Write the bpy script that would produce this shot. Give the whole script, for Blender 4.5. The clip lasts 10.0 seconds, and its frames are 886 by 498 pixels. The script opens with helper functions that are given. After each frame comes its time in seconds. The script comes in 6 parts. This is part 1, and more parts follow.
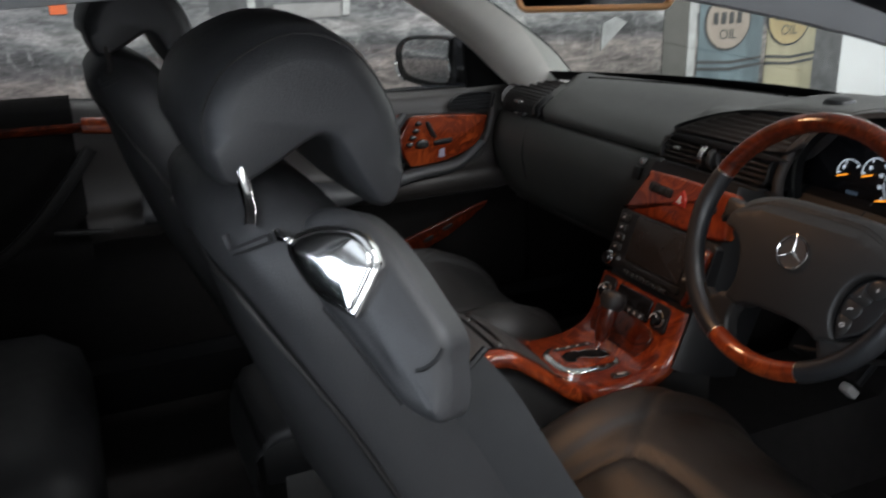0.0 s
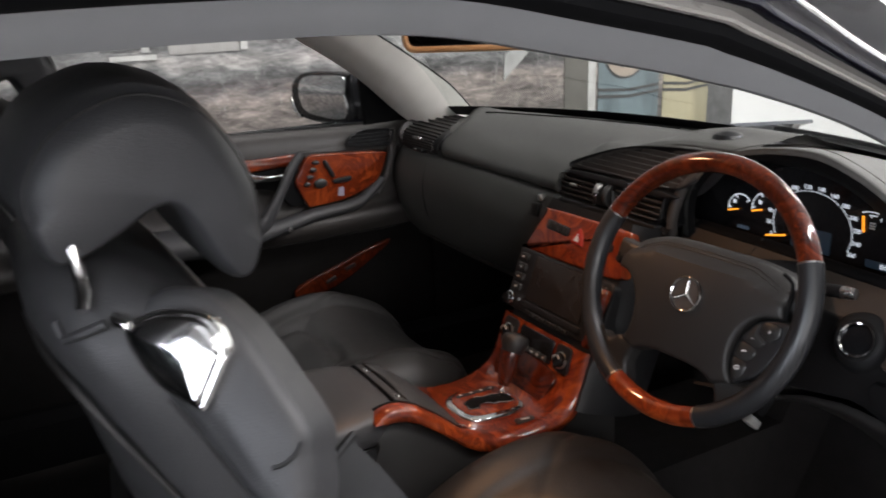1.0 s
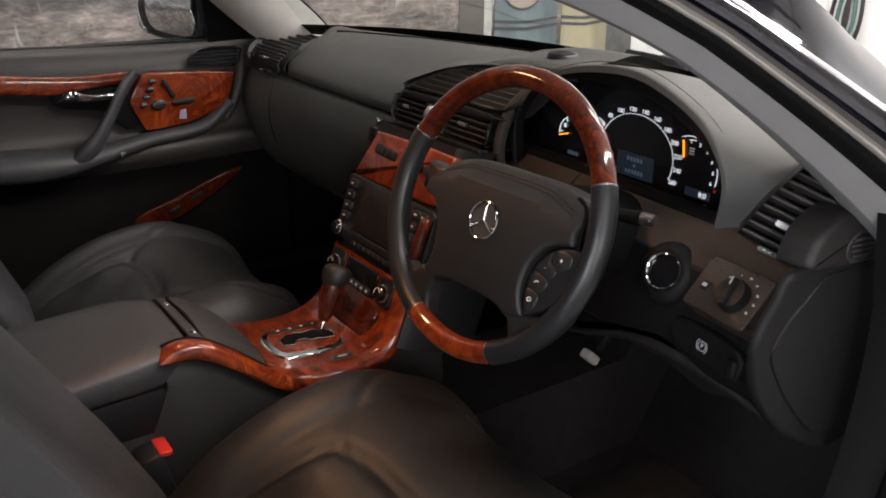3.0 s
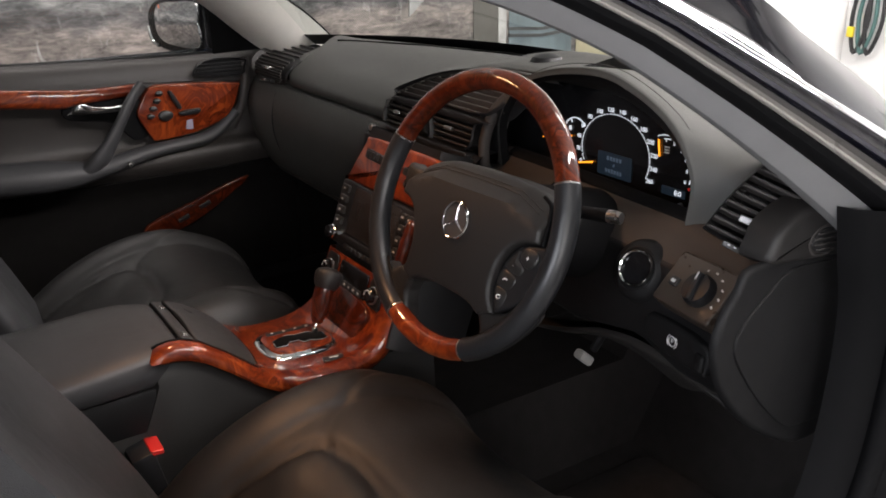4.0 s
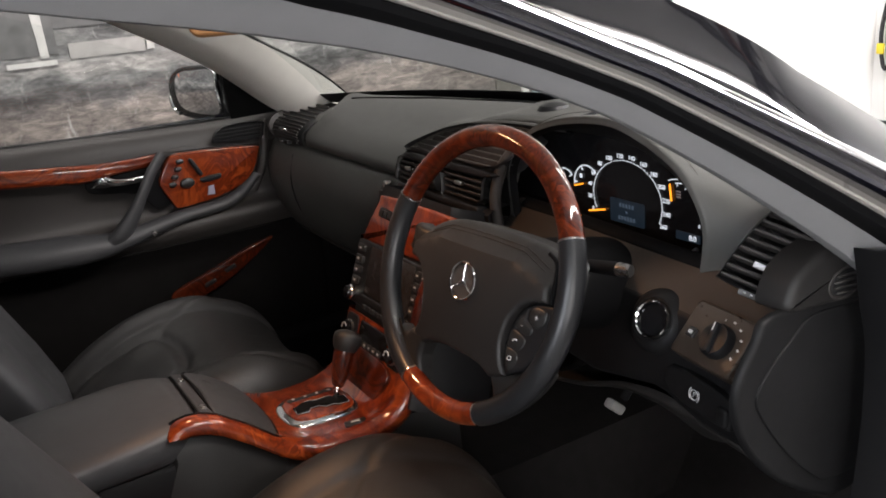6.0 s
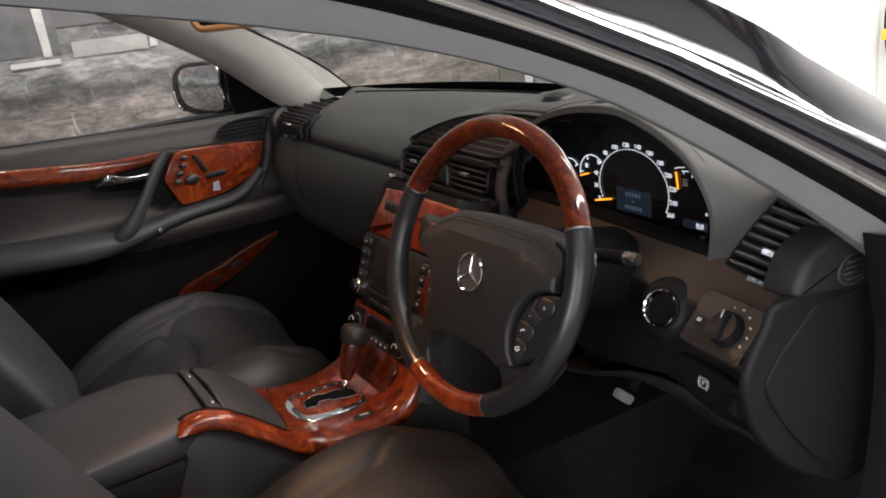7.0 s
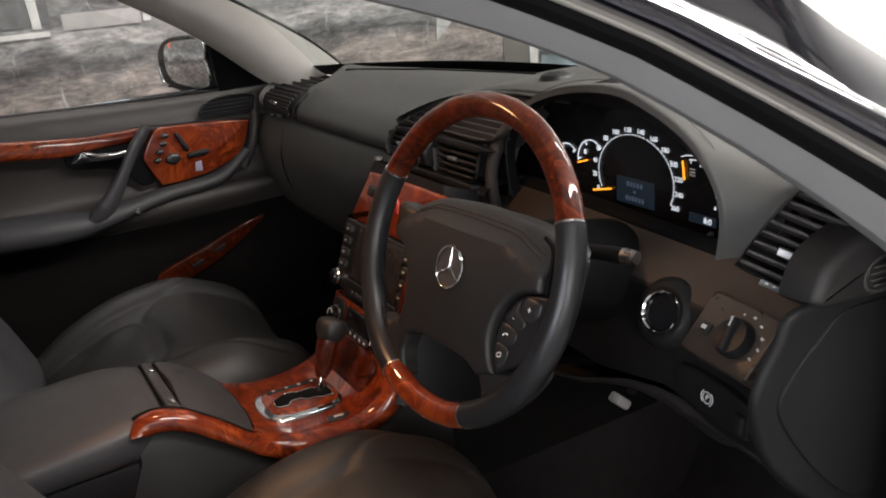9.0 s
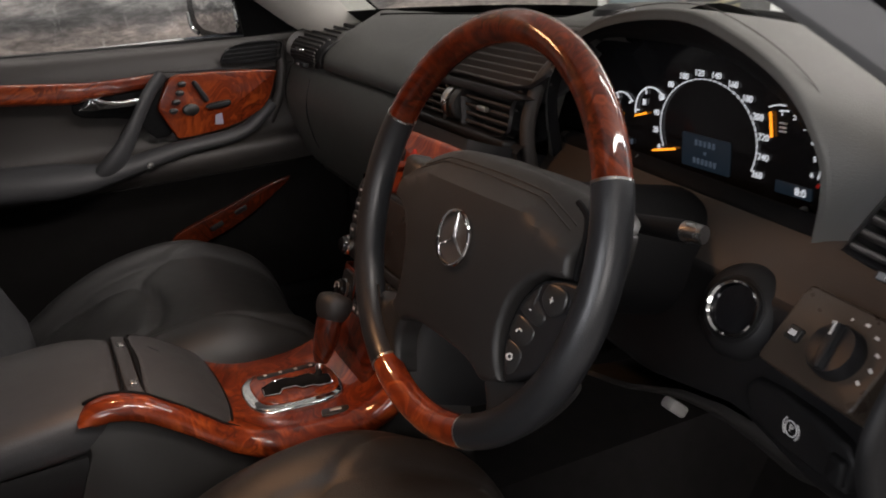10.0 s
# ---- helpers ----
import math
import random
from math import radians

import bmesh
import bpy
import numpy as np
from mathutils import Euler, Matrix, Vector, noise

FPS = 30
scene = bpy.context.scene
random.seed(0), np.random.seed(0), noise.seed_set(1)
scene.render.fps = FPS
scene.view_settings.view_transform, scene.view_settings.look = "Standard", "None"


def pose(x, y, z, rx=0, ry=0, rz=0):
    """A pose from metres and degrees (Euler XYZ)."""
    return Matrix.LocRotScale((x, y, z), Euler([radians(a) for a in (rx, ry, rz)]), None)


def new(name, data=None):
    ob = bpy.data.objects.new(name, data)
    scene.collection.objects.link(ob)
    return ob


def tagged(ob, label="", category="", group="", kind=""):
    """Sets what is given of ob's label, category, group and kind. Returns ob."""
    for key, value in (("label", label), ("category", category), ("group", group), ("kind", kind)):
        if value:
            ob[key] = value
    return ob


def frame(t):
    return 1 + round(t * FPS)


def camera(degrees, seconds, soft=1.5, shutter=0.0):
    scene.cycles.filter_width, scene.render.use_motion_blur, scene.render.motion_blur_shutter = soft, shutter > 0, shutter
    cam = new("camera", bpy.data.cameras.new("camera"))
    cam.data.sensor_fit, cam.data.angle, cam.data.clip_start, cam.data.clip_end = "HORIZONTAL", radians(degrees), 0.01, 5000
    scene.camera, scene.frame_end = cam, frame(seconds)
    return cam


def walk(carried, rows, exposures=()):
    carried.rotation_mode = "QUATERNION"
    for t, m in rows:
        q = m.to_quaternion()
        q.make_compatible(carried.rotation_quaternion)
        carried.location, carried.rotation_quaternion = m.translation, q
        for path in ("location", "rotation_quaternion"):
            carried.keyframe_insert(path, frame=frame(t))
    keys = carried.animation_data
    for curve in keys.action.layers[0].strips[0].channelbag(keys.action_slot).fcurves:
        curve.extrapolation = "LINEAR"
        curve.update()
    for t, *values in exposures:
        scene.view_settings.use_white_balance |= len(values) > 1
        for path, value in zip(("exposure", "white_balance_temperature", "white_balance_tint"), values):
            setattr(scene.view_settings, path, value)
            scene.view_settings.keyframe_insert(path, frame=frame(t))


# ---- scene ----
cam = camera(54.76, 10.0, 1.8, 0.5)
# time, x, y, z, and the Euler angles in degrees
PATH = [
    (0.0, 1.1510, -0.8196, 1.2933, 71.239, 1.462, 66.164),
    (0.5, 1.1305, -0.8163, 1.2957, 73.298, 0.726, 62.524),
    (1.0, 1.1168, -0.7599, 1.3079, 72.814, 1.745, 60.318),
    (1.5, 1.0872, -0.6915, 1.2912, 69.976, 1.193, 56.124),
    (2.0, 1.0782, -0.6481, 1.2560, 67.337, -0.849, 52.189),
    (2.5, 1.0944, -0.6050, 1.2560, 67.758, -0.673, 53.948),
    (3.0, 1.1244, -0.5750, 1.2552, 68.693, -0.484, 55.582),
    (4.5, 1.1902, -0.5151, 1.2529, 69.763, 1.958, 58.071),
    (5.0, 1.1874, -0.4961, 1.2655, 71.089, 3.514, 58.440),
    (5.5, 1.1815, -0.4859, 1.2683, 71.932, 4.382, 58.641),
    (7.0, 1.1778, -0.4865, 1.2644, 71.669, 5.813, 58.838),
    (7.5, 1.1706, -0.4789, 1.2636, 71.518, 6.198, 58.902),
    (8.0, 1.1585, -0.4690, 1.2544, 71.768, 5.874, 58.838),
    (8.5, 1.1447, -0.4530, 1.2460, 71.886, 5.143, 58.800),
    (9.0, 1.1077, -0.4145, 1.2355, 70.826, 4.691, 59.549),
    (9.5, 1.0369, -0.3476, 1.1942, 70.208, 4.028, 61.690),
    (10.0, 0.9642, -0.2836, 1.1589, 69.465, 3.911, 64.273),
]
walk(cam, [(t, pose(x, y, z, a, b, c)) for t, x, y, z, a, b, c in PATH],
     exposures=[(0.0, -0.50, 6050, 8), (0.5, -0.30, 6200, 9), (1.0, -0.16, 6400, 13), (1.6, -0.28, 6550, 13), (2.5, -0.26, 6700, 15), (4.5, -0.10, 6600, 14), (7.5, -0.10, 6600, 13), (9.0, -0.14, 6650, 13), (9.5, -0.28, 6700, 14), (10.0, -0.38, 6800, 15)])

# ---- light ----
world = bpy.data.worlds.new("garage_world")
scene.world = world
world.use_nodes = True
world.node_tree.nodes["Background"].inputs[0].default_value = (0.6, 0.65, 0.7, 1)
world.node_tree.nodes["Background"].inputs[1].default_value = 0.008


def area_lamp(name, x, y, z, sx, sy, watts, colour=(1.0, 0.95, 0.88)):
    lamp = bpy.data.lights.new(name, "AREA")
    lamp.shape, lamp.size, lamp.size_y = "RECTANGLE", sx, sy
    lamp.energy, lamp.color = watts, colour
    ob = new(name, lamp)
    ob.matrix_world = pose(x, y, z)
    return ob


# fluorescent fittings of the garage: x, y, length in x, length in y, watts, tint, tilt towards the painted wall
COOL, NEUTRAL = (0.88, 0.93, 1.0), (1.0, 0.97, 0.93)
TUBES = [(2.6, -0.6, 0.16, 2.4, 8, COOL, 0), (1.60, 1.25, 0.16, 2.4, 98, NEUTRAL, 0), (-1.60, -0.1, 0.16, 2.4, 75, NEUTRAL, 52),
         (-1.6, 2.6, 0.16, 1.25, 65, NEUTRAL, 45), (0.38, 2.50, 0.16, 2.4, 52, NEUTRAL, 0), (-1.3, 4.6, 1.25, 0.16, 60, NEUTRAL, 0), (1.5, 3.6, 0.16, 2.4, 115, COOL, 0)]
for lx, ly, sx, sy, watts, tint, turn in TUBES:
    area_lamp("tube_lamp", lx, ly, 2.72, sx, sy, watts, tint).matrix_world = pose(lx, ly, 2.72, 0, turn, 0)

# fill lamps in two added, unseen windows behind and beside the car
back_fill = area_lamp("window_fill", 2.1, -3.93, 1.75, 2.0, 1.3, 95, COOL)
back_fill.matrix_world = pose(2.1, -3.93, 1.75, 90, 0, 0)
side = area_lamp("window_fill", 3.93, -1.7, 1.55, 1.6, 1.0, 50, NEUTRAL)
side.matrix_world = pose(3.93, -1.7, 1.55, 90, 0, 90)

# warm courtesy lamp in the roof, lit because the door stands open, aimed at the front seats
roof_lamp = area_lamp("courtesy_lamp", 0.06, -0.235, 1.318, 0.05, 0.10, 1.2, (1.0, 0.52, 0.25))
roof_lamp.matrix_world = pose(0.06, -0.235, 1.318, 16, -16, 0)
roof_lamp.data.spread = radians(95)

# ---- tools ----
V = Vector


def frame3(o, x, y):
    """Matrix with origin o, x axis along x, y axis near y."""
    x = V(x).normalized()
    z = x.cross(V(y)).normalized()
    y = z.cross(x)
    return Matrix(((x.x, y.x, z.x, o[0]), (x.y, y.y, z.y, o[1]), (x.z, y.z, z.z, o[2]), (0, 0, 0, 1)))


def spline(pts, n=8, closed=False):
    """Catmull-Rom through points of any dimension, n steps a span."""
    p = [np.array(q, float) for q in pts]
    m = len(p)
    out = []
    for i in range(m if closed else m - 1):
        if closed:
            a, b, c, d = p[i - 1], p[i], p[(i + 1) % m], p[(i + 2) % m]
        else:
            a, b, c, d = p[max(i - 1, 0)], p[i], p[i + 1], p[min(i + 2, m - 1)]
        for k in range(n):
            t = k / n
            out.append(0.5 * (2 * b + (c - a) * t + (2 * a - 5 * b + 4 * c - d) * t * t + (3 * b - a - 3 * c + d) * t ** 3))
    if not closed:
        out.append(p[-1])
    return [tuple(q) for q in out]


def grid(bm, rows, close_u=False, close_v=False, cap=False):
    """Quads between rows of points; close_u joins each row's ends, close_v the last row to the first."""
    vs = [[bm.verts.new(p) for p in r] for r in rows]
    nr, nc = len(vs), len(vs[0])
    for i in range(nr if close_v else nr - 1):
        a, b = vs[i], vs[(i + 1) % nr]
        for j in range(nc if close_u else nc - 1):
            k = (j + 1) % nc
            try:
                bm.faces.new((a[j], a[k], b[k], b[j]))
            except ValueError:
                pass
    if cap:
        bm.faces.new(list(reversed(vs[0])))
        bm.faces.new(vs[-1])
    return bm


def finish(bm, angle=38):
    bmesh.ops.remove_doubles(bm, verts=bm.verts, dist=1e-6)
    bmesh.ops.recalc_face_normals(bm, faces=bm.faces)
    lim = radians(angle)
    for f in bm.faces:
        f.smooth = True
    for e in bm.edges:
        if len(e.link_faces) == 2 and e.calc_face_angle(0) > lim:
            e.smooth = False


def part(name, bm, material, parent=None, label="", angle=38):
    """One mesh object out of a bmesh, under its thing."""
    finish(bm, angle)
    me = bpy.data.meshes.new(name)
    bm.to_mesh(me)
    bm.free()
    me.materials.append(material)
    ob = new(name, me)
    if parent is not None:
        ob.parent = parent
    if label:
        ob["label"] = label
    return ob


def thing(name, label, category, group="", kind="", at=(0, 0, 0)):
    ob = new(name)
    ob.empty_display_size = 0.05
    return tagged(ob, label, category, group, kind)


def thicken(bm, d):
    """Gives an open sheet a thickness d against its normals."""
    bmesh.ops.recalc_face_normals(bm, faces=bm.faces)
    bmesh.ops.solidify(bm, geom=list(bm.faces), thickness=d)
    return bm


def box(sx, sy, sz, m=None, b=0.003, bm=None, seg=2):
    """A box with rounded edges, about its middle."""
    bm = bm or bmesh.new()
    m = m or Matrix()
    made = bmesh.ops.create_cube(bm, size=1, matrix=m @ Matrix.Diagonal((sx, sy, sz, 1)))
    if b > 0:
        b = min(b, 0.45 * min(sx, sy, sz))
        edges = list({e for v in made["verts"] for e in v.link_edges})
        bmesh.ops.bevel(bm, geom=edges, offset=b, segments=seg, profile=0.5, affect="EDGES")
    return bm


def slab(outline, th, m=None, b=0.003, dome=0.0, bm=None, seg=3):
    """A plate: outline in the local xy plane, front at z = 0 with a rounded edge, back at z = -th."""
    bm = bm or bmesh.new()
    m = m or Matrix()
    p = np.array([q[:2] for q in outline], float)
    area = 0.5 * np.sum(p[:, 0] * np.roll(p[:, 1], -1) - np.roll(p[:, 0], -1) * p[:, 1])
    if area < 0:
        p = p[::-1]
    e = np.roll(p, -1, 0) - p
    nrm = np.stack([e[:, 1], -e[:, 0]], 1)
    nrm /= np.maximum(np.linalg.norm(nrm, axis=1), 1e-9)[:, None]
    vn = nrm + np.roll(nrm, 1, 0)
    vn /= np.maximum((vn * vn).sum(1) / 2, 0.5)[:, None]
    rows = [[m @ V((q[0], q[1], -th)) for q in p]]
    for k in range(seg + 1):
        a = k / seg * math.pi / 2
        q = p - vn * b * (1 - math.cos(a))
        rows.append([m @ V((r[0], r[1], -b + b * math.sin(a))) for r in q])
    if dome:
        c = p.mean(0)
        for s in (0.9, 0.8, 0.7, 0.6, 0.5, 0.4, 0.3, 0.2, 0.1, 0.03):
            q = c + (p - vn * b - c) * s
            rows.append([m @ V((r[0], r[1], dome * (1 - s * s))) for r in q])
    grid(bm, rows, close_u=True, cap=True)
    return bm


def sculpt(outline, th, zf, m=None, b=0.004, step=0.008, seg=4):
    """A plate cut into a fine net, whose face rises and falls by zf(x, y)."""
    bm = slab(outline, th, None, b, seg=seg)
    p = np.array([q[:2] for q in outline], float)
    for axis in (0, 1):
        for k in np.arange(p[:, axis].min() + step, p[:, axis].max(), step):
            co, no = [0, 0, 0], [0, 0, 0]
            co[axis], no[axis] = float(k), 1
            bmesh.ops.bisect_plane(bm, geom=bm.verts[:] + bm.edges[:] + bm.faces[:], dist=1e-6, plane_co=co, plane_no=no)
    for v in bm.verts:
        v.co.z += zf(v.co.x, v.co.y)
    if m is not None:
        bm.transform(m)
    return bm


def tube(path, r, m=None, n=12, closed=False, bm=None, squash=1.0):
    """A round bar along points; r is a radius or one for each point."""
    bm = bm or bmesh.new()
    m = m or Matrix()
    p = [V(q) for q in path]
    k = len(p)
    rr = r if isinstance(r, (list, tuple)) else [r] * k
    rows = []
    up = None
    for i in range(k):
        d = (p[(i + 1) % k] - p[i - 1]) if closed else (p[min(i + 1, k - 1)] - p[max(i - 1, 0)])
        d.normalize()
        if up is None:
            up = d.orthogonal()
        up = (up - d * up.dot(d)).normalized()
        side = d.cross(up)
        rows.append([m @ (p[i] + (up * math.cos(a) + side * math.sin(a) * squash) * rr[i])
                     for a in (2 * math.pi * j / n for j in range(n))])
    grid(bm, rows, close_u=True, close_v=closed, cap=not closed)
    return bm


def lathe(profile, m=None, n=32, bm=None):
    """Turns (radius, height) pairs about the local z axis."""
    bm = bm or bmesh.new()
    m = m or Matrix()
    rows = [[m @ V((max(r, 1e-5) * math.cos(a), max(r, 1e-5) * math.sin(a), h)) for a in (2 * math.pi * j / n for j in range(n))]
            for r, h in profile]
    grid(bm, rows, close_u=True, cap=True)
    return bm


def ring(r, n=48, a0=0.0, a1=360.0, z=0.0):
    """Points on a circle, angles from the top, clockwise, in degrees."""
    k = n if abs(a1 - a0) < 359.9 else n - 1
    return [(r * math.sin(radians(a0 + (a1 - a0) * i / n)), r * math.cos(radians(a0 + (a1 - a0) * i / n)), z) for i in range(k + 1)]


def rrect(w, h, r, n=4, cx=0.0, cy=0.0):
    out = []
    for sx, sy, a in ((1, 1, 0), (-1, 1, 90), (-1, -1, 180), (1, -1, 270)):
        for k in range(n + 1):
            t = radians(a + 90 * k / n)
            out.append((cx + sx * (w / 2 - r) + r * math.cos(t), cy + sy * (h / 2 - r) + r * math.sin(t)))
    return out


def lettering(text, size, m, material, parent, name="numeral", depth=0.0004):
    cu = bpy.data.curves.new(name, "FONT")
    cu.body, cu.size, cu.align_x, cu.align_y, cu.extrude = text, size, "CENTER", "CENTER", depth
    ob = bpy.data.objects.new(name, cu)
    scene.collection.objects.link(ob)
    deps = bpy.context.evaluated_depsgraph_get()
    me = bpy.data.meshes.new_from_object(ob.evaluated_get(deps))
    bpy.data.objects.remove(ob)
    me.transform(m)
    me.materials.clear()
    me.materials.append(material)
    o = new(name, me)
    o.parent = parent
    return o


# ---- materials ----
def rgb(c):
    return (c[0], c[1], c[2], 1)


def mat(name, c, rough=0.5, metal=0.0, vary=0.15, scale=6.0, bump=0.0, bump_scale=300.0, coat=0.0, cells=False,
        spec=0.5, rough_vary=0.1, stretch=(1, 1, 1), wave=0.0):
    """A surface with blotches at two scales and fine relief."""
    m = bpy.data.materials.new(name)
    m.use_nodes = True
    nt = m.node_tree
    bs = nt.nodes["Principled BSDF"]
    co = nt.nodes.new("ShaderNodeTexCoord")
    mp = nt.nodes.new("ShaderNodeMapping")
    mp.inputs["Scale"].default_value = stretch
    nt.links.new(co.outputs["Object"], mp.inputs[0])
    n1 = nt.nodes.new("ShaderNodeTexNoise")
    n1.inputs["Scale"].default_value, n1.inputs["Detail"].default_value = scale, 6
    nt.links.new(mp.outputs[0], n1.inputs["Vector"])
    ramp = nt.nodes.new("ShaderNodeMix")
    ramp.data_type = "RGBA"
    ramp.inputs[6].default_value = rgb([x * (1 - vary) for x in c])
    ramp.inputs[7].default_value = rgb([min(1, x * (1 + vary)) for x in c])
    nt.links.new(n1.outputs[0], ramp.inputs[0])
    nt.links.new(ramp.outputs[2], bs.inputs["Base Color"])
    mr = nt.nodes.new("ShaderNodeMapRange")
    mr.inputs[3].default_value, mr.inputs[4].default_value = max(0.02, rough - rough_vary), min(1, rough + rough_vary)
    n3 = nt.nodes.new("ShaderNodeTexNoise")
    n3.inputs["Scale"].default_value, n3.inputs["Detail"].default_value = scale * 7, 4
    nt.links.new(mp.outputs[0], n3.inputs["Vector"])
    nt.links.new(n3.outputs[0], mr.inputs[0])
    nt.links.new(mr.outputs[0], bs.inputs["Roughness"])
    bs.inputs["Metallic"].default_value = metal
    bs.inputs["Coat Weight"].default_value = coat
    bs.inputs["Coat Roughness"].default_value = 0.04
    bs.inputs["Specular IOR Level"].default_value = spec
    if bump:
        tx = nt.nodes.new("ShaderNodeTexVoronoi" if cells else "ShaderNodeTexNoise")
        tx.inputs["Scale"].default_value = bump_scale
        nt.links.new(mp.outputs[0], tx.inputs["Vector"])
        bp = nt.nodes.new("ShaderNodeBump")
        bp.inputs["Strength"].default_value, bp.inputs["Distance"].default_value = bump, 0.001
        nt.links.new(tx.outputs[0], bp.inputs["Height"])
        nt.links.new(bp.outputs[0], bs.inputs["Normal"])
        if wave:
            soft = nt.nodes.new("ShaderNodeTexNoise")
            soft.inputs["Scale"].default_value, soft.inputs["Detail"].default_value, soft.inputs["Distortion"].default_value = 16, 2, 0.6
            nt.links.new(mp.outputs[0], soft.inputs["Vector"])
            b2 = nt.nodes.new("ShaderNodeBump")
            b2.inputs["Strength"].default_value, b2.inputs["Distance"].default_value = wave, 0.012
            nt.links.new(soft.outputs[0], b2.inputs["Height"])
            nt.links.new(b2.outputs[0], bp.inputs["Normal"])
    return m


def burl(name, dark, mid, light, scale=14.0):
    """Lacquered burr veneer: swirled grain with dark eyes under a clear coat."""
    m = bpy.data.materials.new(name)
    m.use_nodes = True
    nt = m.node_tree
    bs = nt.nodes["Principled BSDF"]
    co = nt.nodes.new("ShaderNodeTexCoord")
    n0 = nt.nodes.new("ShaderNodeTexNoise")
    n0.inputs["Scale"].default_value, n0.inputs["Detail"].default_value = scale, 3
    n0.inputs["Distortion"].default_value = 1.2
    nt.links.new(co.outputs["Object"], n0.inputs["Vector"])
    mix = nt.nodes.new("ShaderNodeMix")
    mix.data_type = "VECTOR"
    mix.inputs[0].default_value = 0.35
    nt.links.new(co.outputs["Object"], mix.inputs[4])
    nt.links.new(n0.outputs[1], mix.inputs[5])
    n1 = nt.nodes.new("ShaderNodeTexNoise")
    n1.inputs["Scale"].default_value, n1.inputs["Detail"].default_value = scale * 1.5, 6
    n1.inputs["Distortion"].default_value = 1.2
    nt.links.new(mix.outputs[1], n1.inputs["Vector"])
    cr = nt.nodes.new("ShaderNodeValToRGB")
    cr.color_ramp.elements[0].position, cr.color_ramp.elements[0].color = 0.33, rgb(dark)
    cr.color_ramp.elements[1].position, cr.color_ramp.elements[1].color = 0.68, rgb(light)
    e = cr.color_ramp.elements.new(0.5)
    e.color = rgb(mid)
    nt.links.new(n1.outputs[0], cr.inputs[0])
    nt.links.new(cr.outputs[0], bs.inputs["Base Color"])
    bs.inputs["Roughness"].default_value = 0.4
    bs.inputs["Specular IOR Level"].default_value = 0.1
    bs.inputs["Coat Weight"].default_value, bs.inputs["Coat Roughness"].default_value = 1.0, 0.05
    return m


def glow(name, c, strength):
    m = bpy.data.materials.new(name)
    m.use_nodes = True
    bs = m.node_tree.nodes["Principled BSDF"]
    bs.inputs["Base Color"].default_value = rgb([0.05 * x for x in c])
    bs.inputs["Emission Color"].default_value = rgb(c)
    bs.inputs["Emission Strength"].default_value = strength
    return m


def clear_glass(name, tint):
    m = bpy.data.materials.new(name)
    m.use_nodes = True
    nt = m.node_tree
    for n in list(nt.nodes):
        if n.type == "BSDF_PRINCIPLED":
            nt.nodes.remove(n)
    tr = nt.nodes.new("ShaderNodeBsdfTransparent")
    tr.inputs[0].default_value = rgb(tint)
    gl = nt.nodes.new("ShaderNodeBsdfGlossy")
    gl.inputs["Roughness"].default_value = 0.015
    lw = nt.nodes.new("ShaderNodeLayerWeight")
    pw = nt.nodes.new("ShaderNodeMath")
    pw.operation, pw.inputs[1].default_value = "POWER", 4.5
    nt.links.new(lw.outputs["Facing"], pw.inputs[0])
    fr = nt.nodes.new("ShaderNodeMapRange")
    fr.inputs[3].default_value, fr.inputs[4].default_value = 0.05, 0.85
    nt.links.new(pw.outputs[0], fr.inputs[0])
    mx = nt.nodes.new("ShaderNodeMixShader")
    nt.links.new(fr.outputs[0], mx.inputs[0])
    nt.links.new(tr.outputs[0], mx.inputs[1])
    nt.links.new(gl.outputs[0], mx.inputs[2])
    nt.links.new(mx.outputs[0], nt.nodes["Material Output"].inputs[0])
    return m


LEATHER = mat("black_leather", (0.0150, 0.0142, 0.0140), 0.46, vary=0.25, bump=0.25, bump_scale=700, cells=True, rough_vary=0.06, spec=0.45, wave=0.12)
LEATHER_GREY = mat("charcoal_leather", (0.037, 0.037, 0.0390), 0.45, vary=0.2, bump=0.2, bump_scale=700, cells=True, rough_vary=0.06, spec=0.4, wave=0.10)
RIM_LEATHER = mat("rim_leather", (0.014, 0.0145, 0.016), 0.33, vary=0.2, bump=0.12, bump_scale=900, cells=True)
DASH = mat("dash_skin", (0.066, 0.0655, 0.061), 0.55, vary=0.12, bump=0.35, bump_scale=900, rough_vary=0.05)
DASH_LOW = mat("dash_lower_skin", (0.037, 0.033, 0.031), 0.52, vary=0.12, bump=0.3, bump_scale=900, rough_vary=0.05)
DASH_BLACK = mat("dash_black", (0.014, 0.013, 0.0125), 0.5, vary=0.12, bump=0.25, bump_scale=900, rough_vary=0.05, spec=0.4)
PAD = mat("airbag_skin", (0.0155, 0.0146, 0.0142), 0.44, vary=0.1, bump=0.2, bump_scale=1100, rough_vary=0.05, spec=0.4)
PLASTIC = mat("black_plastic", (0.0105, 0.0105, 0.0115), 0.42, vary=0.2, bump=0.1, bump_scale=900, spec=0.35)
PLASTIC_GLOSS = mat("gloss_black", (0.008, 0.008, 0.009), 0.14, vary=0.2)
BUTTON = mat("button_black", (0.018, 0.018, 0.018), 0.35, vary=0.2)
GREY_BAR = mat("print_white", (0.55, 0.55, 0.55), 0.6)
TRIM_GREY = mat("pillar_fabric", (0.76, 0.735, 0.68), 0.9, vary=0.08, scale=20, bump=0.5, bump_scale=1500)
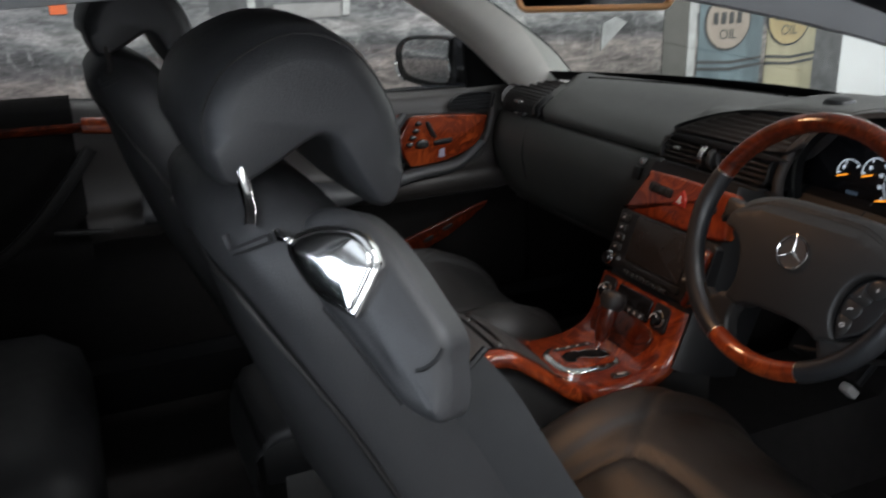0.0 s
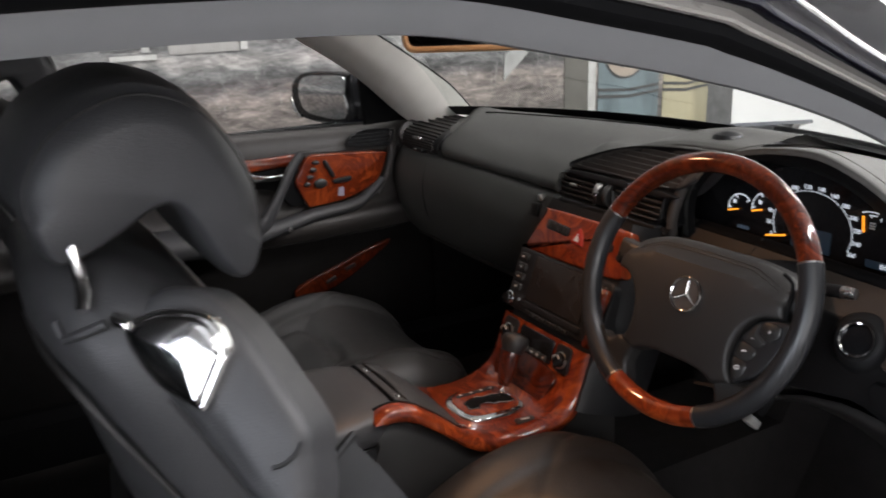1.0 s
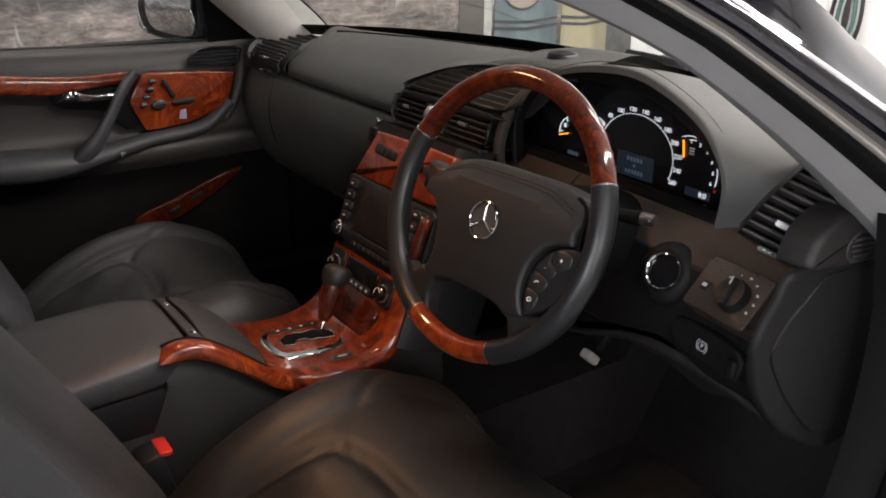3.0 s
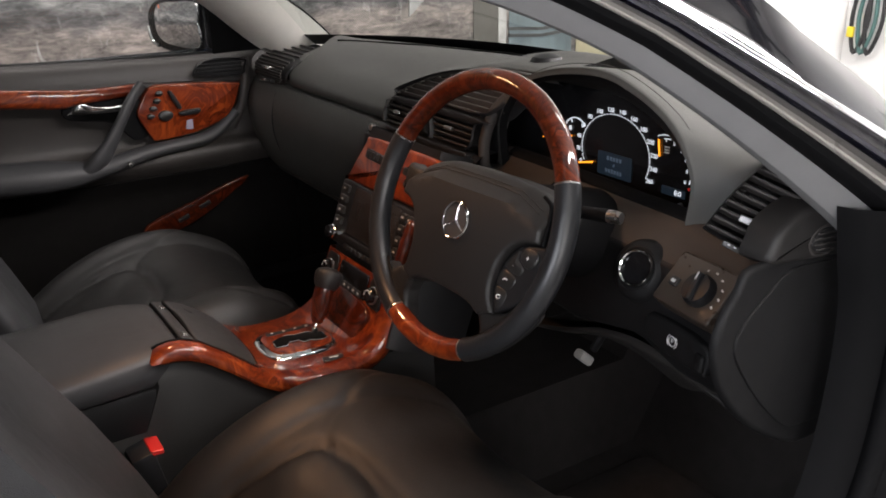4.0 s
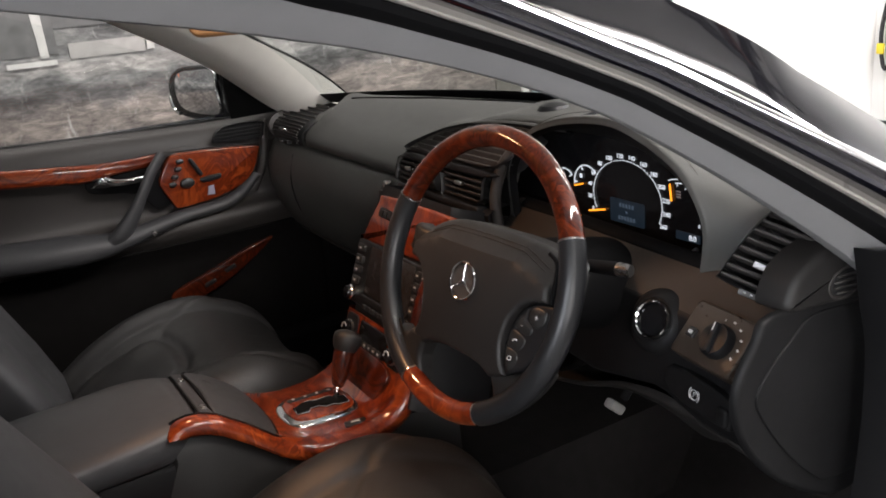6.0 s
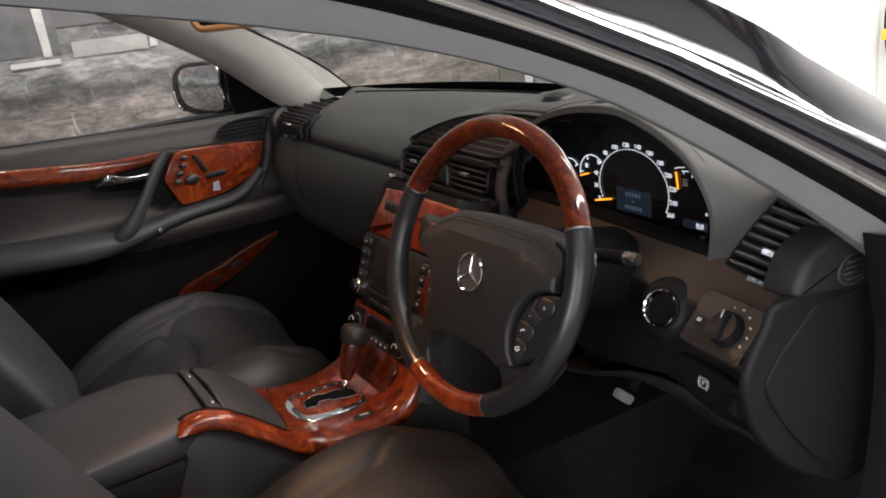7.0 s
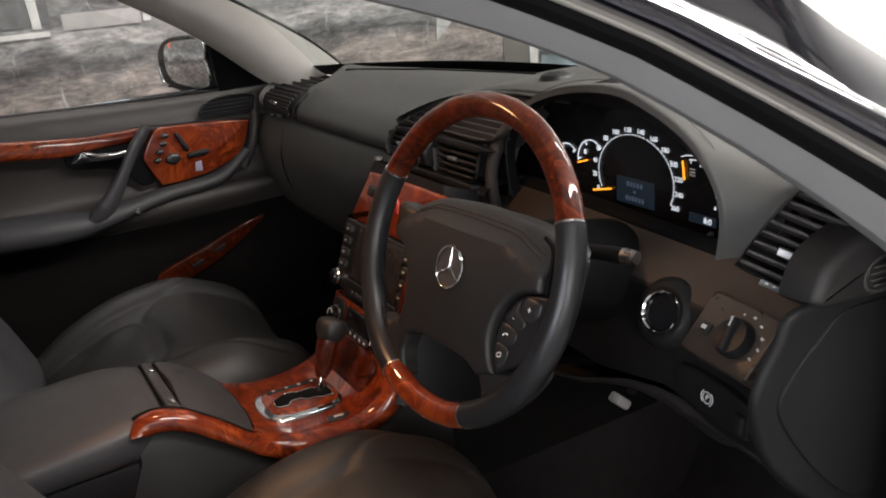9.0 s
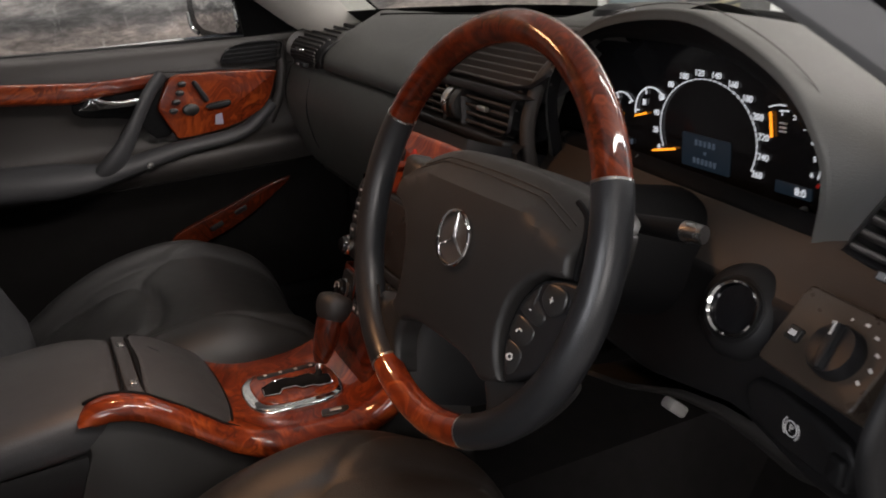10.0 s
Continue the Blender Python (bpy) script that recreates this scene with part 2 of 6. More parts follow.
# same pillar fabric, with the driver's side shade put into its colour
TRIM_SHADED = mat("pillar_fabric_shaded", (0.192, 0.192, 0.195), 0.85, vary=0.08, scale=20, bump=0.5, bump_scale=1500)
DULL_BLACK = mat("dull_black", (0.0045, 0.0045, 0.005), 0.7, vary=0.2, spec=0.1)
SCREEN_EDGE = mat("glazed_black", (0.008, 0.008, 0.010), 0.04, vary=0.1, rough_vary=0.0)
SCREEN_EDGE.node_tree.nodes["Principled BSDF"].inputs["IOR"].default_value = 1.6
# black of the end cap; also puts shade into the lower panel and bench
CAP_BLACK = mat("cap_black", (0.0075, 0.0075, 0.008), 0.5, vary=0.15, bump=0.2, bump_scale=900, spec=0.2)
RUBBER = mat("rubber_seal", (0.010, 0.010, 0.011), 0.6, vary=0.2)
PAINT = mat("navy_paint", (0.012, 0.013, 0.028), 0.16, vary=0.1, coat=1.0, metal=0.6, rough_vary=0.04)
PAINT.node_tree.nodes["Principled BSDF"].inputs["Coat IOR"].default_value = 2.0
CHROME = mat("chrome", (0.75, 0.74, 0.73), 0.08, metal=1.0, vary=0.05, rough_vary=0.03)
TAB = mat("dull_metal", (0.22, 0.22, 0.22), 0.35, metal=0.8, vary=0.1)
SATIN = mat("satin_metal", (0.55, 0.54, 0.53), 0.28, metal=1.0, vary=0.08)
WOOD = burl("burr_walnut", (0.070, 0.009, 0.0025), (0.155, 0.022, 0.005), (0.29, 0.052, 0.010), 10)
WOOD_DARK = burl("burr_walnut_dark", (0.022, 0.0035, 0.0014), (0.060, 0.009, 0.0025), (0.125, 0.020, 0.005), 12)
SCREEN = mat("dark_screen", (0.020, 0.017, 0.016), 0.25, vary=0.1)
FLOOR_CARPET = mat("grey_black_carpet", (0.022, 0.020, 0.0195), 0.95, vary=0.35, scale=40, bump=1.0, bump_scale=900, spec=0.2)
# darker copy of the carpet, with shade put into its colour
CARPET_SHADED = mat("shaded_carpet", (0.0085, 0.0078, 0.0076), 0.95, vary=0.35, scale=40, bump=1.0, bump_scale=900, spec=0.08)
RED = mat("red_plastic", (0.55, 0.02, 0.015), 0.4, vary=0.1)
RED_DARK = mat("red_lens", (0.35, 0.03, 0.02), 0.25, vary=0.1)
MIRROR = mat("mirror_glass", (0.8, 0.8, 0.8), 0.02, metal=1.0, vary=0.0, rough_vary=0.0)
# beige mirror frame, coloured with the orange light that falls on it
FRAME_LIT = mat("lit_frame", (0.50, 0.28, 0.13), 0.5, vary=0.1)
GAUGE_WHITE = glow("gauge_white", (0.85, 0.92, 1.0), 0.9)
NEEDLE = glow("needle_orange", (1.0, 0.33, 0.02), 2.2)
LCD = glow("lcd_blue", (0.05, 0.10, 0.16), 0.12)
LCD_TEXT = glow("lcd_text", (0.35, 0.5, 0.7), 0.12)
GLASS = clear_glass("window_glass", (0.93, 0.95, 0.94))

# ---- the garage ----
def wall_sheet(name, lo, hi, material, label="", category="wall"):
    c = [(a + b) / 2 for a, b in zip(lo, hi)]
    ob = part(name, box(hi[0] - lo[0], hi[1] - lo[1], hi[2] - lo[2], pose(*c), 0), material)
    return tagged(ob, label or name.replace("_", " "), category, kind="structure")


def painted_wall(name):
    """Weathered wall painting: ragged bands of road, kerb and masonry in greys and browns, with streaks and white splashes."""
    m = bpy.data.materials.new(name)
    m.use_nodes = True
    nt = m.node_tree
    L = nt.links.new
    bs = nt.nodes["Principled BSDF"]
    co = nt.nodes.new("ShaderNodeTexCoord")

    def noise_at(scale, detail, rough, dist, stretch):
        mp = nt.nodes.new("ShaderNodeMapping")
        mp.inputs["Scale"].default_value = stretch
        L(co.outputs["Object"], mp.inputs[0])
        n = nt.nodes.new("ShaderNodeTexNoise")
        n.inputs["Scale"].default_value, n.inputs["Detail"].default_value = scale, detail
        n.inputs["Roughness"].default_value, n.inputs["Distortion"].default_value = rough, dist
        L(mp.outputs[0], n.inputs["Vector"])
        return n.outputs[0]

    def math_node(op, a, b):
        n = nt.nodes.new("ShaderNodeMath")
        n.operation = op
        for k, v in enumerate((a, b)):
            if isinstance(v, float):
                n.inputs[k].default_value = v
            else:
                L(v, n.inputs[k])
        return n.outputs[0]

    def mix(fac, a, b, mode="MIX"):
        n = nt.nodes.new("ShaderNodeMix")
        n.data_type, n.blend_type = "RGBA", mode
        for k, v in ((0, fac), (6, a), (7, b)):
            if isinstance(v, tuple):
                n.inputs[k].default_value = v
            elif isinstance(v, float):
                n.inputs[k].default_value = v
            else:
                L(v, n.inputs[k])
        return n.outputs[2]

    def ramp(fac, stops):
        n = nt.nodes.new("ShaderNodeValToRGB")
        el = n.color_ramp.elements
        el[0].position, el[0].color = stops[0][0], (*stops[0][1], 1)
        el[1].position, el[1].color = stops[-1][0], (*stops[-1][1], 1)
        for p, c in stops[1:-1]:
            el.new(p).color = (*c, 1)
        L(fac, n.inputs[0])
        return n.outputs[0]

    sep = nt.nodes.new("ShaderNodeSeparateXYZ")
    L(co.outputs["Object"], sep.inputs[0])
    wob = noise_at(3.2, 7, 0.65, 0.5, (1, 1.0, 2.0))
    h = math_node("ADD", sep.outputs[2], math_node("MULTIPLY", math_node("SUBTRACT", wob, 0.5), 0.22))
    band = ramp(math_node("MULTIPLY", h, 0.5), [(0.20, (0.10, 0.10, 0.10)), (0.36, (0.20, 0.175, 0.16)), (0.43, (0.29, 0.25, 0.23)), (0.455, (0.15, 0.14, 0.14)), (0.475, (0.085, 0.085, 0.085)),
                                               (0.495, (0.22, 0.22, 0.22)), (0.515, (0.36, 0.345, 0.335)), (0.54, (0.24, 0.24, 0.24)), (0.58, (0.17, 0.17, 0.17)), (0.66, (0.19, 0.19, 0.185)), (0.80, (0.12, 0.12, 0.12))])
    fine = noise_at(11, 9, 0.74, 0.35, (1, 0.8, 2.6))
    band = mix(1.0, band, ramp(fine, [(0.32, (0.25, 0.25, 0.25)), (0.5, (0.85, 0.85, 0.85)), (0.68, (1.75, 1.72, 1.68))]), "MULTIPLY")
    splash = noise_at(7, 10, 0.8, 0.7, (1, 2.2, 0.8))
    f = ramp(splash, [(0.57, (0, 0, 0)), (0.72, (0.75, 0.75, 0.75))])
    band = mix(f, band, (0.55, 0.545, 0.53, 1.0))
    dirt = noise_at(1.3, 5, 0.6, 0.0, (1, 1, 1))
    band = mix(1.0, band, ramp(dirt, [(0.35, (0.62, 0.62, 0.62)), (0.65, (1.2, 1.2, 1.2))]), "MULTIPLY")
    L(band, bs.inputs["Base Color"])
    bs.inputs["Roughness"].default_value = 0.75
    return m


MURAL = painted_wall("mural_paint")
WHITE = mat("white_wall_paint", (0.78, 0.78, 0.77), 0.8, vary=0.06, scale=2, bump=0.2, bump_scale=60)
GREY_WALL = mat("grey_wall_paint", (0.34, 0.34, 0.34), 0.85, vary=0.15, scale=2)
CEILING = mat("pale_ceiling_paint", (0.62, 0.62, 0.61), 0.85, vary=0.12, scale=2)
CONCRETE = mat("garage_concrete", (0.20, 0.195, 0.19), 0.7, vary=0.3, scale=2.2, bump=0.4, bump_scale=80)
wall_sheet("floor", (-2.6, -4.1, -0.1), (4.1, 5.3, 0.0), CONCRETE, "worn grey concrete garage floor", "floor")
wall_sheet("wall_west", (-2.6, -4.1, 0.0), (-2.5, 3.26, 2.9), MURAL, "garage wall with a weathered grey street painting", "wall")
wall_sheet("wall_west_white", (-2.6, 3.26, 0.0), (-2.5, 5.3, 2.9), WHITE, "white painted garage wall", "wall")
wall_sheet("wall_north", (-2.5, 5.2, 0.0), (4.0, 5.3, 2.9), WHITE, "white painted end wall of the garage", "wall")
for nm, lo, hi in (("wall_east", (4.0, -0.9, 0.0), (4.1, 5.3, 2.9)), ("wall_east_rear", (4.0, -4.1, 0.0), (4.1, -2.5, 2.9)),
                   ("wall_east_low", (4.0, -2.5, 0.0), (4.1, -0.9, 1.05)), ("wall_east_high", (4.0, -2.5, 2.05), (4.1, -0.9, 2.9))):
    wall_sheet(nm, lo, hi, GREY_WALL, "plain grey garage wall", "wall")
for nm, lo, hi in (("wall_south", (-2.5, -4.1, 0.0), (1.1, -4.0, 2.9)), ("wall_south_right", (3.1, -4.1, 0.0), (4.0, -4.0, 2.9)),
                   ("wall_south_low", (1.1, -4.1, 0.0), (3.1, -4.0, 1.1)), ("wall_south_high", (1.1, -4.1, 2.4), (3.1, -4.0, 2.9))):
    wall_sheet(nm, lo, hi, GREY_WALL, "plain grey garage wall", "wall")
# glow for the added windows' panes, with no such source known
PANE = glow("fill_pane", (0.85, 0.92, 1.0), 4.0)


def added_window(name, m, w, h):
    """Added, unseen frosted two-pane window; m stands at the middle of its opening, z out of the room."""
    win = tagged(new(name), "unseen white framed window added with glowing frosted panes to light the car", "window", kind="structure")
    for fx in (-w / 2 + 0.02, 0, w / 2 - 0.02):
        part("window_frame", box(0.04, h, 0.06, m @ pose(fx, 0, 0), 0.004), WHITE, win)
    for fz in (-h / 2 + 0.02, h / 2 - 0.02):
        part("window_frame", box(w, 0.04, 0.056, m @ pose(0, fz, 0), 0.004), WHITE, win)
    for fx in (-w / 4, w / 4):
        part("pane", box(w / 2 - 0.05, h - 0.07, 0.008, m @ pose(fx, 0, 0.01), 0), PANE, win)


added_window("window_1", pose(2.1, -4.05, 1.75, 90, 0, 0), 2.0, 1.3)
added_window("window_2", pose(4.05, -1.7, 1.55, 90, 0, 90), 1.6, 1.0)
wall_sheet("ceiling", (-2.6, -4.1, 2.9), (4.1, 5.3, 3.0), CEILING, "pale grey painted garage ceiling", "ceiling")

TUBE_GLOW = glow("tube_glow", (1.0, 0.96, 0.9), 9.0)
for lx, ly, sx, sy, watts, tint, turn in TUBES:
    t = thing("ceiling_light", "white fluorescent strip light under the ceiling", "light", "garage strip lights")
    part("housing", box(sx + 0.06, sy + 0.06, 0.06, pose(lx, ly, 2.86), 0.01), WHITE, t)
    part("diffuser", box(sx, sy, 0.05, pose(lx, ly, 2.805), 0.015), TUBE_GLOW if turn == 0 else WHITE, t)
    part("hanger", box(0.03, 0.03, 0.02, pose(lx, ly, 2.895), 0.002), SATIN, t)

# beams under the ceiling at the front of the garage, which the paint and the glass mirror
DARK_STEEL = mat("dark_steel", (0.035, 0.034, 0.036), 0.55, vary=0.3)
RUST = mat("rust_red_paint", (0.16, 0.045, 0.035), 0.6, vary=0.3)
for bx, by, ln, wd, turn, mt, lab in ((0.42, 3.55, 1.5, 0.07, 58, RUST, "rust-red painted steel beam under the ceiling"), (0.3, 4.35, 3.6, 0.16, 4, DARK_STEEL, "dark steel beam under the garage ceiling"),
                                      (0.05, 3.4, 2.6, 0.10, 70, DARK_STEEL, "dark steel beam under the garage ceiling"), (0.85, 4.1, 2.0, 0.08, 76, DARK_STEEL, "dark steel beam under the garage ceiling"), (0.2, 2.15, 3.4, 0.14, -3, DARK_STEEL, "dark steel beam under the garage ceiling")):
    beam = thing("ceiling_beam", lab, "beam", "ceiling beams")
    bmx = pose(bx, by, 0, 0, 0, turn)
    part("web", box(ln, 0.012, 0.10, bmx @ pose(0, 0, 2.840), 0.002), mt, beam)
    for fz in (2.786, 2.895):
        part("flange", box(ln, wd, 0.010, bmx @ pose(0, 0, fz), 0.002), mt, beam)

# painted barrels and signs on the wall, each a flat layer of paint
# drum colours are greyed for the haze reflected in the windscreen
BLUE = mat("barrel_blue", (0.140, 0.180, 0.195), 0.7, vary=0.6, scale=9, stretch=(1, 1, 0.35))
YELLOW = mat("barrel_yellow", (0.36, 0.325, 0.215), 0.7, vary=0.55, scale=9, stretch=(1, 1, 0.35))
CREAM = mat("sign_cream", (0.36, 0.30, 0.245), 0.7, vary=0.25, scale=9)
OCHRE = mat("sign_ochre", (0.42, 0.33, 0.17), 0.7, vary=0.25, scale=9)
DARKPAINT = mat("dark_paint", (0.06, 0.06, 0.06), 0.7, vary=0.3)
BROWN = mat("brown_paint", (0.105, 0.10, 0.088), 0.75, vary=0.35, scale=5)
PALE = mat("pale_paint", (0.44, 0.435, 0.42), 0.75, vary=0.5, scale=14)
GREYPAINT = mat("grey_paint", (0.10, 0.10, 0.10), 0.75, vary=0.6, scale=16)
ORANGE = mat("orange_paint", (0.75, 0.16, 0.05), 0.7, vary=0.2)
WALLM = frame3((-2.5, 0, 0), (0, 1, 0), (0, 0, 1))   # local x runs along +y, local y is up, z into the room


def paint_patch(name, outline, material, parent, lift=0.004, label=""):
    return part(name, slab(outline, lift - 0.0005, WALLM @ Matrix.Translation((0, 0, lift)), 0.0004, seg=1), material, parent, label)


def rect(y0, y1, z0, z1):
    return [(y0, z0), (y1, z0), (y1, z1), (y0, z1)]


def disc(cy, cz, ry, rz, n=28):
    return [(cy + ry * math.cos(2 * math.pi * i / n), cz + rz * math.sin(2 * math.pi * i / n)) for i in range(n)]


for nm, y0, y1, body, face, lab in (("painted_barrel", 2.235, 2.665, BLUE, CREAM, "painted blue oil drum with a round cream sign"),
                                    ("painted_barrel", 2.70, 3.05, YELLOW, OCHRE, "painted yellow oil drum with a round ochre sign")):
    b = thing(nm, lab + " on the wall", "mural", "painted drums")
    first_drum = b if body is BLUE else first_drum
    paint_patch("drum", [(y0, 0.02), (y1, 0.02), (y1, 1.13), ((y0 + y1) / 2, 1.16), (y0, 1.13)], body, b)
    for zz in (0.42, 0.70, 0.735, 1.10):
        paint_patch("hoop", [(y0, zz), ((y0 + y1) / 2, zz - 0.015), (y1, zz), (y1, zz + 0.016), ((y0 + y1) / 2, zz + 0.001), (y0, zz + 0.016)], DARKPAINT, b, 0.007)
    cy = (y0 + y1) / 2 - 0.03
    paint_patch("sign_edge", disc(cy, 0.94, 0.155, 0.15), DARKPAINT, b, 0.007)
    paint_patch("sign", disc(cy, 0.94, 0.143, 0.138), face, b, 0.010)
    for k in range(4):
        paint_patch("sign_bar", rect(cy - 0.10 + k * 0.052, cy - 0.07 + k * 0.052, 0.93, 0.99), DARKPAINT if body is BLUE else BROWN, b, 0.013)
for cy, lum in ((2.42, DARKPAINT), (2.845, BROWN)):
    lettering("OIL", 0.075, WALLM @ Matrix.Translation((cy, 0.875, 0.0125)), lum, b if lum is BROWN else first_drum, "sign_letters", 0.0004)
mural = thing("painted_street", "grey and brown painted doorway, shelves and posts", "mural")
paint_patch("doorway", rect(2.01, 2.19, 0.0, 1.6), BROWN, mural)
paint_patch("door_edge", rect(2.165, 2.215, 0.0, 1.6), PALE, mural, 0.007)
paint_patch("shade", rect(3.05, 3.26, 0.0, 1.4), GREYPAINT, mural)
paint_patch("sheet", [(1.63, 0.84), (1.70, 0.90), (1.78, 0.97), (1.72, 1.0), (1.64, 0.97)], mat("rag_paint", (0.34, 0.34, 0.33), 0.8, vary=0.4, scale=14), mural, 0.007)
paint_patch("window", rect(-0.24, -0.02, 1.095, 1.35), GREYPAINT, mural)
paint_patch("post", [(-0.085, 1.085), (-0.055, 1.085), (-0.06, 1.35), (-0.10, 1.35)], PALE, mural, 0.007)
paint_patch("ledge", rect(-0.21, -0.03, 1.055, 1.075), PALE, mural, 0.007)
paint_patch("post", [(0.315, 1.075), (0.345, 1.075), (0.37, 1.35), (0.335, 1.35)], PALE, mural, 0.007)
paint_patch("step", rect(0.02, 0.31, 1.07, 1.13), mat("stone_paint", (0.30, 0.29, 0.28), 0.8, vary=0.5, scale=12), mural)
paint_patch("lintel", rect(-0.02, 0.31, 1.19, 1.35), GREYPAINT, mural, 0.005)
paint_patch("lantern", rect(-0.83, -0.77, 1.13, 1.33), ORANGE, mural)

# tools and cable on the white end wall
cable = thing("hanging_cable", "black and green cable bundle with a yellow tag", "cable")
for k, (dx, c) in enumerate(((0.0, RUBBER), (0.05, mat("green_cable", (0.05, 0.12, 0.11), 0.5)), (0.1, RUBBER))):
    part("loop", tube(spline([(-2.38 + dx, 5.17, 0.95), (-2.42 + dx, 5.14, 0.62), (-2.37 + dx, 5.13, 0.38), (-2.30 + dx, 5.14, 0.60), (-2.34 + dx, 5.17, 0.95)], 6), 0.014, n=8), c, cable)
part("tag", box(0.05, 0.02, 0.07, pose(-2.40, 5.11, 0.52), 0.004), mat("yellow_tag", (0.7, 0.55, 0.03), 0.5), cable)
part("hook", box(0.16, 0.04, 0.03, pose(-2.33, 5.18, 0.95), 0.005), SATIN, cable)

# ---- car shell ----
def lerp(x, xs, ys):
    return float(np.interp(x, xs, ys))


car = thing("coupe", "dark navy two-door car body with its driver's door opening", "car")
RAIL = spline([(-1.35, 1.235), (-1.0, 1.272), (-0.75, 1.287), (-0.6, 1.29), (-0.5, 1.286), (-0.4, 1.268), (-0.28, 1.243), (-0.2, 1.218),
               (-0.12, 1.186), (-0.04, 1.145), (0.05, 1.09), (0.13, 1.036), (0.20, 0.985), (0.27, 0.93)], 5)
RAIL = [(y, z - float(np.interp(y, [-0.28, -0.04], [0.016, 0.0]))) for y, z in RAIL]


def band(profile, rail=RAIL):
    """Sweeps (offset outwards, shift in x) pairs along the driver's door opening; the bands widen towards both ends."""
    rows = []
    k = len(rail)
    for i in range(k):
        a, b = rail[max(i - 1, 0)], rail[min(i + 1, k - 1)]
        d = np.array([b[0] - a[0], b[1] - a[1]])
        d /= np.linalg.norm(d)
        n = np.array([-d[1], d[0]])
        y, z = rail[i]
        x = 0.72 - 0.2 * (z - 0.95)
        w = 1.02 + 0.58 * min(1.0, max(0.0, (-y - 0.08) / 0.22)) ** 2 + 0.93 * max(0.0, (y + 0.08) / 0.35) ** 1.6
        f = w if y < 0 else lerp(y, [0.0, 0.1, 0.2, 0.3], [w, 1.06, 1.02, 0.84])
        rows.append([(x + dx * w, y + n[0] * v, z + n[1] * v) for o, dx in profile for v in [min(o, 0.052) * w + max(0.0, o - 0.052) * f]])
    return grid(bmesh.new(), rows)


part("pillar_trim", band([(0.042, -0.058), (0.024, -0.044), (0.009, -0.024), (0.0045, -0.012), (0.0050, -0.004), (0.010, 0.001), (0.016, 0.005), (0.0195, 0.007)]), TRIM_SHADED, car, "pillar trim fabric with shade put into its grey")
part("door_seal", band([(0.018, 0.005), (0.0195, 0.011), (0.023, 0.015), (0.027, 0.0155), (0.0295, 0.012)]), DULL_BLACK, car, "black rubber door seal")
part("seal_lip", band([(0.028, 0.011), (0.0290, 0.0175), (0.0302, 0.0185), (0.0345, 0.0150)]), mat("seal_lip_beige", (0.42, 0.395, 0.36), 0.3), car, "pale beige seal lip")
part("roof_rail", band([(0.034, 0.014), (0.0343, 0.022), (0.0350, 0.0275), (0.0362, 0.0298), (0.0380, 0.0302), (0.0410, 0.0288), (0.0445, 0.0262)]), PAINT, car, "dark navy gloss roof rail")
part("rain_strip", band([(0.0440, 0.025), (0.0443, 0.033), (0.0450, 0.0345), (0.0462, 0.0340), (0.0485, 0.0315), (0.0505, 0.0295), (0.0515, 0.0275), (0.0520, 0.022)]), CHROME, car, "bright trim strip beside the windscreen")
part("screen_edge", band([(0.0515, 0.0255), (0.056, 0.0230), (0.072, 0.0125), (0.088, 0.0010), (0.102, -0.0100)]), SCREEN_EDGE, car, "black glazed edge of the windscreen")

# passenger pillar: trim between its windscreen edge and its window edge
WS_L = spline([(-0.83, 0.43, 0.985), (-0.735, 0.30, 1.075), (-0.625, 0.10, 1.183), (-0.53, -0.08, 1.27), (-0.45, -0.22, 1.335), (-0.42, -0.34, 1.36)], 5)
LOW_L = spline([(-0.885, 0.34, 0.925), (-0.85, 0.22, 0.995), (-0.80, 0.09, 1.106), (-0.72, -0.06, 1.196), (-0.64, -0.2, 1.262), (-0.60, -0.36, 1.29)], 5)
bm = bmesh.new()
rows = []
for a, b in zip(WS_L, LOW_L):
    a, b = V(a), V(b)
    inward = V((0.030, -0.045, -0.020))
    rows.append([a, a * 0.8 + b * 0.2 + inward * 0.6, a * 0.5 + b * 0.5 + inward, a * 0.2 + b * 0.8 + inward * 0.7, b, b + V((-0.03, 0.01, 0.0))])
grid(bm, rows)
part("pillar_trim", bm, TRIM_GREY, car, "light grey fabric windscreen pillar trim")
bm = bmesh.new()
rows = [[V(a) + V((0.001, 0.002, 0.002)), V(a) + V((-0.008, 0.005, 0.004)), V(a) + V((-0.03, 0.010, 0.006)), V(b) + V((-0.05, 0.0, 0.02)), V(b) + V((-0.03, 0.01, 0.002))] for a, b in zip(WS_L, LOW_L)]
grid(bm, rows)
part("pillar", bm, DULL_BLACK, car, "black outer edge of the windscreen pillar")

# windscreen
def ws_base(x):
    return 0.565 - 0.30 * x * x - 0.05 * abs(x) ** 3, 1.012 - 0.03 * x * x


def ws_pt(u, v):
    """u across from -1 to 1, v up from 0 to 1."""
    xb = 0.80 * u
    yb, zb = ws_base(xb)
    xt = 0.46 * u
    yt, zt = -0.22 - 0.16 * (1 - u * u) * 0.0 + 0.05 * (1 - u * u), 1.335 + 0.03 * (1 - u * u)
    s = 0.035 * math.sin(math.pi * v)
    return (xb + (xt - xb) * v, yb + (yt - yb) * v + s * 0.5, zb + (zt - zb) * v + s)


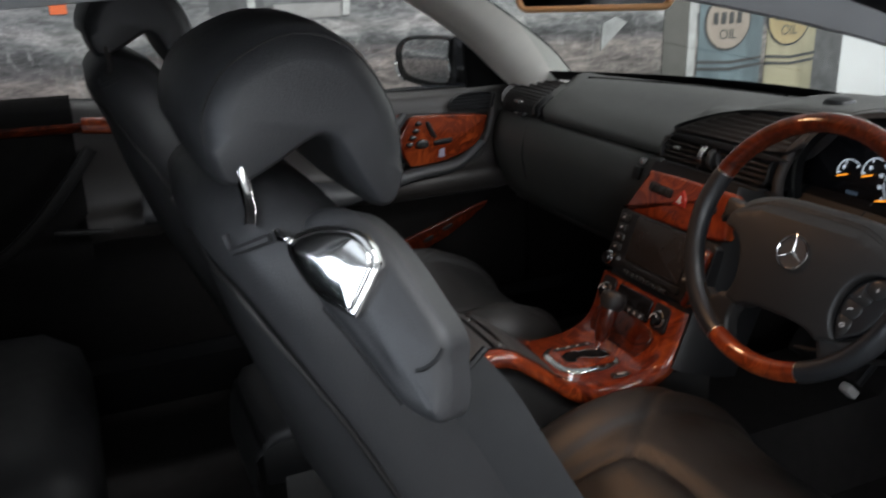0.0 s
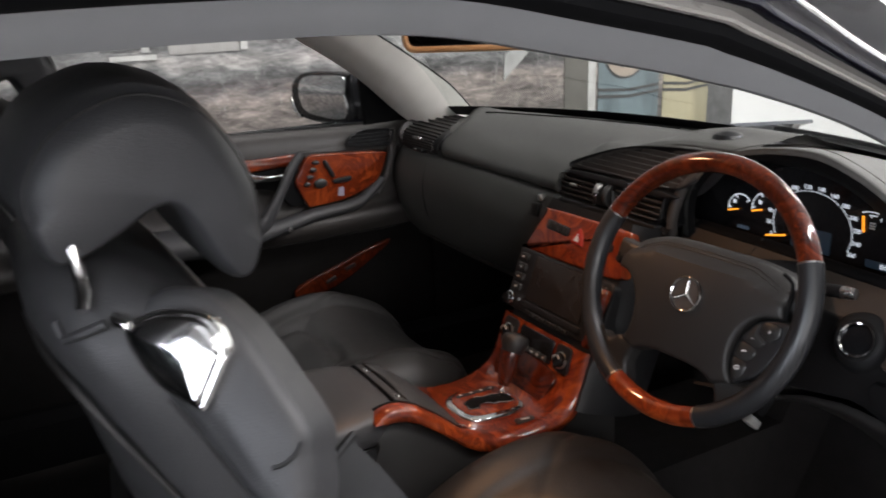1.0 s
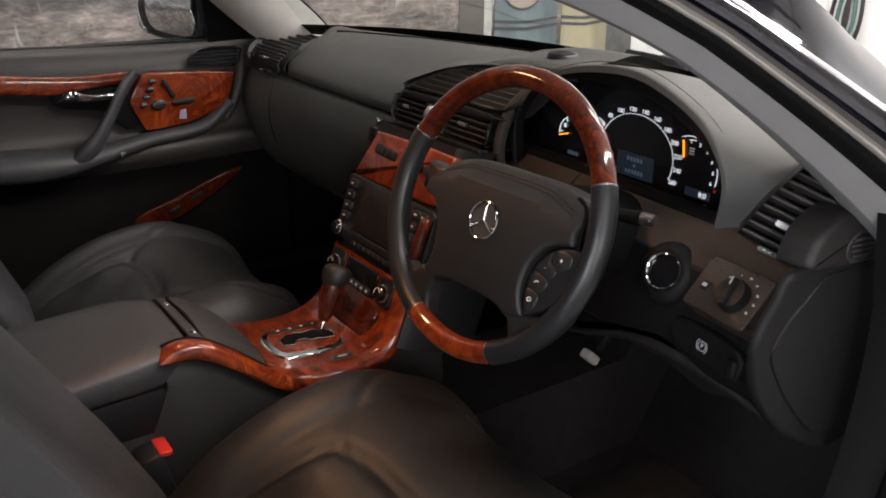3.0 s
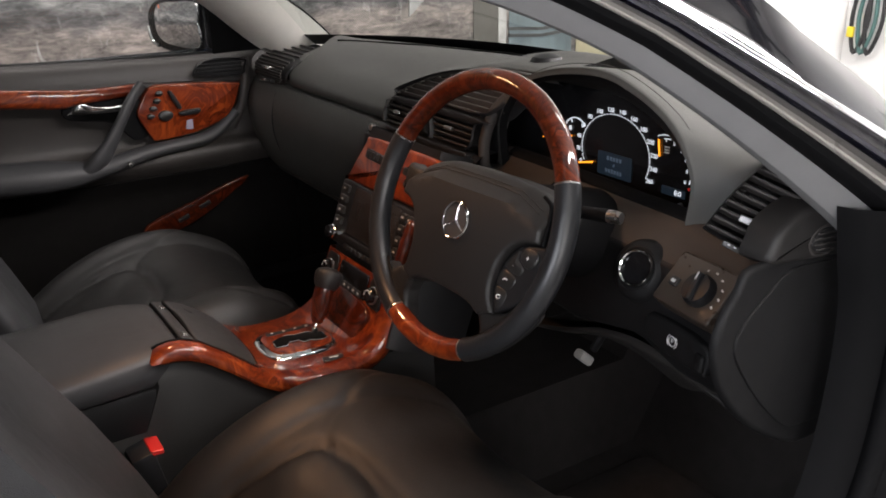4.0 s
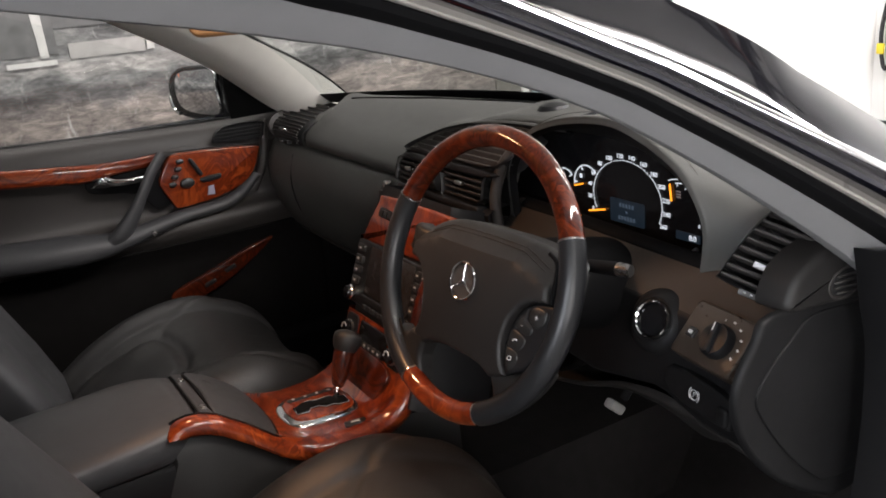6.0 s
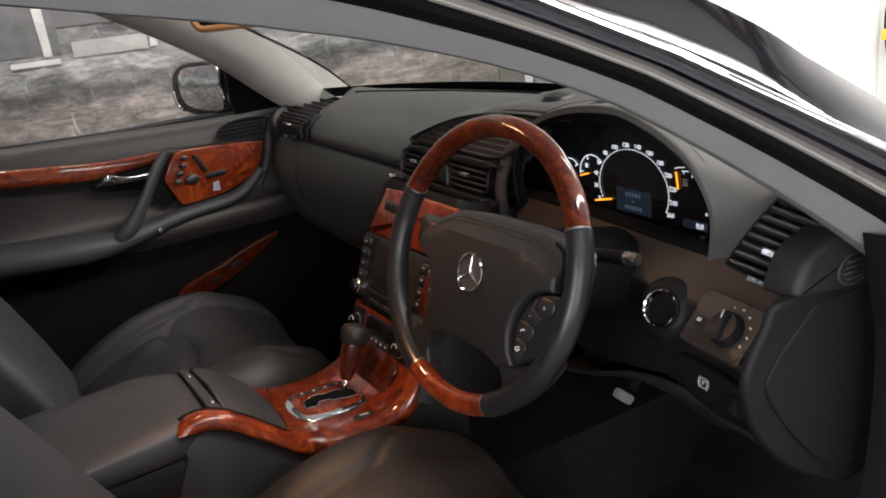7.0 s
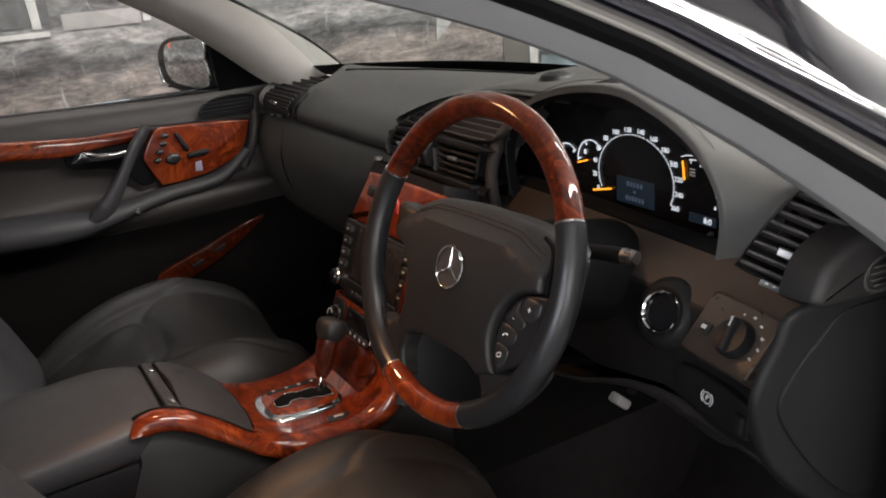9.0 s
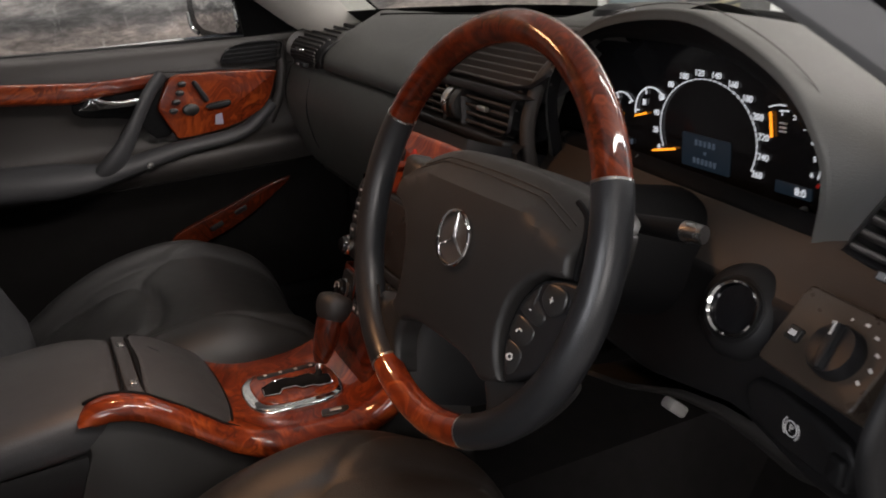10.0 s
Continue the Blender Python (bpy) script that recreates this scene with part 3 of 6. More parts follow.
bm = bmesh.new()
grid(bm, [[ws_pt(-1 + 2 * i / 24, j / 12) for i in range(25)] for j in range(13)])
wind = part("windscreen", bm, clear_glass("screen_glass", (0.79, 0.82, 0.805)), car, "clear laminated windscreen")
wind.visible_shadow = False
bm = bmesh.new()
grid(bm, [[V(ws_pt(-1 + 2 * i / 24, -0.02)) + V((0, 0.006, 0.0)) for i in range(25)], [V(ws_pt(-1 + 2 * i / 24, 0.0)) + V((0, -0.004, 0.002)) for i in range(25)],
          [V(ws_pt(-1 + 2 * i / 24, 0.048)) + V((0, -0.004, -0.002)) for i in range(25)]])
part("windscreen_band", bm, RUBBER, car)
# roof skin and headliner
def roof_pt(u, v):
    return (0.56 * u, -0.20 - 1.35 * v + 0.04 * (1 - u * u), 1.335 + 0.055 * math.sin(math.pi * (0.25 + 0.55 * v)) * (1 - 0.75 * u * u) + 0.0)


bm = bmesh.new()
grid(bm, [[V(roof_pt(-1 + i / 8, j / 10)) + V((0, 0, 0.03)) for i in range(17)] for j in range(11)])
part("roof", bm, PAINT, car, "dark navy painted roof")
bm = bmesh.new()
grid(bm, [[V(roof_pt(-1 + i / 8, j / 10)) + V((0, 0, -0.005)) for i in range(17)] for j in range(11)])
part("headliner", bm, TRIM_SHADED, car, "grey fabric headliner")
# unseen rear screen, shelf and quarter trim, added to shade the bench
TINT = clear_glass("tinted_glass", (0.16, 0.17, 0.17))
bm = bmesh.new()
grid(bm, [[(u * (0.56 + 0.22 * v), -1.50 - 0.32 * v, 1.36 - 0.33 * v - 0.02 * u * u) for u in np.linspace(-1, 1, 9)] for v in np.linspace(0, 1, 5)])
part("rear_screen_blocker", thicken(bm, 0.005), TINT, car, "unseen dark tinted rear screen added to shade the bench")
part("shelf_blocker", box(1.5, 0.32, 0.02, pose(0, -1.60, 1.02), 0.005), CARPET_SHADED, car)
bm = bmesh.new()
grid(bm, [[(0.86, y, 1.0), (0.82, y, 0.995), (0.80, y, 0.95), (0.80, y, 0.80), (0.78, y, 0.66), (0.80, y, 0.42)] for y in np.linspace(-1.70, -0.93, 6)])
part("quarter_blocker", thicken(bm, 0.008), CARPET_SHADED, car, "unseen black quarter trim added to shade the bench")
# scuttle, bonnet and wiper ahead of the glass
bm = bmesh.new()
grid(bm, [[(-0.85 + 1.7 * i / 16, ws_base(-0.85 + 1.7 * i / 16)[0] + d, 0.985 - 0.03 * (-0.85 + 1.7 * i / 16) ** 2 + h) for i in range(17)] for d, h in ((0.0, -0.012), (0.05, -0.025), (0.14, -0.065), (0.17, -0.075))])
part("scuttle", thicken(bm, 0.01), PLASTIC, car, "black plastic scuttle panel")
bm = bmesh.new()
grid(bm, [[(-0.85 + 1.7 * i / 16, 0.72 + 1.25 * j / 8 - 0.25 * (-0.85 + 1.7 * i / 16) ** 2, 0.890 - 0.14 * (j / 8) ** 1.6 - 0.10 * (-0.85 + 1.7 * i / 16) ** 2) for i in range(17)] for j in range(9)])
part("bonnet", thicken(bm, 0.02), PAINT, car, "dark navy bonnet")
wip = part("wiper", tube(spline([(0.42, 0.545, 1.000), (0.25, 0.58, 1.008), (0.0, 0.60, 1.012), (-0.25, 0.59, 1.008)], 6), 0.007, n=8), RUBBER, car, "black wiper blade")
part("wiper_arm", tube(spline([(0.46, 0.62, 0.975), (0.40, 0.58, 1.003), (0.2, 0.598, 1.018), (0.0, 0.61, 1.022)], 6), [0.008] * 19, n=8), PLASTIC, wip)
part("wiper_nut", lathe([(0.0, 0.02), (0.014, 0.018), (0.016, 0.0)], pose(0.46, 0.62, 0.975), 12), PLASTIC, wip)

# floor pan, tunnel, sills and firewall
bm = bmesh.new()
prof = [(-0.86, 0.40), (-0.80, 0.30), (-0.30, 0.28), (-0.16, 0.30), (-0.12, 0.46), (0.12, 0.46), (0.16, 0.30), (0.30, 0.28), (0.74, 0.30), (0.80, 0.40)]
rows = [[(x, y, z) for x, z in prof] for y in np.linspace(-1.7, 0.55, 12)]
rows += [[(x, 0.62, z + 0.12) for x, z in prof], [(x, 0.72, max(z + 0.3, 0.62)) for x, z in prof], [(x, 0.74, 0.86) for x, z in prof]]
grid(bm, rows)
part("carpet", bm, FLOOR_CARPET, car, "black carpet over the floor and footwells")
part("kick_panel", box(0.05, 0.45, 0.62, pose(-0.87, 0.53, 0.62), 0.01), CARPET_SHADED, car)
for s in (-1, 1):
    bm = bmesh.new()
    x0 = 0.80 if s > 0 else 0.86
    pr = [(x0 - 0.06, 0.30), (x0 - 0.05, 0.40), (x0 - 0.02, 0.42), (x0 + 0.07, 0.41), (x0 + 0.09, 0.36), (x0 + 0.08, 0.20), (x0 - 0.06, 0.20)]
    grid(bm, [[(s * x, y, z) for x, z in pr] for y in np.linspace(-1.7, 0.75, 8)], close_u=True, cap=True)
    part("sill", bm, DULL_BLACK, car, "black door sill trim")
# front post of the driver's opening
bm = bmesh.new()
post = spline([(0.27, 0.99), (0.285, 0.93), (0.30, 0.87), (0.30, 0.77), (0.28, 0.66), (0.22, 0.54), (0.14, 0.45), (0.02, 0.42)], 5)
grid(bm, [[(0.715, y - 0.05, z + 0.0), (0.735, y - 0.045, z), (0.75, y - 0.03, z), (0.765, y, z), (0.80, y + 0.03, z)] for y, z in post])
part("door_post", bm, DULL_BLACK, car, "black inner door post")
part("post_seal", tube([(0.765, y - 0.012, z) for y, z in post], 0.013, n=10), DULL_BLACK, car, "black rubber door seal")
bm = bmesh.new()
grid(bm, [[(0.80, 0.32, z), (0.90, 0.40, z), (0.93, 0.7, z), (0.92, 1.9, z - 0.05)] for z in (0.3, 0.5, 0.7, 0.88)])
part("front_wing", thicken(bm, 0.01), PAINT, car, "dark navy front wing")
# far side: door skin outside, rear quarter
bm = bmesh.new()
def wing_drop(y):
    return float(np.interp(y, [0.32, 0.52, 0.8, 1.9], [0.0, 0.06, 0.105, 0.18]))


grid(bm, [[(-0.98, y, z) for z in (0.25, 0.5, 0.72)] + [(-0.98, y, 0.94 - wing_drop(y)), (-0.95, y, 0.97 - wing_drop(y)), (-0.90, y, 0.985 - wing_drop(y))] for y in np.linspace(-1.7, 1.9, 28)])
part("body_side", thicken(bm, 0.012), PAINT, car, "dark navy body side")
bm = bmesh.new()
grid(bm, [[(x, -1.72 - 0.12 * (z - 0.5), z) for x in np.linspace(-0.95, 0.95, 8)] for z in (0.25, 0.6, 1.0, 1.3)])
part("rear_bulkhead", bm, CARPET_SHADED, car)
bm = bmesh.new()
grid(bm, [[(0.93, y, z) for z in (0.25, 0.5, 0.75, 0.94)] + [(0.86, y, 0.985)] for y in np.linspace(-1.75, -0.92, 6)])
part("rear_wing", thicken(bm, 0.012), PAINT, car, "dark navy rear wing")
# unseen pillars at the rear, added to keep lamp light off the bench
for sx in (-1, 1):
    bm = bmesh.new()
    grid(bm, [[(sx * 0.87, y, 0.975), (sx * 0.77, y, 1.15), (sx * 0.64, y, 1.29), (sx * 0.54, y, 1.36)] for y in np.linspace(-1.85, -1.22 if sx > 0 else -1.02, 6)])
    part("pillar_blocker", thicken(bm, 0.02), PAINT, car, "unseen dark navy rear roof pillar added to block light")
for s in (-1, 1):
    for wy in (1.15, -1.6):
        w = thing("tyre", "black tyre on a silver wheel under the dark car", "wheel", "car wheels")
        part("tread", lathe([(0.19, -0.11), (0.30, -0.11), (0.325, -0.07), (0.327, 0.07), (0.30, 0.11), (0.19, 0.11)], pose(s * 0.80, wy, 0.327, 0, 90, 0), 36), RUBBER, w)
        part("wheel_disc", lathe([(0.0, -0.05), (0.06, -0.05), (0.19, -0.09), (0.195, 0.09), (0.0, 0.05)], pose(s * 0.80, wy, 0.327, 0, 90, 0), 36), SATIN, w)

# ---- dashboard ----
dash = thing("dashboard", "dark grey soft-touch dashboard with air vents and switches", "dashboard")
ARCH_X = [-0.16, -0.128, -0.105, -0.073, -0.02, 0.03, 0.09, 0.15, 0.23]
ARCH_Z = [0.937, 0.945, 0.968, 0.992, 1.018, 1.033, 1.043, 1.046, 1.048]


def pad_profile(x):
    yb, zb = ws_base(x)
    if x < -0.16:
        yl, zl = 0.203, 0.936
    else:
        zl = lerp(x, ARCH_X, ARCH_Z)
        yl = 0.203 + 0.60 * (zl - 0.937)
    ztop = max(1.004, zl + 0.012)
    ends = lerp(-x, [0.60, 0.625, 0.645, 0.68, 0.73, 0.80, 0.87], [0.0, 0.012, 0.04, 0.085, 0.125, 0.165, 0.20])
    ends = min(ends, yb - yl - 0.03)
    zl += 0.046 * min(1.0, ends / 0.06)
    ztop = max(ztop, zl + 0.012) - 0.03 * max(0.0, (-0.67 - x) / 0.06) ** 2
    return [(x, yb + 0.01, zb - 0.004), (x, yb * 0.72 + (yl + ends) * 0.28, 1.016 + 0.4 * (ztop - 1.004)), (x, yb * 0.45 + (yl + ends) * 0.55, ztop + 0.004),
            (x, yb * 0.25 + (yl + ends) * 0.75, ztop - 0.014 if x < -0.16 else ztop), (x, yl + (0.036 if x < -0.16 else 0.020) + ends, zl + (0.036 if x < -0.16 else 0.008) * (1 - 0.8 * min(1.0, ends / 0.06))), (x, yl + 0.006 + ends, zl + 0.012 * (1 - 0.8 * min(1.0, ends / 0.06)) if x < -0.16 else zl + 0.004),
            (x, yl + ends, zl), (x, yl + 0.003 + ends, zl - 0.010), (x, yl + 0.016 + ends, zl - 0.014), (x, yl + 0.06 + ends, zl - 0.02)]


xs = list(np.linspace(-0.735, -0.2, 24)) + list(np.linspace(-0.18, 0.23, 26))
bm = bmesh.new()
grid(bm, [spline(pad_profile(x), 3) for x in xs])
part("upper_pad", bm, DASH, dash, "dark grey padded upper dashboard", angle=60)
# groove along the top near the glass
part("pad_seam", tube(spline([(-0.610, 0.332, 1.0140), (-0.578, 0.351, 1.0145), (-0.465, 0.394, 1.0165), (-0.401, 0.424, 1.0165), (-0.333, 0.449, 1.0155), (-0.269, 0.472, 1.0148), (-0.207, 0.495, 1.0145), (-0.150, 0.505, 1.0140)], 6), 0.0022, n=6), DULL_BLACK, dash)
# glovebox and lower panel on the far side
bm = bmesh.new()
rows = []
for x in np.linspace(-0.86, -0.112, 22):
    e = 0.03 * max(0.0, (-0.80 - x) / 0.05) ** 2
    rows.append(spline([(x, 0.235 + e, 0.926), (x, 0.214 + e, 0.922), (x, 0.199 + e, 0.914), (x, 0.185 + e, 0.885), (x, 0.178 + e, 0.85), (x, 0.184 + e, 0.80), (x, 0.206 + e, 0.74), (x, 0.232 + e, 0.702),
                        (x, 0.262 + e, 0.692), (x, 0.34 + e, 0.69), (x, 0.5, 0.72)], 3))
grid(bm, rows)
part("lower_panel", bm, DASH, dash, "dark grey glovebox and lower panel", angle=60)
part("glovebox_seam", tube(spline([(-0.66, 0.1925, 0.903), (-0.655, 0.177, 0.85), (-0.66, 0.186, 0.79), (-0.67, 0.212, 0.735)], 6), 0.0014, n=6), PLASTIC, dash)
part("kick_edge", tube(spline([(-0.80, 0.246, 0.693), (-0.5, 0.240, 0.694), (-0.2, 0.240, 0.698), (-0.12, 0.23, 0.70)], 6), 0.006, n=8), DASH_LOW, dash)
lockm = frame3((-0.205, 0.1855, 0.903), (1, 0, 0), (0, 0.16, 1))
part("lock_button", slab(rrect(0.022, 0.026, 0.003), 0.01, lockm @ Matrix.Translation((0.006, -0.018, 0.004)), 0.002), BUTTON, dash)
part("lock_cylinder", lathe([(0.0, 0.002), (0.005, 0.0025), (0.007, 0.0), (0.007, -0.01)], lockm @ Matrix.Translation((0.018, 0.008, 0.003)), 16), SATIN, dash)


def vent(parent, m, outline, slats, depth=0.045, tab=None, frame_w=0.004, slat_t=0.0035, slat_d=0.016, tilt=-20, slat_mat=None, tab_mat=None):
    """Air outlet: a dark duct, a rim, slats cut to the outline and a bright tab. outline in local xy."""
    p = np.array([q[:2] for q in outline])
    part("duct", slab(outline, 0.004, m @ Matrix.Translation((0, 0, -depth)), 0.0005), RUBBER, parent)
    rows = [[m @ V((q[0], q[1], -depth)) for q in p], [m @ V((q[0], q[1], -0.002)) for q in p]]
    c = p.mean(0)
    g = 1 + frame_w / max(np.abs(p - c).max(), 1e-3) * 1.3
    rows.append([m @ V((*(c + (q - c) * (1 + (g - 1) * 0.5)), 0.0015)) for q in p])
    rows.append([m @ V((*(c + (q - c) * g), -0.002)) for q in p])
    part("vent_rim", grid(bmesh.new(), rows, close_u=True), PLASTIC, parent)
    y0, y1 = p[:, 1].min(), p[:, 1].max()
    for k in range(slats):
        y = y0 + (y1 - y0) * (k + 0.5) / slats
        xs = []
        for i in range(len(p)):
            a, b = p[i], p[(i + 1) % len(p)]
            if (a[1] - y) * (b[1] - y) <= 0 and abs(a[1] - b[1]) > 1e-9:
                xs.append(a[0] + (b[0] - a[0]) * (y - a[1]) / (b[1] - a[1]))
        if len(xs) >= 2 and max(xs) - min(xs) > 0.01:
            w = max(xs) - min(xs)
            part("slat", box(w, slat_t, slat_d, m @ pose((max(xs) + min(xs)) / 2, y, -0.010, tilt, 0, 0), 0.0012, seg=1), slat_mat or PLASTIC, parent)
    if tab:
        part("tab", slab(rrect(tab[2], tab[3], 0.0015), 0.006, m @ Matrix.Translation((tab[0], tab[1], 0.006)), 0.001), tab_mat or SATIN, parent, "satin metal vent tab")


VM = frame3((0.0, 0.178, 0.955), (1, 0, 0), (0, 0.2, 1))
vent(dash, VM, spline([(-0.117, 0.008), (-0.105, 0.020), (-0.024, 0.020), (-0.020, -0.018), (-0.030, -0.023), (-0.108, -0.021), (-0.116, -0.012)], 3, True), 5, tab=(-0.072, 0.003, 0.020, 0.006), depth=0.03, slat_mat=DASH_LOW)
vent(dash, VM, spline([(0.036, 0.020), (0.138, 0.024), (0.142, 0.012), (0.132, -0.020), (0.045, -0.022), (0.036, -0.012)], 3, True), 5, tab=(0.085, 0.004, 0.020, 0.006), depth=0.03, slat_mat=DASH_LOW)
for tx in (-0.006, 0.016):
    part("vent_wheel", lathe([(0.006, -0.006), (0.019, -0.006), (0.021, -0.004), (0.021, 0.004), (0.019, 0.006), (0.006, 0.006)], VM @ pose(tx, 0.0, -0.010, 0, 90, 0), 28), SATIN if tx < 0 else BUTTON, dash)
VU = frame3((0.0, 0.188, 0.991), (1, 0, 0), (0, 0.9, 1))
vent(dash, VU, spline([(-0.098, 0.002), (-0.075, 0.018), (-0.02, 0.045), (0.04, 0.062), (0.12, 0.072), (0.185, 0.075), (0.20, 0.066), (0.165, 0.004), (0.03, 0.000), (-0.08, -0.004)], 3, True), 8, depth=0.03, tilt=-50, slat_d=0.012, slat_t=0.0034, slat_mat=DASH_LOW)
# bezel round the centre outlets
bm = bmesh.new()
rows = []
for x in np.linspace(-0.135, 0.16, 24):
    zt = lerp(x, ARCH_X, ARCH_Z) - 0.006
    rows.append([(x, 0.245, zt - 0.01), (x, 0.222, 0.962), (x, 0.216, 0.93), (x, 0.184, 0.926), (x, 0.176, 0.920), (x, 0.178, 0.908), (x, 0.16, 0.905)])
grid(bm, rows)
part("vent_housing", bm, PLASTIC, dash)
part("vent_surround", tube(spline([(-0.122, 0.1785, 0.935), (-0.126, 0.18, 0.95), (-0.112, 0.186, 0.972), (-0.075, 0.207, 0.998), (-0.02, 0.224, 1.021), (0.04, 0.236, 1.036), (0.12, 0.243, 1.044), (0.20, 0.245, 1.047)], 5), 0.004, n=8), DASH, dash)
part("centre_bar", slab(spline([(-0.070, 0.004), (0.142, 0.005), (0.142, -0.004), (-0.074, -0.005)], 4, True), 0.02, VM @ Matrix.Translation((0, 0.026, 0.002)), 0.002), PLASTIC, dash)
part("centre_bar", slab(rrect(0.250, 0.012, 0.005, cx=0.015), 0.02, VM @ Matrix.Translation((0, -0.030, 0.003)), 0.003), PLASTIC, dash)
part("vent_shoulder", tube(spline([(0.152, 0.200, 0.890), (0.152, 0.196, 0.925), (0.154, 0.197, 0.955), (0.166, 0.206, 0.995), (0.195, 0.224, 1.030)], 5), [0.009] * 21, n=10), DASH_LOW, dash, "dark grey shoulder beside the centre vents")

# outer vents
DV = frame3((0.640, 0.198, 0.968), (0.070, 0.046, -0.032), (0.02, 0.03, 0.075))
vent(dash, DV, spline([(-0.036, -0.030), (-0.028, 0.008), (-0.012, 0.055), (0.000, 0.092), (0.010, 0.096), (0.040, 0.050), (0.050, 0.012), (0.034, -0.036), (0.026, -0.042), (-0.032, -0.038)], 3, True), 13, depth=0.04, tab=(0.001, -0.012, 0.026, 0.008), slat_t=0.004, slat_mat=DASH_LOW, tab_mat=TAB)
part("vent_scale", slab(rrect(0.034, 0.007, 0.002), 0.006, DV @ Matrix.Translation((0.002, -0.044, 0.004)), 0.001), BUTTON, dash)
for k in range(4):
    part("scale_mark", box(0.003, 0.0016, 0.0006, DV @ pose(-0.008 + 0.007 * k, -0.043, 0.0046), 0), GREY_BAR, dash)
# passenger outlet: slats that climb from the dash end to the foot of the pillar
OUT = spline([(0.204, 0.926), (0.194, 0.944), (0.198, 0.963), (0.222, 0.979), (0.28, 0.988), (0.35, 0.994), (0.42, 0.998)], 6)


def out_limits(y, z):
    left = lerp(y, [0.19, 0.25, 0.35, 0.42], [-0.792, -0.812, -0.852, -0.885])
    right = lerp(y, [0.194, 0.205, 0.245, 0.29, 0.33, 0.37, 0.41], [-0.640, -0.634, -0.650, -0.688, -0.742, -0.805, -0.880]) - (0.02 if z < 0.94 else 0.0)
    return left, right


bm = bmesh.new()
grid(bm, [[(u, y + 0.012, z - 0.010) for u in np.linspace(out_limits(y, z)[0], out_limits(y, z)[1] + 0.015, 6)] for y, z in OUT[:-6]])
part("duct", thicken(bm, 0.004), RUBBER, dash)
bm = bmesh.new()
grid(bm, [[(out_limits(y, z)[0] - 0.012, y + 0.02, z - 0.01), (out_limits(y, z)[0] - 0.010, y, z + 0.002), (out_limits(y, z)[0] + 0.003, y - 0.003, z + 0.004), (out_limits(y, z)[0] + 0.004, y + 0.015, z - 0.012)] for y, z in OUT[:-7]])
part("vent_rim", bm, DASH_LOW, dash, "dark grey rim of the outlet")
for k in range(1, len(OUT) - 9, 2):
    y, z = OUT[k]
    dy, dz = OUT[k + 1][0] - OUT[k - 1][0], OUT[k + 1][1] - OUT[k - 1][1]
    x0, x1 = out_limits(y, z)
    if x1 - x0 > 0.015:
        part("slat", box(x1 - x0, 0.0048, 0.005, pose((x0 + x1) / 2, y + 0.006, z - 0.006, math.degrees(math.atan2(dz, dy)), 0, 0), 0.0012, seg=1), DASH_LOW, dash)
part("outlet_bed", box(0.30, 0.27, 0.03, pose(-0.78, 0.385, 0.955), 0.008), RUBBER, dash)
PV = frame3((-0.695, 0.188, 0.955), (1, 0.0, 0.0), (0, 0.25, 1))
part("tab", slab(rrect(0.034, 0.006, 0.0015), 0.008, PV @ Matrix.Translation((0.0, 0.003, 0.004)), 0.001), SATIN, dash, "satin metal vent tab")
part("vent_scale", slab(rrect(0.060, 0.009, 0.002), 0.012, PV @ Matrix.Translation((0.002, -0.024, 0.000)), 0.002), PLASTIC, dash)
part("vent_button", slab(rrect(0.014, 0.004, 0.001), 0.004, PV @ Matrix.Translation((0.0, -0.024, 0.0025)), 0.0008), SATIN, dash)

# visor over the instruments, as arches one behind the other
GLASS_ARCH = [(0.050, 0.925), (0.052, 0.950), (0.085, 0.990), (0.135, 1.019), (0.205, 1.038), (0.290, 1.040), (0.375, 1.034), (0.448, 1.005), (0.494, 0.965), (0.503, 0.928), (0.490, 0.903)]
RIM_ARCH = [(0.160, 0.900), (0.165, 0.965), (0.185, 1.005), (0.225, 1.043), (0.295, 1.068), (0.385, 1.077), (0.447, 1.063), (0.502, 1.036), (0.532, 1.003), (0.545, 0.965), (0.537, 0.900)]


def arch(pts, y, dy=0.0, grow=0.0):
    s = spline(pts, 5)
    c = (0.36, 0.95)
    out = []
    for i, (x, z) in enumerate(s):
        d = np.array([x - c[0], z - c[1]])
        d /= np.linalg.norm(d)
        t = i / (len(s) - 1)
        out.append((x + d[0] * grow, y + dy * t + 0.022 * max(0.0, 1 - t / 0.28) ** 2, z + d[1] * grow))
    return out


r0 = arch(GLASS_ARCH, 0.282)
r1 = arch(GLASS_ARCH, 0.262, 0, 0.004)
r2 = arch(RIM_ARCH, 0.212, 0.006, -0.010)
r3 = arch(RIM_ARCH, 0.203, 0.006, -0.003)
r4 = arch(RIM_ARCH, 0.2045, 0.006, 0.004)
bm = bmesh.new()
grid(bm, [r0, r1, [tuple(0.5 * (np.array(a) + np.array(b))) for a, b in zip(r1, r2)], r2, r3])
part("visor_lining", bm, DULL_BLACK, dash, "dark lining of the instrument visor", angle=60)
DASH_ARCH = spline([(0.138, 0.232, 0.91), (0.12, 0.30, 1.02), (0.12, 0.40, 1.03), (0.16, 0.49, 1.028), (0.25, 0.54, 1.014), (0.36, 0.53, 1.008), (0.46, 0.50, 1.002), (0.56, 0.44, 1.002), (0.655, 0.35, 1.012), (0.662, 0.270, 1.040), (0.634, 0.224, 1.006), (0.600, 0.200, 0.885)], 5)
bm = bmesh.new()
rows = []
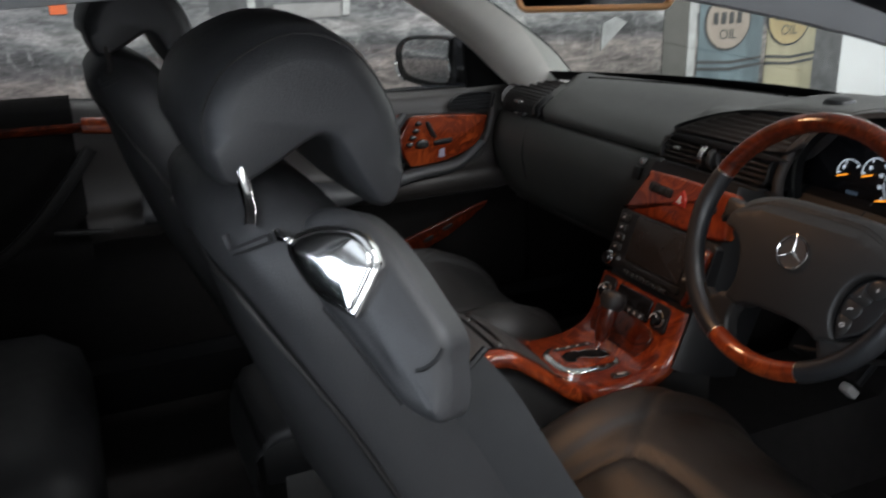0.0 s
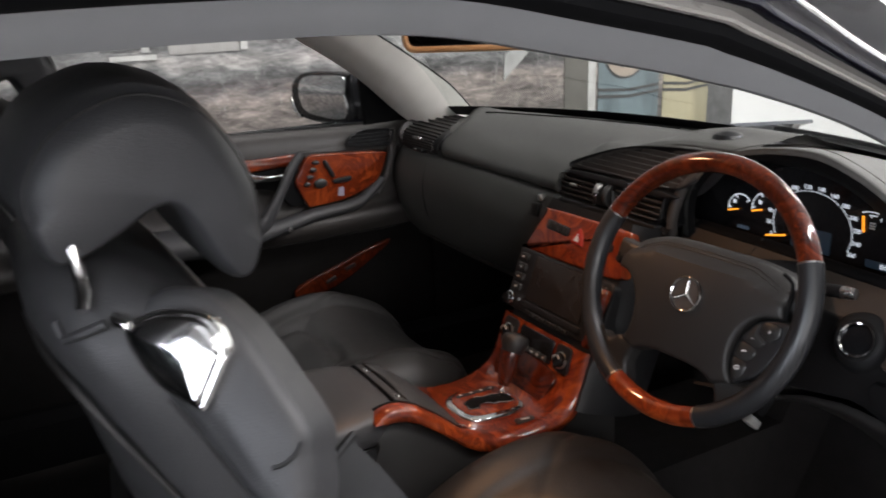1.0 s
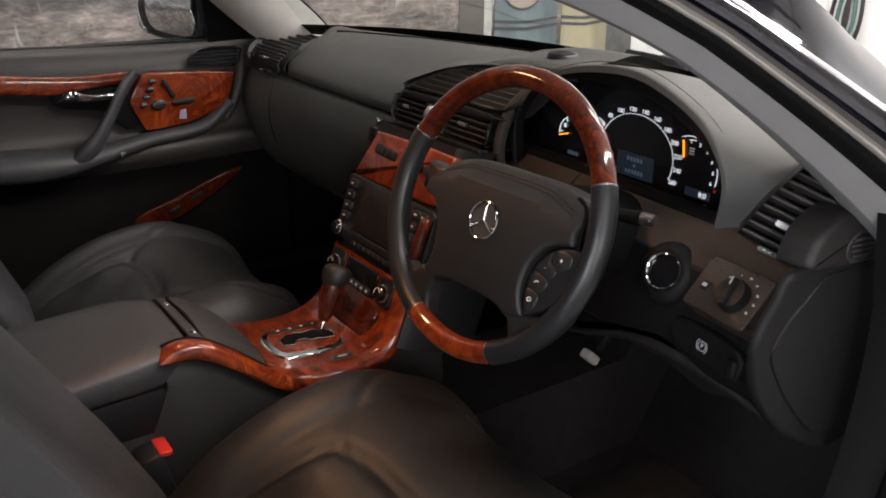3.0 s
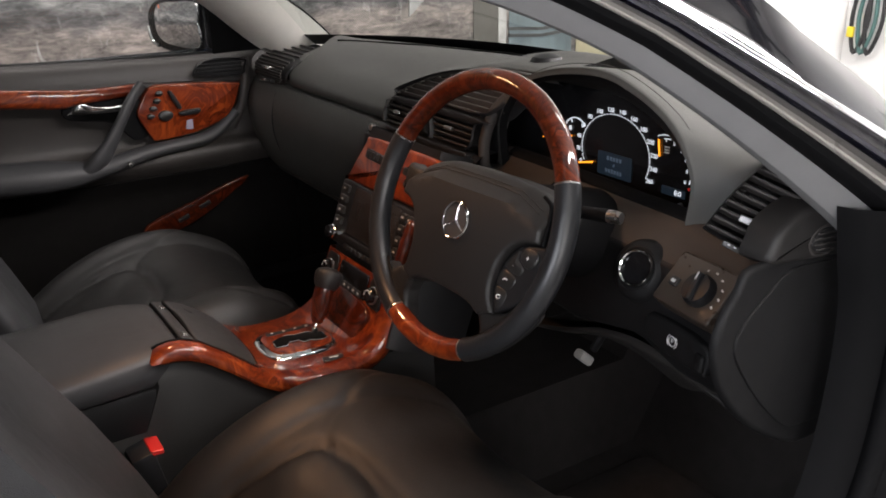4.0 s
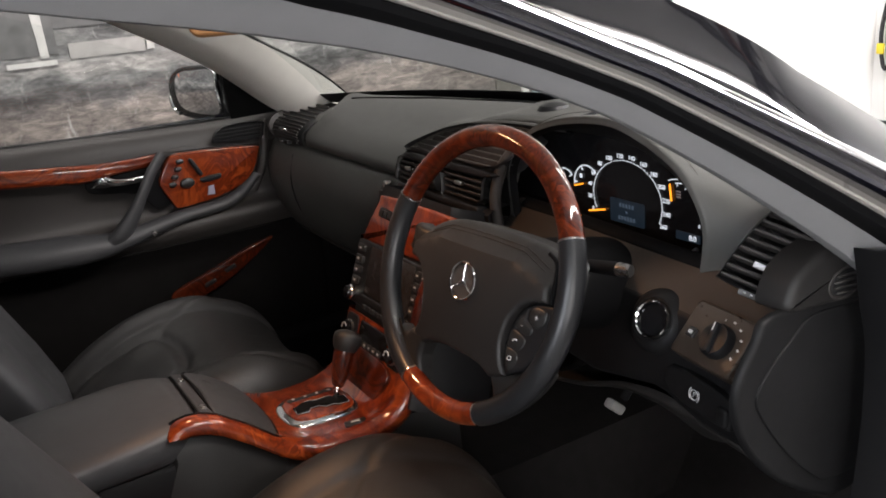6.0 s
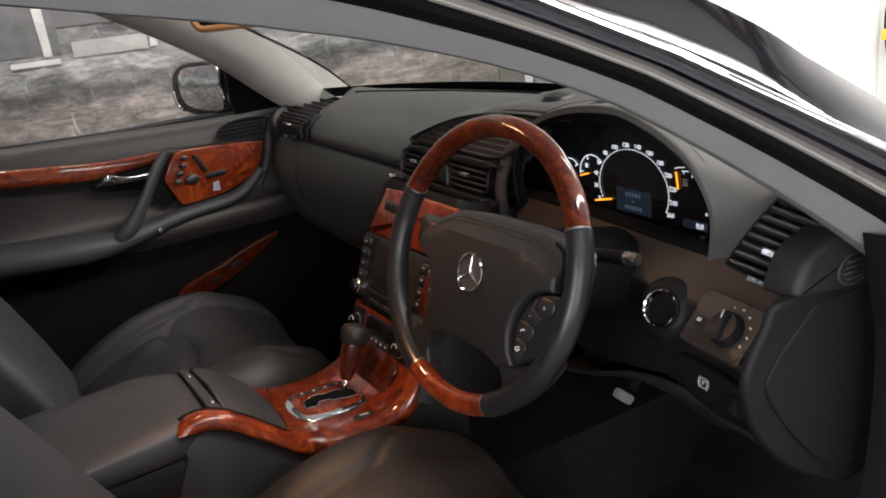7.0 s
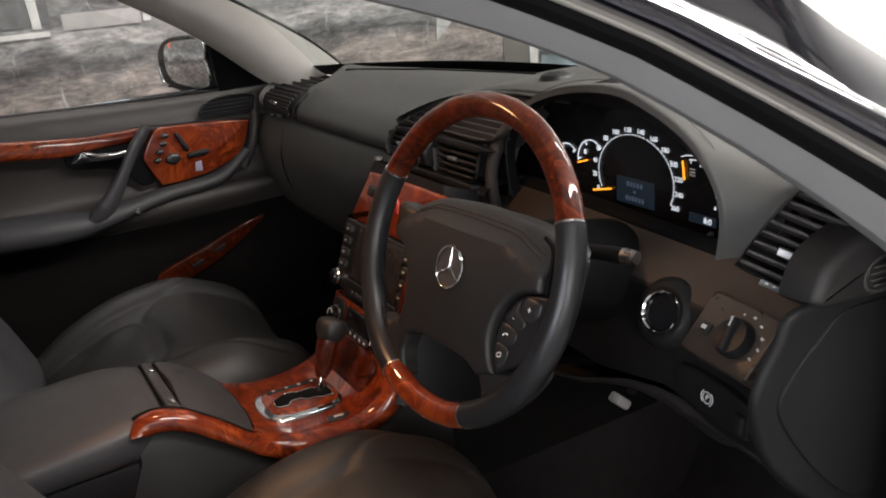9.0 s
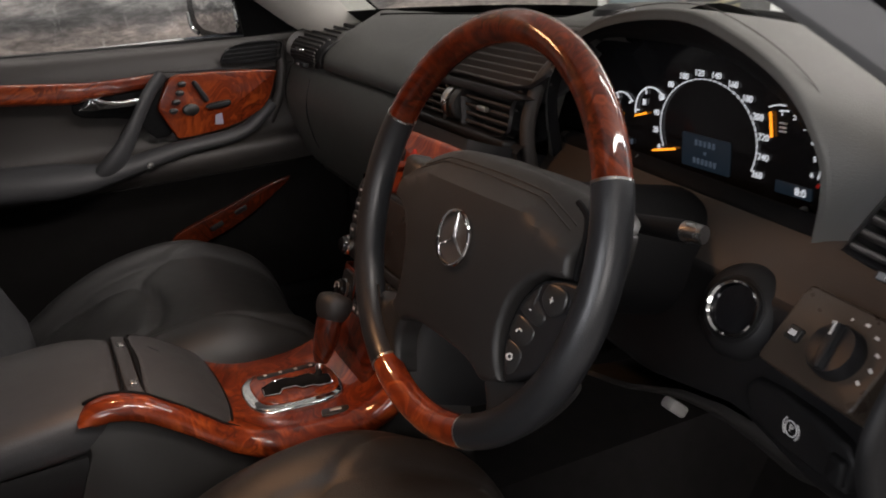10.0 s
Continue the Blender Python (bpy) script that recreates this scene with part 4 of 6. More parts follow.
for a, b, c in zip(r3, r4, DASH_ARCH):
    a, b, c = np.array(a), np.array(b), np.array(c)
    out = np.array([b[0] - 0.36, 0, b[2] - 0.95])
    out /= np.linalg.norm(out)
    rows.append(spline([a, a * 0.4 + b * 0.6 + out * 0.001, b + np.array([0, min(0.004, 0.02 * max(0.0, c[1] - b[1])), 0]) + out * 0.002, b * 0.85 + c * 0.15 + out * 0.006, b * 0.6 + c * 0.4 + out * 0.008, b * 0.3 + c * 0.7 + out * 0.005, c], 3))
grid(bm, rows)
part("visor", bm, DASH, dash, "dark grey stitched instrument visor", angle=120)
for lift in (0.0085,):
    part("visor_seam", tube([(p[0], p[1] + 0.5 * lift, p[2] + 0.001) for p in arch(RIM_ARCH, 0.213, 0.006, lift)][8:-4], 0.0005, n=6), DASH_LOW, dash)
# speaker slot and sun sensor on top
part("demist_slot", slab(spline([(-0.10, 0.010), (0.0, 0.016), (0.11, 0.0), (0.10, -0.014), (0.0, -0.002), (-0.10, -0.006)], 4, True), 0.006, frame3((0.56, 0.415, 1.013), (0.8, -0.55, -0.03), (0.55, 0.8, 0.0)), 0.001), RUBBER, dash)
part("sun_sensor", lathe([(0.0, 0.012), (0.012, 0.011), (0.022, 0.007), (0.026, 0.0)], pose(0.139, 0.324, 1.0545), 24), PLASTIC, dash, "black sensor dome")
# pad behind the outer vent
bm = bmesh.new()
grid(bm, [spline([(0.63, 0.225, 1.035), (0.655, 0.26, 1.015), (0.70, 0.30, 0.985)], 5), spline([(0.64, 0.30, 1.005), (0.67, 0.34, 0.995), (0.72, 0.38, 0.975)], 5), spline([(0.62, 0.44, 0.985), (0.66, 0.42, 0.982), (0.74, 0.42, 0.965)], 5)])
part("corner_pad", bm, DASH, dash)
# small side outlet block
SV = frame3((0.692, 0.028, -0.010), (0.0, 1, 0), (0.0, 0.0, 1))
bm = slab(spline([(0.137, 0.940), (0.140, 0.962), (0.152, 0.978), (0.178, 0.990), (0.212, 0.996), (0.25, 0.992), (0.29, 0.975), (0.31, 0.945), (0.30, 0.925), (0.25, 0.926), (0.19, 0.932)], 5, True), 0.04, SV, 0.010, seg=4)
part("outlet_block", bm, DASH_BLACK, dash, "black block round the side window outlet")
part("outlet_ring", tube([(0.219 + 0.026 * math.cos(a), 0.952 + 0.016 * math.sin(a), -0.001) for a in np.linspace(0, 2 * math.pi, 28, endpoint=False)], 0.0022, SV, 8, True), DASH_LOW, dash)
part("duct", slab([(0.219 + 0.023 * math.cos(a), 0.952 + 0.0135 * math.sin(a)) for a in np.linspace(0, 2 * math.pi, 28, endpoint=False)], 0.003, SV @ Matrix.Translation((0, 0, 0.0008)), 0.0003), RUBBER, dash)
for k in (-1.5, -0.5, 0.5, 1.5):
    w = 0.042 * math.sqrt(1 - (k * 0.0058 / 0.0135) ** 2)
    part("slat", box(w, 0.0024, 0.003, SV @ pose(0.219, 0.952 + k * 0.0058, 0.0018, 0, 0, -4), 0.0008, seg=1), DASH_LOW, dash)

# lower driver's panel, lit brown above and shaded black below by its colours
bm = bmesh.new()
rows, low_rows = [], []
for x in np.linspace(0.15, 0.690, 28):
    k = max(0.0, (x - 0.60) / 0.105)
    f = lerp(x, [0.15, 0.30, 0.45, 0.51, 0.62, 0.662, 0.692], [0.203, 0.198, 0.186, 0.182, 0.174, 0.163, 0.145])
    low = lerp(x, [0.15, 0.40, 0.52, 0.60, 0.65, 0.70], [0.760, 0.760, 0.786, 0.766, 0.772, 0.790])
    rows.append(spline([(x, 0.290, 0.898), (x, 0.240, 0.926), (x, f + 0.044, 0.934 - 0.004 * k), (x, f + 0.034, 0.928), (x, f + 0.022, 0.912), (x, f + 0.006, 0.896), (x, f - 0.004, 0.886)], 3))
    low_rows.append(spline([(x, f - 0.003, 0.8868), (x, f - 0.0075, 0.882), (x, f - 0.010, 0.872), (x, f - 0.016, 0.848), (x, f - 0.021, 0.82 - 0.01 * k), (x, f - 0.020, low + 0.008), (x, f - 0.010, low), (x, f + 0.05, low - 0.012), (x, 0.33, low - 0.05)], 3))
grid(bm, rows)
part("driver_panel", bm, mat("trim_band_lit", (0.024, 0.0195, 0.017), 0.48, vary=0.12, bump=0.3, bump_scale=900, rough_vary=0.05, spec=0.45), dash, "trim band below the instruments, lamplit brown-grey put into its colour", angle=60)
part("driver_panel_low", grid(bmesh.new(), low_rows), CAP_BLACK, dash, "lower panel round the ignition lock, its shade put into the black", angle=60)
sill_rows = []
for x in np.linspace(0.165, 0.536, 20):
    f = lerp(x, [0.15, 0.30, 0.45, 0.51, 0.62], [0.203, 0.198, 0.186, 0.182, 0.174])
    sill_rows.append(spline([(x, 0.288, 0.9010), (x, 0.262, 0.9185), (x, 0.242, 0.9285), (x, f + 0.045, 0.9365), (x, f + 0.036, 0.9330), (x, f + 0.031, 0.9275), (x, f + 0.033, 0.9220)], 3))
part("cluster_sill", grid(bmesh.new(), sill_rows), DULL_BLACK, dash, "black lip under the instruments", angle=60)
part("trim_joint", tube(spline([(0.295, 0.238, 0.936), (0.290, 0.224, 0.918), (0.283, 0.205, 0.897), (0.280, 0.196, 0.888)], 4), 0.0012, n=6), PLASTIC, dash)
# grey padded knee panel under it
bm = bmesh.new()
rows = []
for x in np.linspace(0.24, 0.668, 18):
    top = lerp(x, [0.24, 0.36, 0.44, 0.50, 0.56, 0.62, 0.69], [0.700, 0.728, 0.760, 0.772, 0.770, 0.758, 0.742])
    deep = lerp(x, [0.24, 0.40, 0.46, 0.54, 0.66], [0.30, 0.36, 0.60, 1.0, 0.35])
    rows.append(spline([(x, 0.176, top), (x, 0.172, top - 0.010 * deep), (x, 0.180, top - 0.024 * deep), (x, 0.215, top - 0.060 * deep), (x, 0.262, top - 0.085 * deep), (x, 0.34, top - 0.09 * deep)], 3))
grid(bm, rows)
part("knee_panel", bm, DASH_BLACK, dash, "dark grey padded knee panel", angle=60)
# end cap beside the door
bm = bmesh.new()
cap = [(0.128, 0.944), (0.105, 0.922), (0.086, 0.896), (0.078, 0.868), (0.086, 0.832), (0.108, 0.795), (0.150, 0.752), (0.205, 0.715), (0.245, 0.700), (0.30, 0.705), (0.35, 0.74), (0.36, 0.85), (0.34, 0.925), (0.25, 0.936)]
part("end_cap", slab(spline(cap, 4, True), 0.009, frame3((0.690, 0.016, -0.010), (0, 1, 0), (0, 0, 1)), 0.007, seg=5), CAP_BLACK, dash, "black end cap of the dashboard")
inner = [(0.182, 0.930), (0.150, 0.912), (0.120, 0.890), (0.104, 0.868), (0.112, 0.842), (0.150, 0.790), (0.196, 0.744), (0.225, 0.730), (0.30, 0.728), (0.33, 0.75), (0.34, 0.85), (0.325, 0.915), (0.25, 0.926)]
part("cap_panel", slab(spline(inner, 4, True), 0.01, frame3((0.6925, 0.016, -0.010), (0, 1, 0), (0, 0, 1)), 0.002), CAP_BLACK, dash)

# ignition lock, lamp switch, parking brake release
IG = frame3((0.511, 0.170, 0.866), (1, 0.12, 0), (0, 0.5, 1)) @ Matrix.Scale(0.86, 4)
part("ignition_bezel", lathe([(0.050, -0.035), (0.044, 0.0), (0.038, 0.008), (0.031, 0.0115), (0.027, 0.008)], IG, 40), CAP_BLACK, dash)
part("ignition_ring", lathe([(0.0228, 0.004), (0.0232, 0.0145), (0.0250, 0.0165), (0.0264, 0.0145), (0.0268, 0.004)], IG, 40), CHROME, dash, "chrome ring of the ignition lock")
part("ignition_barrel", lathe([(0.0242, 0.010), (0.0215, 0.010), (0.0190, 0.002), (0.015, 0.006), (0.009, 0.007), (0.0, 0.007)], IG, 32), PLASTIC_GLOSS, dash)
LP = frame3((0.617, 0.152, 0.882), (0.075, -0.010, 0.0), (0.0055, 0.0416, 0.047))
# brown base carries the roof lamp's warm light on this panel
part("switch_panel", slab(rrect(0.090, 0.064, 0.005, cx=-0.010), 0.03, LP, 0.002), mat("switch_panel_lamplit", (0.042, 0.031, 0.024), 0.30, vary=0.15, bump=0.1, bump_scale=900), dash, "lamp switch panel, warm lamplight put into its brown-black colour")
part("switch_knob", lathe([(0.019, -0.004), (0.0185, 0.007), (0.017, 0.010), (0.0, 0.011)], LP @ Matrix.Translation((0.002, -0.002, 0.002)), 36), PLASTIC, dash, "black rotary lamp switch")
part("knob_grip", box(0.008, 0.034, 0.009, LP @ pose(0.002, -0.002, 0.013, 0, 0, 10), 0.003), PLASTIC, dash)
part("knob_mark", box(0.0016, 0.009, 0.0008, LP @ pose(0.000, 0.009, 0.0178, 0, 0, 10), 0), GREY_BAR, dash)
part("knob_cap", lathe([(0.0, 0.001), (0.002, 0.0008), (0.0025, 0.0)], LP @ Matrix.Translation((-0.006, -0.002, 0.0115)), 12), GREY_BAR, dash)
part("fog_button", slab(rrect(0.013, 0.011, 0.002), 0.006, LP @ Matrix.Translation((-0.038, -0.005, 0.003)), 0.001), BUTTON, dash)
part("button_mark", box(0.006, 0.004, 0.0006, LP @ pose(-0.038, -0.005, 0.0034), 0), GREY_BAR, dash)
for k, a in enumerate((-48, -20, 8, 36, 64, 88, 112)):
    part("switch_mark", box(0.0034 if k not in (1,) else 0.0016, 0.0022, 0.0005, LP @ pose(0.002 + 0.026 * math.sin(radians(a)), 0.026 * math.cos(radians(a)) - 0.002, 0.0004, 0, 0, -a * 0.3), 0), GREY_BAR, dash)
PB = frame3((0.591, 0.147, 0.811), (0.85, -0.12, -0.02), (0, 0.12, 1))
part("brake_release", slab(spline([(-0.045, 0.017), (0.050, 0.016), (0.055, -0.012), (0.045, -0.018), (-0.040, -0.016)], 3, True), 0.02, PB @ Matrix.Translation((0, 0, 0.0025)), 0.004), CAP_BLACK, dash, "black parking brake release")
part("release_lip", slab(rrect(0.016, 0.022, 0.004), 0.012, PB @ Matrix.Translation((0.046, -0.004, 0.0065)), 0.004), CAP_BLACK, dash)
PBM = PB @ Matrix.Translation((0.0, 0.0, 0.0031))
lettering("P", 0.0085, PBM, GREY_BAR, dash, "brake_letter", 0.0002)
part("brake_ring", tube([(0.0058 * math.cos(a), 0.0058 * math.sin(a), 0) for a in np.linspace(0, 2 * math.pi, 24, endpoint=False)], 0.0005, PBM, 5, True), GREY_BAR, dash)
for s in (-1, 1):
    part("brake_arc", tube([(0.0082 * math.cos(a) * s, 0.0082 * math.sin(a), 0) for a in np.linspace(-0.9, 0.9, 10)], 0.0005, PBM, 5), GREY_BAR, dash)
# column shroud and stalks
part("column_shroud", tube([(0.390, 0.055, 0.908), (0.388, 0.11, 0.895), (0.385, 0.20, 0.87)], [0.050, 0.056, 0.060], n=24), DULL_BLACK, dash)
part("stalk", tube([(0.44, 0.07, 0.945), (0.49, 0.085, 0.950), (0.53, 0.095, 0.953)], [0.007, 0.007, 0.008], n=12), DULL_BLACK, dash, "black cruise stalk")
part("stalk_tip", tube([(0.527, 0.094, 0.953), (0.534, 0.0955, 0.9535), (0.546, 0.098, 0.954)], [0.007, 0.0075, 0.0065], n=12), SATIN, dash)
part("stalk", tube([(0.33, 0.07, 0.92), (0.27, 0.085, 0.925), (0.235, 0.09, 0.93)], [0.008, 0.008, 0.010], n=12), DULL_BLACK, dash, "black turn signal stalk")

# ---- instruments ----
clus = thing("instrument_cluster", "black instrument cluster with white dials and orange needles", "gauge")
CL = frame3((0.0, 0.282, 0.0), (1, 0, 0), (0, 0, 1))     # local x is x, local y is z
part("dial_face", slab([(x, z) for x, z in spline(GLASS_ARCH, 4)], 0.01, CL, 0.001), PLASTIC_GLOSS, clus)
CLF = CL @ Matrix.Translation((0, 0, 0.002))
SC = (0.3425, 0.9565)


def dial_point(a, rx, rz, c=SC):
    return c[0] + rx * math.sin(radians(a)), c[1] + rz * math.cos(radians(a))


for k in range(14):
    x, z = dial_point(-114 + k * (228 / 13), 0.0742, 0.0590)
    lettering(str(20 * k), 0.0086, CLF @ Matrix.Translation((x, z, 0)), GAUGE_WHITE, clus)
for k in range(40):
    a = -114 + (k + 0.5) * (228 / 40)
    x, z = dial_point(a, 0.0660, 0.0535)
    part("dial_tick", box(0.0046, 0.0009, 0.0008, CLF @ pose(x, z, 0, 0, 0, -a), 0), GAUGE_WHITE, clus)
part("needle", box(0.036, 0.0022, 0.001, CLF @ pose(0.2835, 0.9318, 0.001, 0, 0, 13), 0), NEEDLE, clus, "orange speed needle")
part("display", slab(rrect(0.066, 0.033, 0.002), 0.001, CLF @ Matrix.Translation((0.343, 0.939, 0.0)), 0.0003), LCD, clus, "dim blue trip display")
for dz, w in ((0.009, 0.030), (0.0, 0.006), (-0.009, 0.034)):
    n = max(1, int(w / 0.0055))
    for j in range(n):
        part("display_bar", box(0.0034, 0.0055 if w > 0.01 else 0.003, 0.0006, CLF @ pose(0.343 - w / 2 + (j + 0.5) * w / n, 0.939 + dz, 0.0008), 0), LCD_TEXT, clus)
# rev counter arc
for k in (0, 1):
    a = -10 + k * 9
    x, z = dial_point(a, 0.036, 0.036, (0.440, 0.959))
    part("dial_tick", box(0.0050, 0.0012, 0.0008, CLF @ pose(x, z, 0, 0, 0, -a), 0), GAUGE_WHITE, clus)
part("needle", box(0.0022, 0.022, 0.001, CLF @ pose(0.4240, 0.981, 0.001, 0, 0, 8), 0), NEEDLE, clus, "orange rev needle")
for k in range(3):
    part("dial_symbol", box(0.008, 0.0016, 0.0006, CLF @ pose(0.4365, 0.984 - 0.0035 * k, 0), 0), GREY_BAR, clus)
part("clock_display", slab(rrect(0.040, 0.011, 0.001), 0.001, CLF @ Matrix.Translation((0.452, 0.928, 0)), 0.0003), LCD, clus)
lettering("8:0", 0.0100, CLF @ Matrix.Translation((0.461, 0.928, 0.001)), GAUGE_WHITE, clus, "clock_digits")
part("dimmer_button", lathe([(0.0, 0.006), (0.003, 0.0055), (0.004, 0.0)], CLF @ Matrix.Translation((0.467, 0.914, 0)), 12), SATIN, clus)
RC = (0.437, 0.957)
for a0, a1 in ((-24, 26), (62, 108)):
    part("dial_arc", tube([(RC[0] + 0.0425 * math.sin(radians(a)), RC[1] + 0.0425 * math.cos(radians(a)), 0.0) for a in np.linspace(a0, a1, 12)], 0.0007, CLF, 5), GAUGE_WHITE, clus)
for k in range(6):
    a = radians(-4 + 22.5 * k)
    lettering(str(k + 1), 0.0065, CLF @ Matrix.Translation((RC[0] + 0.0355 * math.sin(a), RC[1] + 0.0355 * math.cos(a), 0)), GAUGE_WHITE, clus)
part("red_zone", box(0.004, 0.0028, 0.0008, CLF @ pose(RC[0] + 0.041, RC[1] - 0.019, 0, 0, 0, 60), 0), RED, clus)
# fuel and temperature
for cx, cz, r in ((0.262, 0.966, 0.0265), (0.213, 0.958, 0.0235)):
    part("dial_arc", tube([(cx + r * math.sin(radians(a)), cz + r * math.cos(radians(a)), 0.0) for a in np.linspace(-98, 48, 24)], 0.0009, CLF, 5), GAUGE_WHITE, clus)
    for a in (-90, -24, 42):
        part("dial_tick", box(0.006, 0.0018, 0.0008, CLF @ pose(cx + (r - 0.003) * math.sin(radians(a)), cz + (r - 0.003) * math.cos(radians(a)), 0, 0, 0, 90 - a), 0), GAUGE_WHITE, clus)
    part("needle", box(0.020, 0.0020, 0.001, CLF @ pose(cx - r + 0.010, cz - 0.0035, 0.001, 0, 0, 16), 0), NEEDLE, clus, "orange gauge needle")
    part("dial_symbol", box(0.005, 0.006, 0.0006, CLF @ pose(cx - 0.012, cz + 0.010, 0), 0), GAUGE_WHITE, clus)
for k in range(4):
    part("display_bar", box(0.0040, 0.0055, 0.0006, CLF @ pose(0.212 + 0.0058 * k, 0.930, 0), 0), LCD_TEXT, clus)

# ---- steering wheel ----
psi, tau = 0.068, 0.358
ex = V((math.cos(psi), math.sin(psi), 0))
ev = V((-math.sin(psi) * math.sin(tau), math.cos(psi) * math.sin(tau), math.cos(tau)))
SW = frame3((0.382, 0.0, 0.931), ex, ev)
wheel = thing("steering_wheel", "four-spoke steering wheel, half burr wood and half dark leather", "steering wheel")
RW, RT = 0.1645, 0.0136
SR = SW @ Matrix.Translation((0, 0.0040, 0)) @ Matrix.Diagonal((1, 0.975, 1, 1))
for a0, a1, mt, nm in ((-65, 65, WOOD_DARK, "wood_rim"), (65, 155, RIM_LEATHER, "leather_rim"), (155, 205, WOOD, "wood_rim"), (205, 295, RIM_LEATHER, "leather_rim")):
    n = 40 if a1 - a0 > 60 else 20
    part(nm, tube(ring(RW, n, a0, a1), RT + (0.0006 if mt is RIM_LEATHER else 0), SR, 20), mt, wheel, "lacquered burr wood rim" if "wood" in nm else "dark leather rim")
for a in (-65, 65, 155, 205):
    part("rim_joint", tube(ring(RW, 2, a - 0.35, a + 0.35), RT + 0.0007, SR, 20), SATIN, wheel)
# the hub sits a little off the rim's middle; its pad folds back along a crease below its top edge
HX = 0.013
HALF = [(0.0, 0.0620), (0.035, 0.0622), (0.070, 0.0600), (0.098, 0.0545), (0.115, 0.0480), (0.1225, 0.0390), (0.1230, 0.0280), (0.1250, 0.0120), (0.1255, 0.0030), (0.1080, -0.0005), (0.0930, -0.0100), (0.0810, -0.0290),
        (0.0765, -0.0540), (0.0800, -0.0740), (0.0870, -0.0870), (0.0720, -0.0925), (0.0635, -0.0955), (0.0500, -0.0885), (0.0300, -0.0850)]
pad = [(x + HX, y) for x, y in HALF] + [(HX, -0.0840)] + [(HX - x, y) for x, y in HALF[:0:-1]]


def fold_line(x):
    return 0.0345 - 0.30 * max(0.0, abs(x - HX) - 0.07)


def pad_height(x, y):
    """Domed face that falls away above the fold and towards its sides."""
    u, v = (x - HX) / 0.125, (y + 0.012) / 0.08
    z = 0.012 * max(0.0, 1 - 0.75 * u * u - 0.5 * v * v)
    over = y - fold_line(x)
    return z - (1.05 * over if over > 0 else 0.0)


part("airbag_pad", sculpt(spline(pad, 3, True), 0.033, pad_height, SW @ Matrix.Translation((0, 0, 0.006)), 0.0045, 0.0065), PAD, wheel, "dark grey airbag pad with a folded top edge", angle=34)
for lift in (0.0145, 0.0185):
    part("pad_stitching", tube([(x + HX, fold_line(x + HX) + lift - 0.0048 * (x / 0.11) ** 2, 0.0064 + pad_height(x + HX, fold_line(x + HX) + lift - 0.0048 * (x / 0.11) ** 2)) for x in np.linspace(-0.106, 0.108, 30)], 0.0006, SW, 5), PLASTIC, wheel)
part("pad_shadow_gap", tube(spline([(x + HX, y, 0.0005) for x, y in ((0.110, 0.0530), (0.1225, 0.0460), (0.1265, 0.0330), (0.1270, 0.0180), (0.1285, 0.0030))], 4), 0.0024, SW, 8), DULL_BLACK, wheel)
for s in (-1, 1):
    up = sculpt(spline([(HX * 0.6 + s * x, y) for x, y in ((0.104, 0.034), (0.122, 0.0380), (0.134, 0.0395), (0.141, 0.0410), (0.144, 0.0380), (0.145, 0.026), (0.144, 0.008), (0.140, 0.0040), (0.134, 0.0100), (0.118, 0.0110), (0.100, 0.006))], 5, True), 0.024,
                lambda x, y: -0.002 - 0.008 * max(0.0, (abs(x) - 0.115) / 0.045) - 0.35 * max(0.0, y - 0.035), SW, 0.007, 0.010)
    part("upper_spoke", up, PAD, wheel, "dark leather upper spoke", angle=60)
    ends = ((0.104, -0.0790), (0.126, -0.0640), (0.1380, -0.0700)) if s > 0 else ((0.096, -0.0860), (0.110, -0.0950), (0.1280, -0.0900))
    dn = sculpt(spline([(HX * 0.8 + s * x, y) for x, y in ((0.060, -0.0800), (0.086, -0.0845)) + ends + ((0.1270, -0.0920), (0.1060, -0.1170), (0.0840, -0.1360), (0.0660, -0.1440), (0.0660, -0.1340), (0.0695, -0.1240), (0.0700, -0.1120), (0.0640, -0.0960))], 5, True), 0.022,
                lambda x, y: 0.005 - 0.008 * max(0.0, (math.hypot(x, y) - 0.120) / 0.045), SW, 0.007, 0.010)
    part("lower_spoke", dn, PAD, wheel, "dark leather lower spoke", angle=60)
POD = [(0.1275, 0.0015), (0.1090, -0.0022), (0.0945, -0.0115), (0.0828, -0.0295), (0.0785, -0.0540), (0.0815, -0.0730), (0.0885, -0.0855), (0.1010, -0.0790), (0.1190, -0.0665), (0.1330, -0.0400), (0.1400, -0.0150), (0.1380, 0.0000)]
pod = part("button_pod", sculpt(spline([(x + HX, y) for x, y in POD], 4, True), 0.03, lambda x, y: 0.003 - 0.06 * max(0.0, x - 0.115), SW @ Matrix.Translation((0, 0, 0.003)), 0.004, 0.012), PLASTIC, wheel, "black switch pod with four buttons")
BM = SW @ Matrix.Translation((HX, 0, 0.0066))
for pts in ([(0.1240, -0.0040), (0.1100, -0.0055), (0.1060, -0.0180), (0.1180, -0.0260), (0.1300, -0.0190), (0.1310, -0.0080)], [(0.1030, -0.0085), (0.0900, -0.0230), (0.0865, -0.0320), (0.1080, -0.0370), (0.1150, -0.0285), (0.1030, -0.0190)],
            [(0.0850, -0.0355), (0.0820, -0.0530), (0.1010, -0.0560), (0.1080, -0.0410)], [(0.0820, -0.0560), (0.0842, -0.0700), (0.0900, -0.0800), (0.0990, -0.0745), (0.1010, -0.0590)]):
    part("wheel_button", slab(spline(pts, 4, True), 0.006, BM, 0.0018, dome=0.0012), BUTTON, pod)
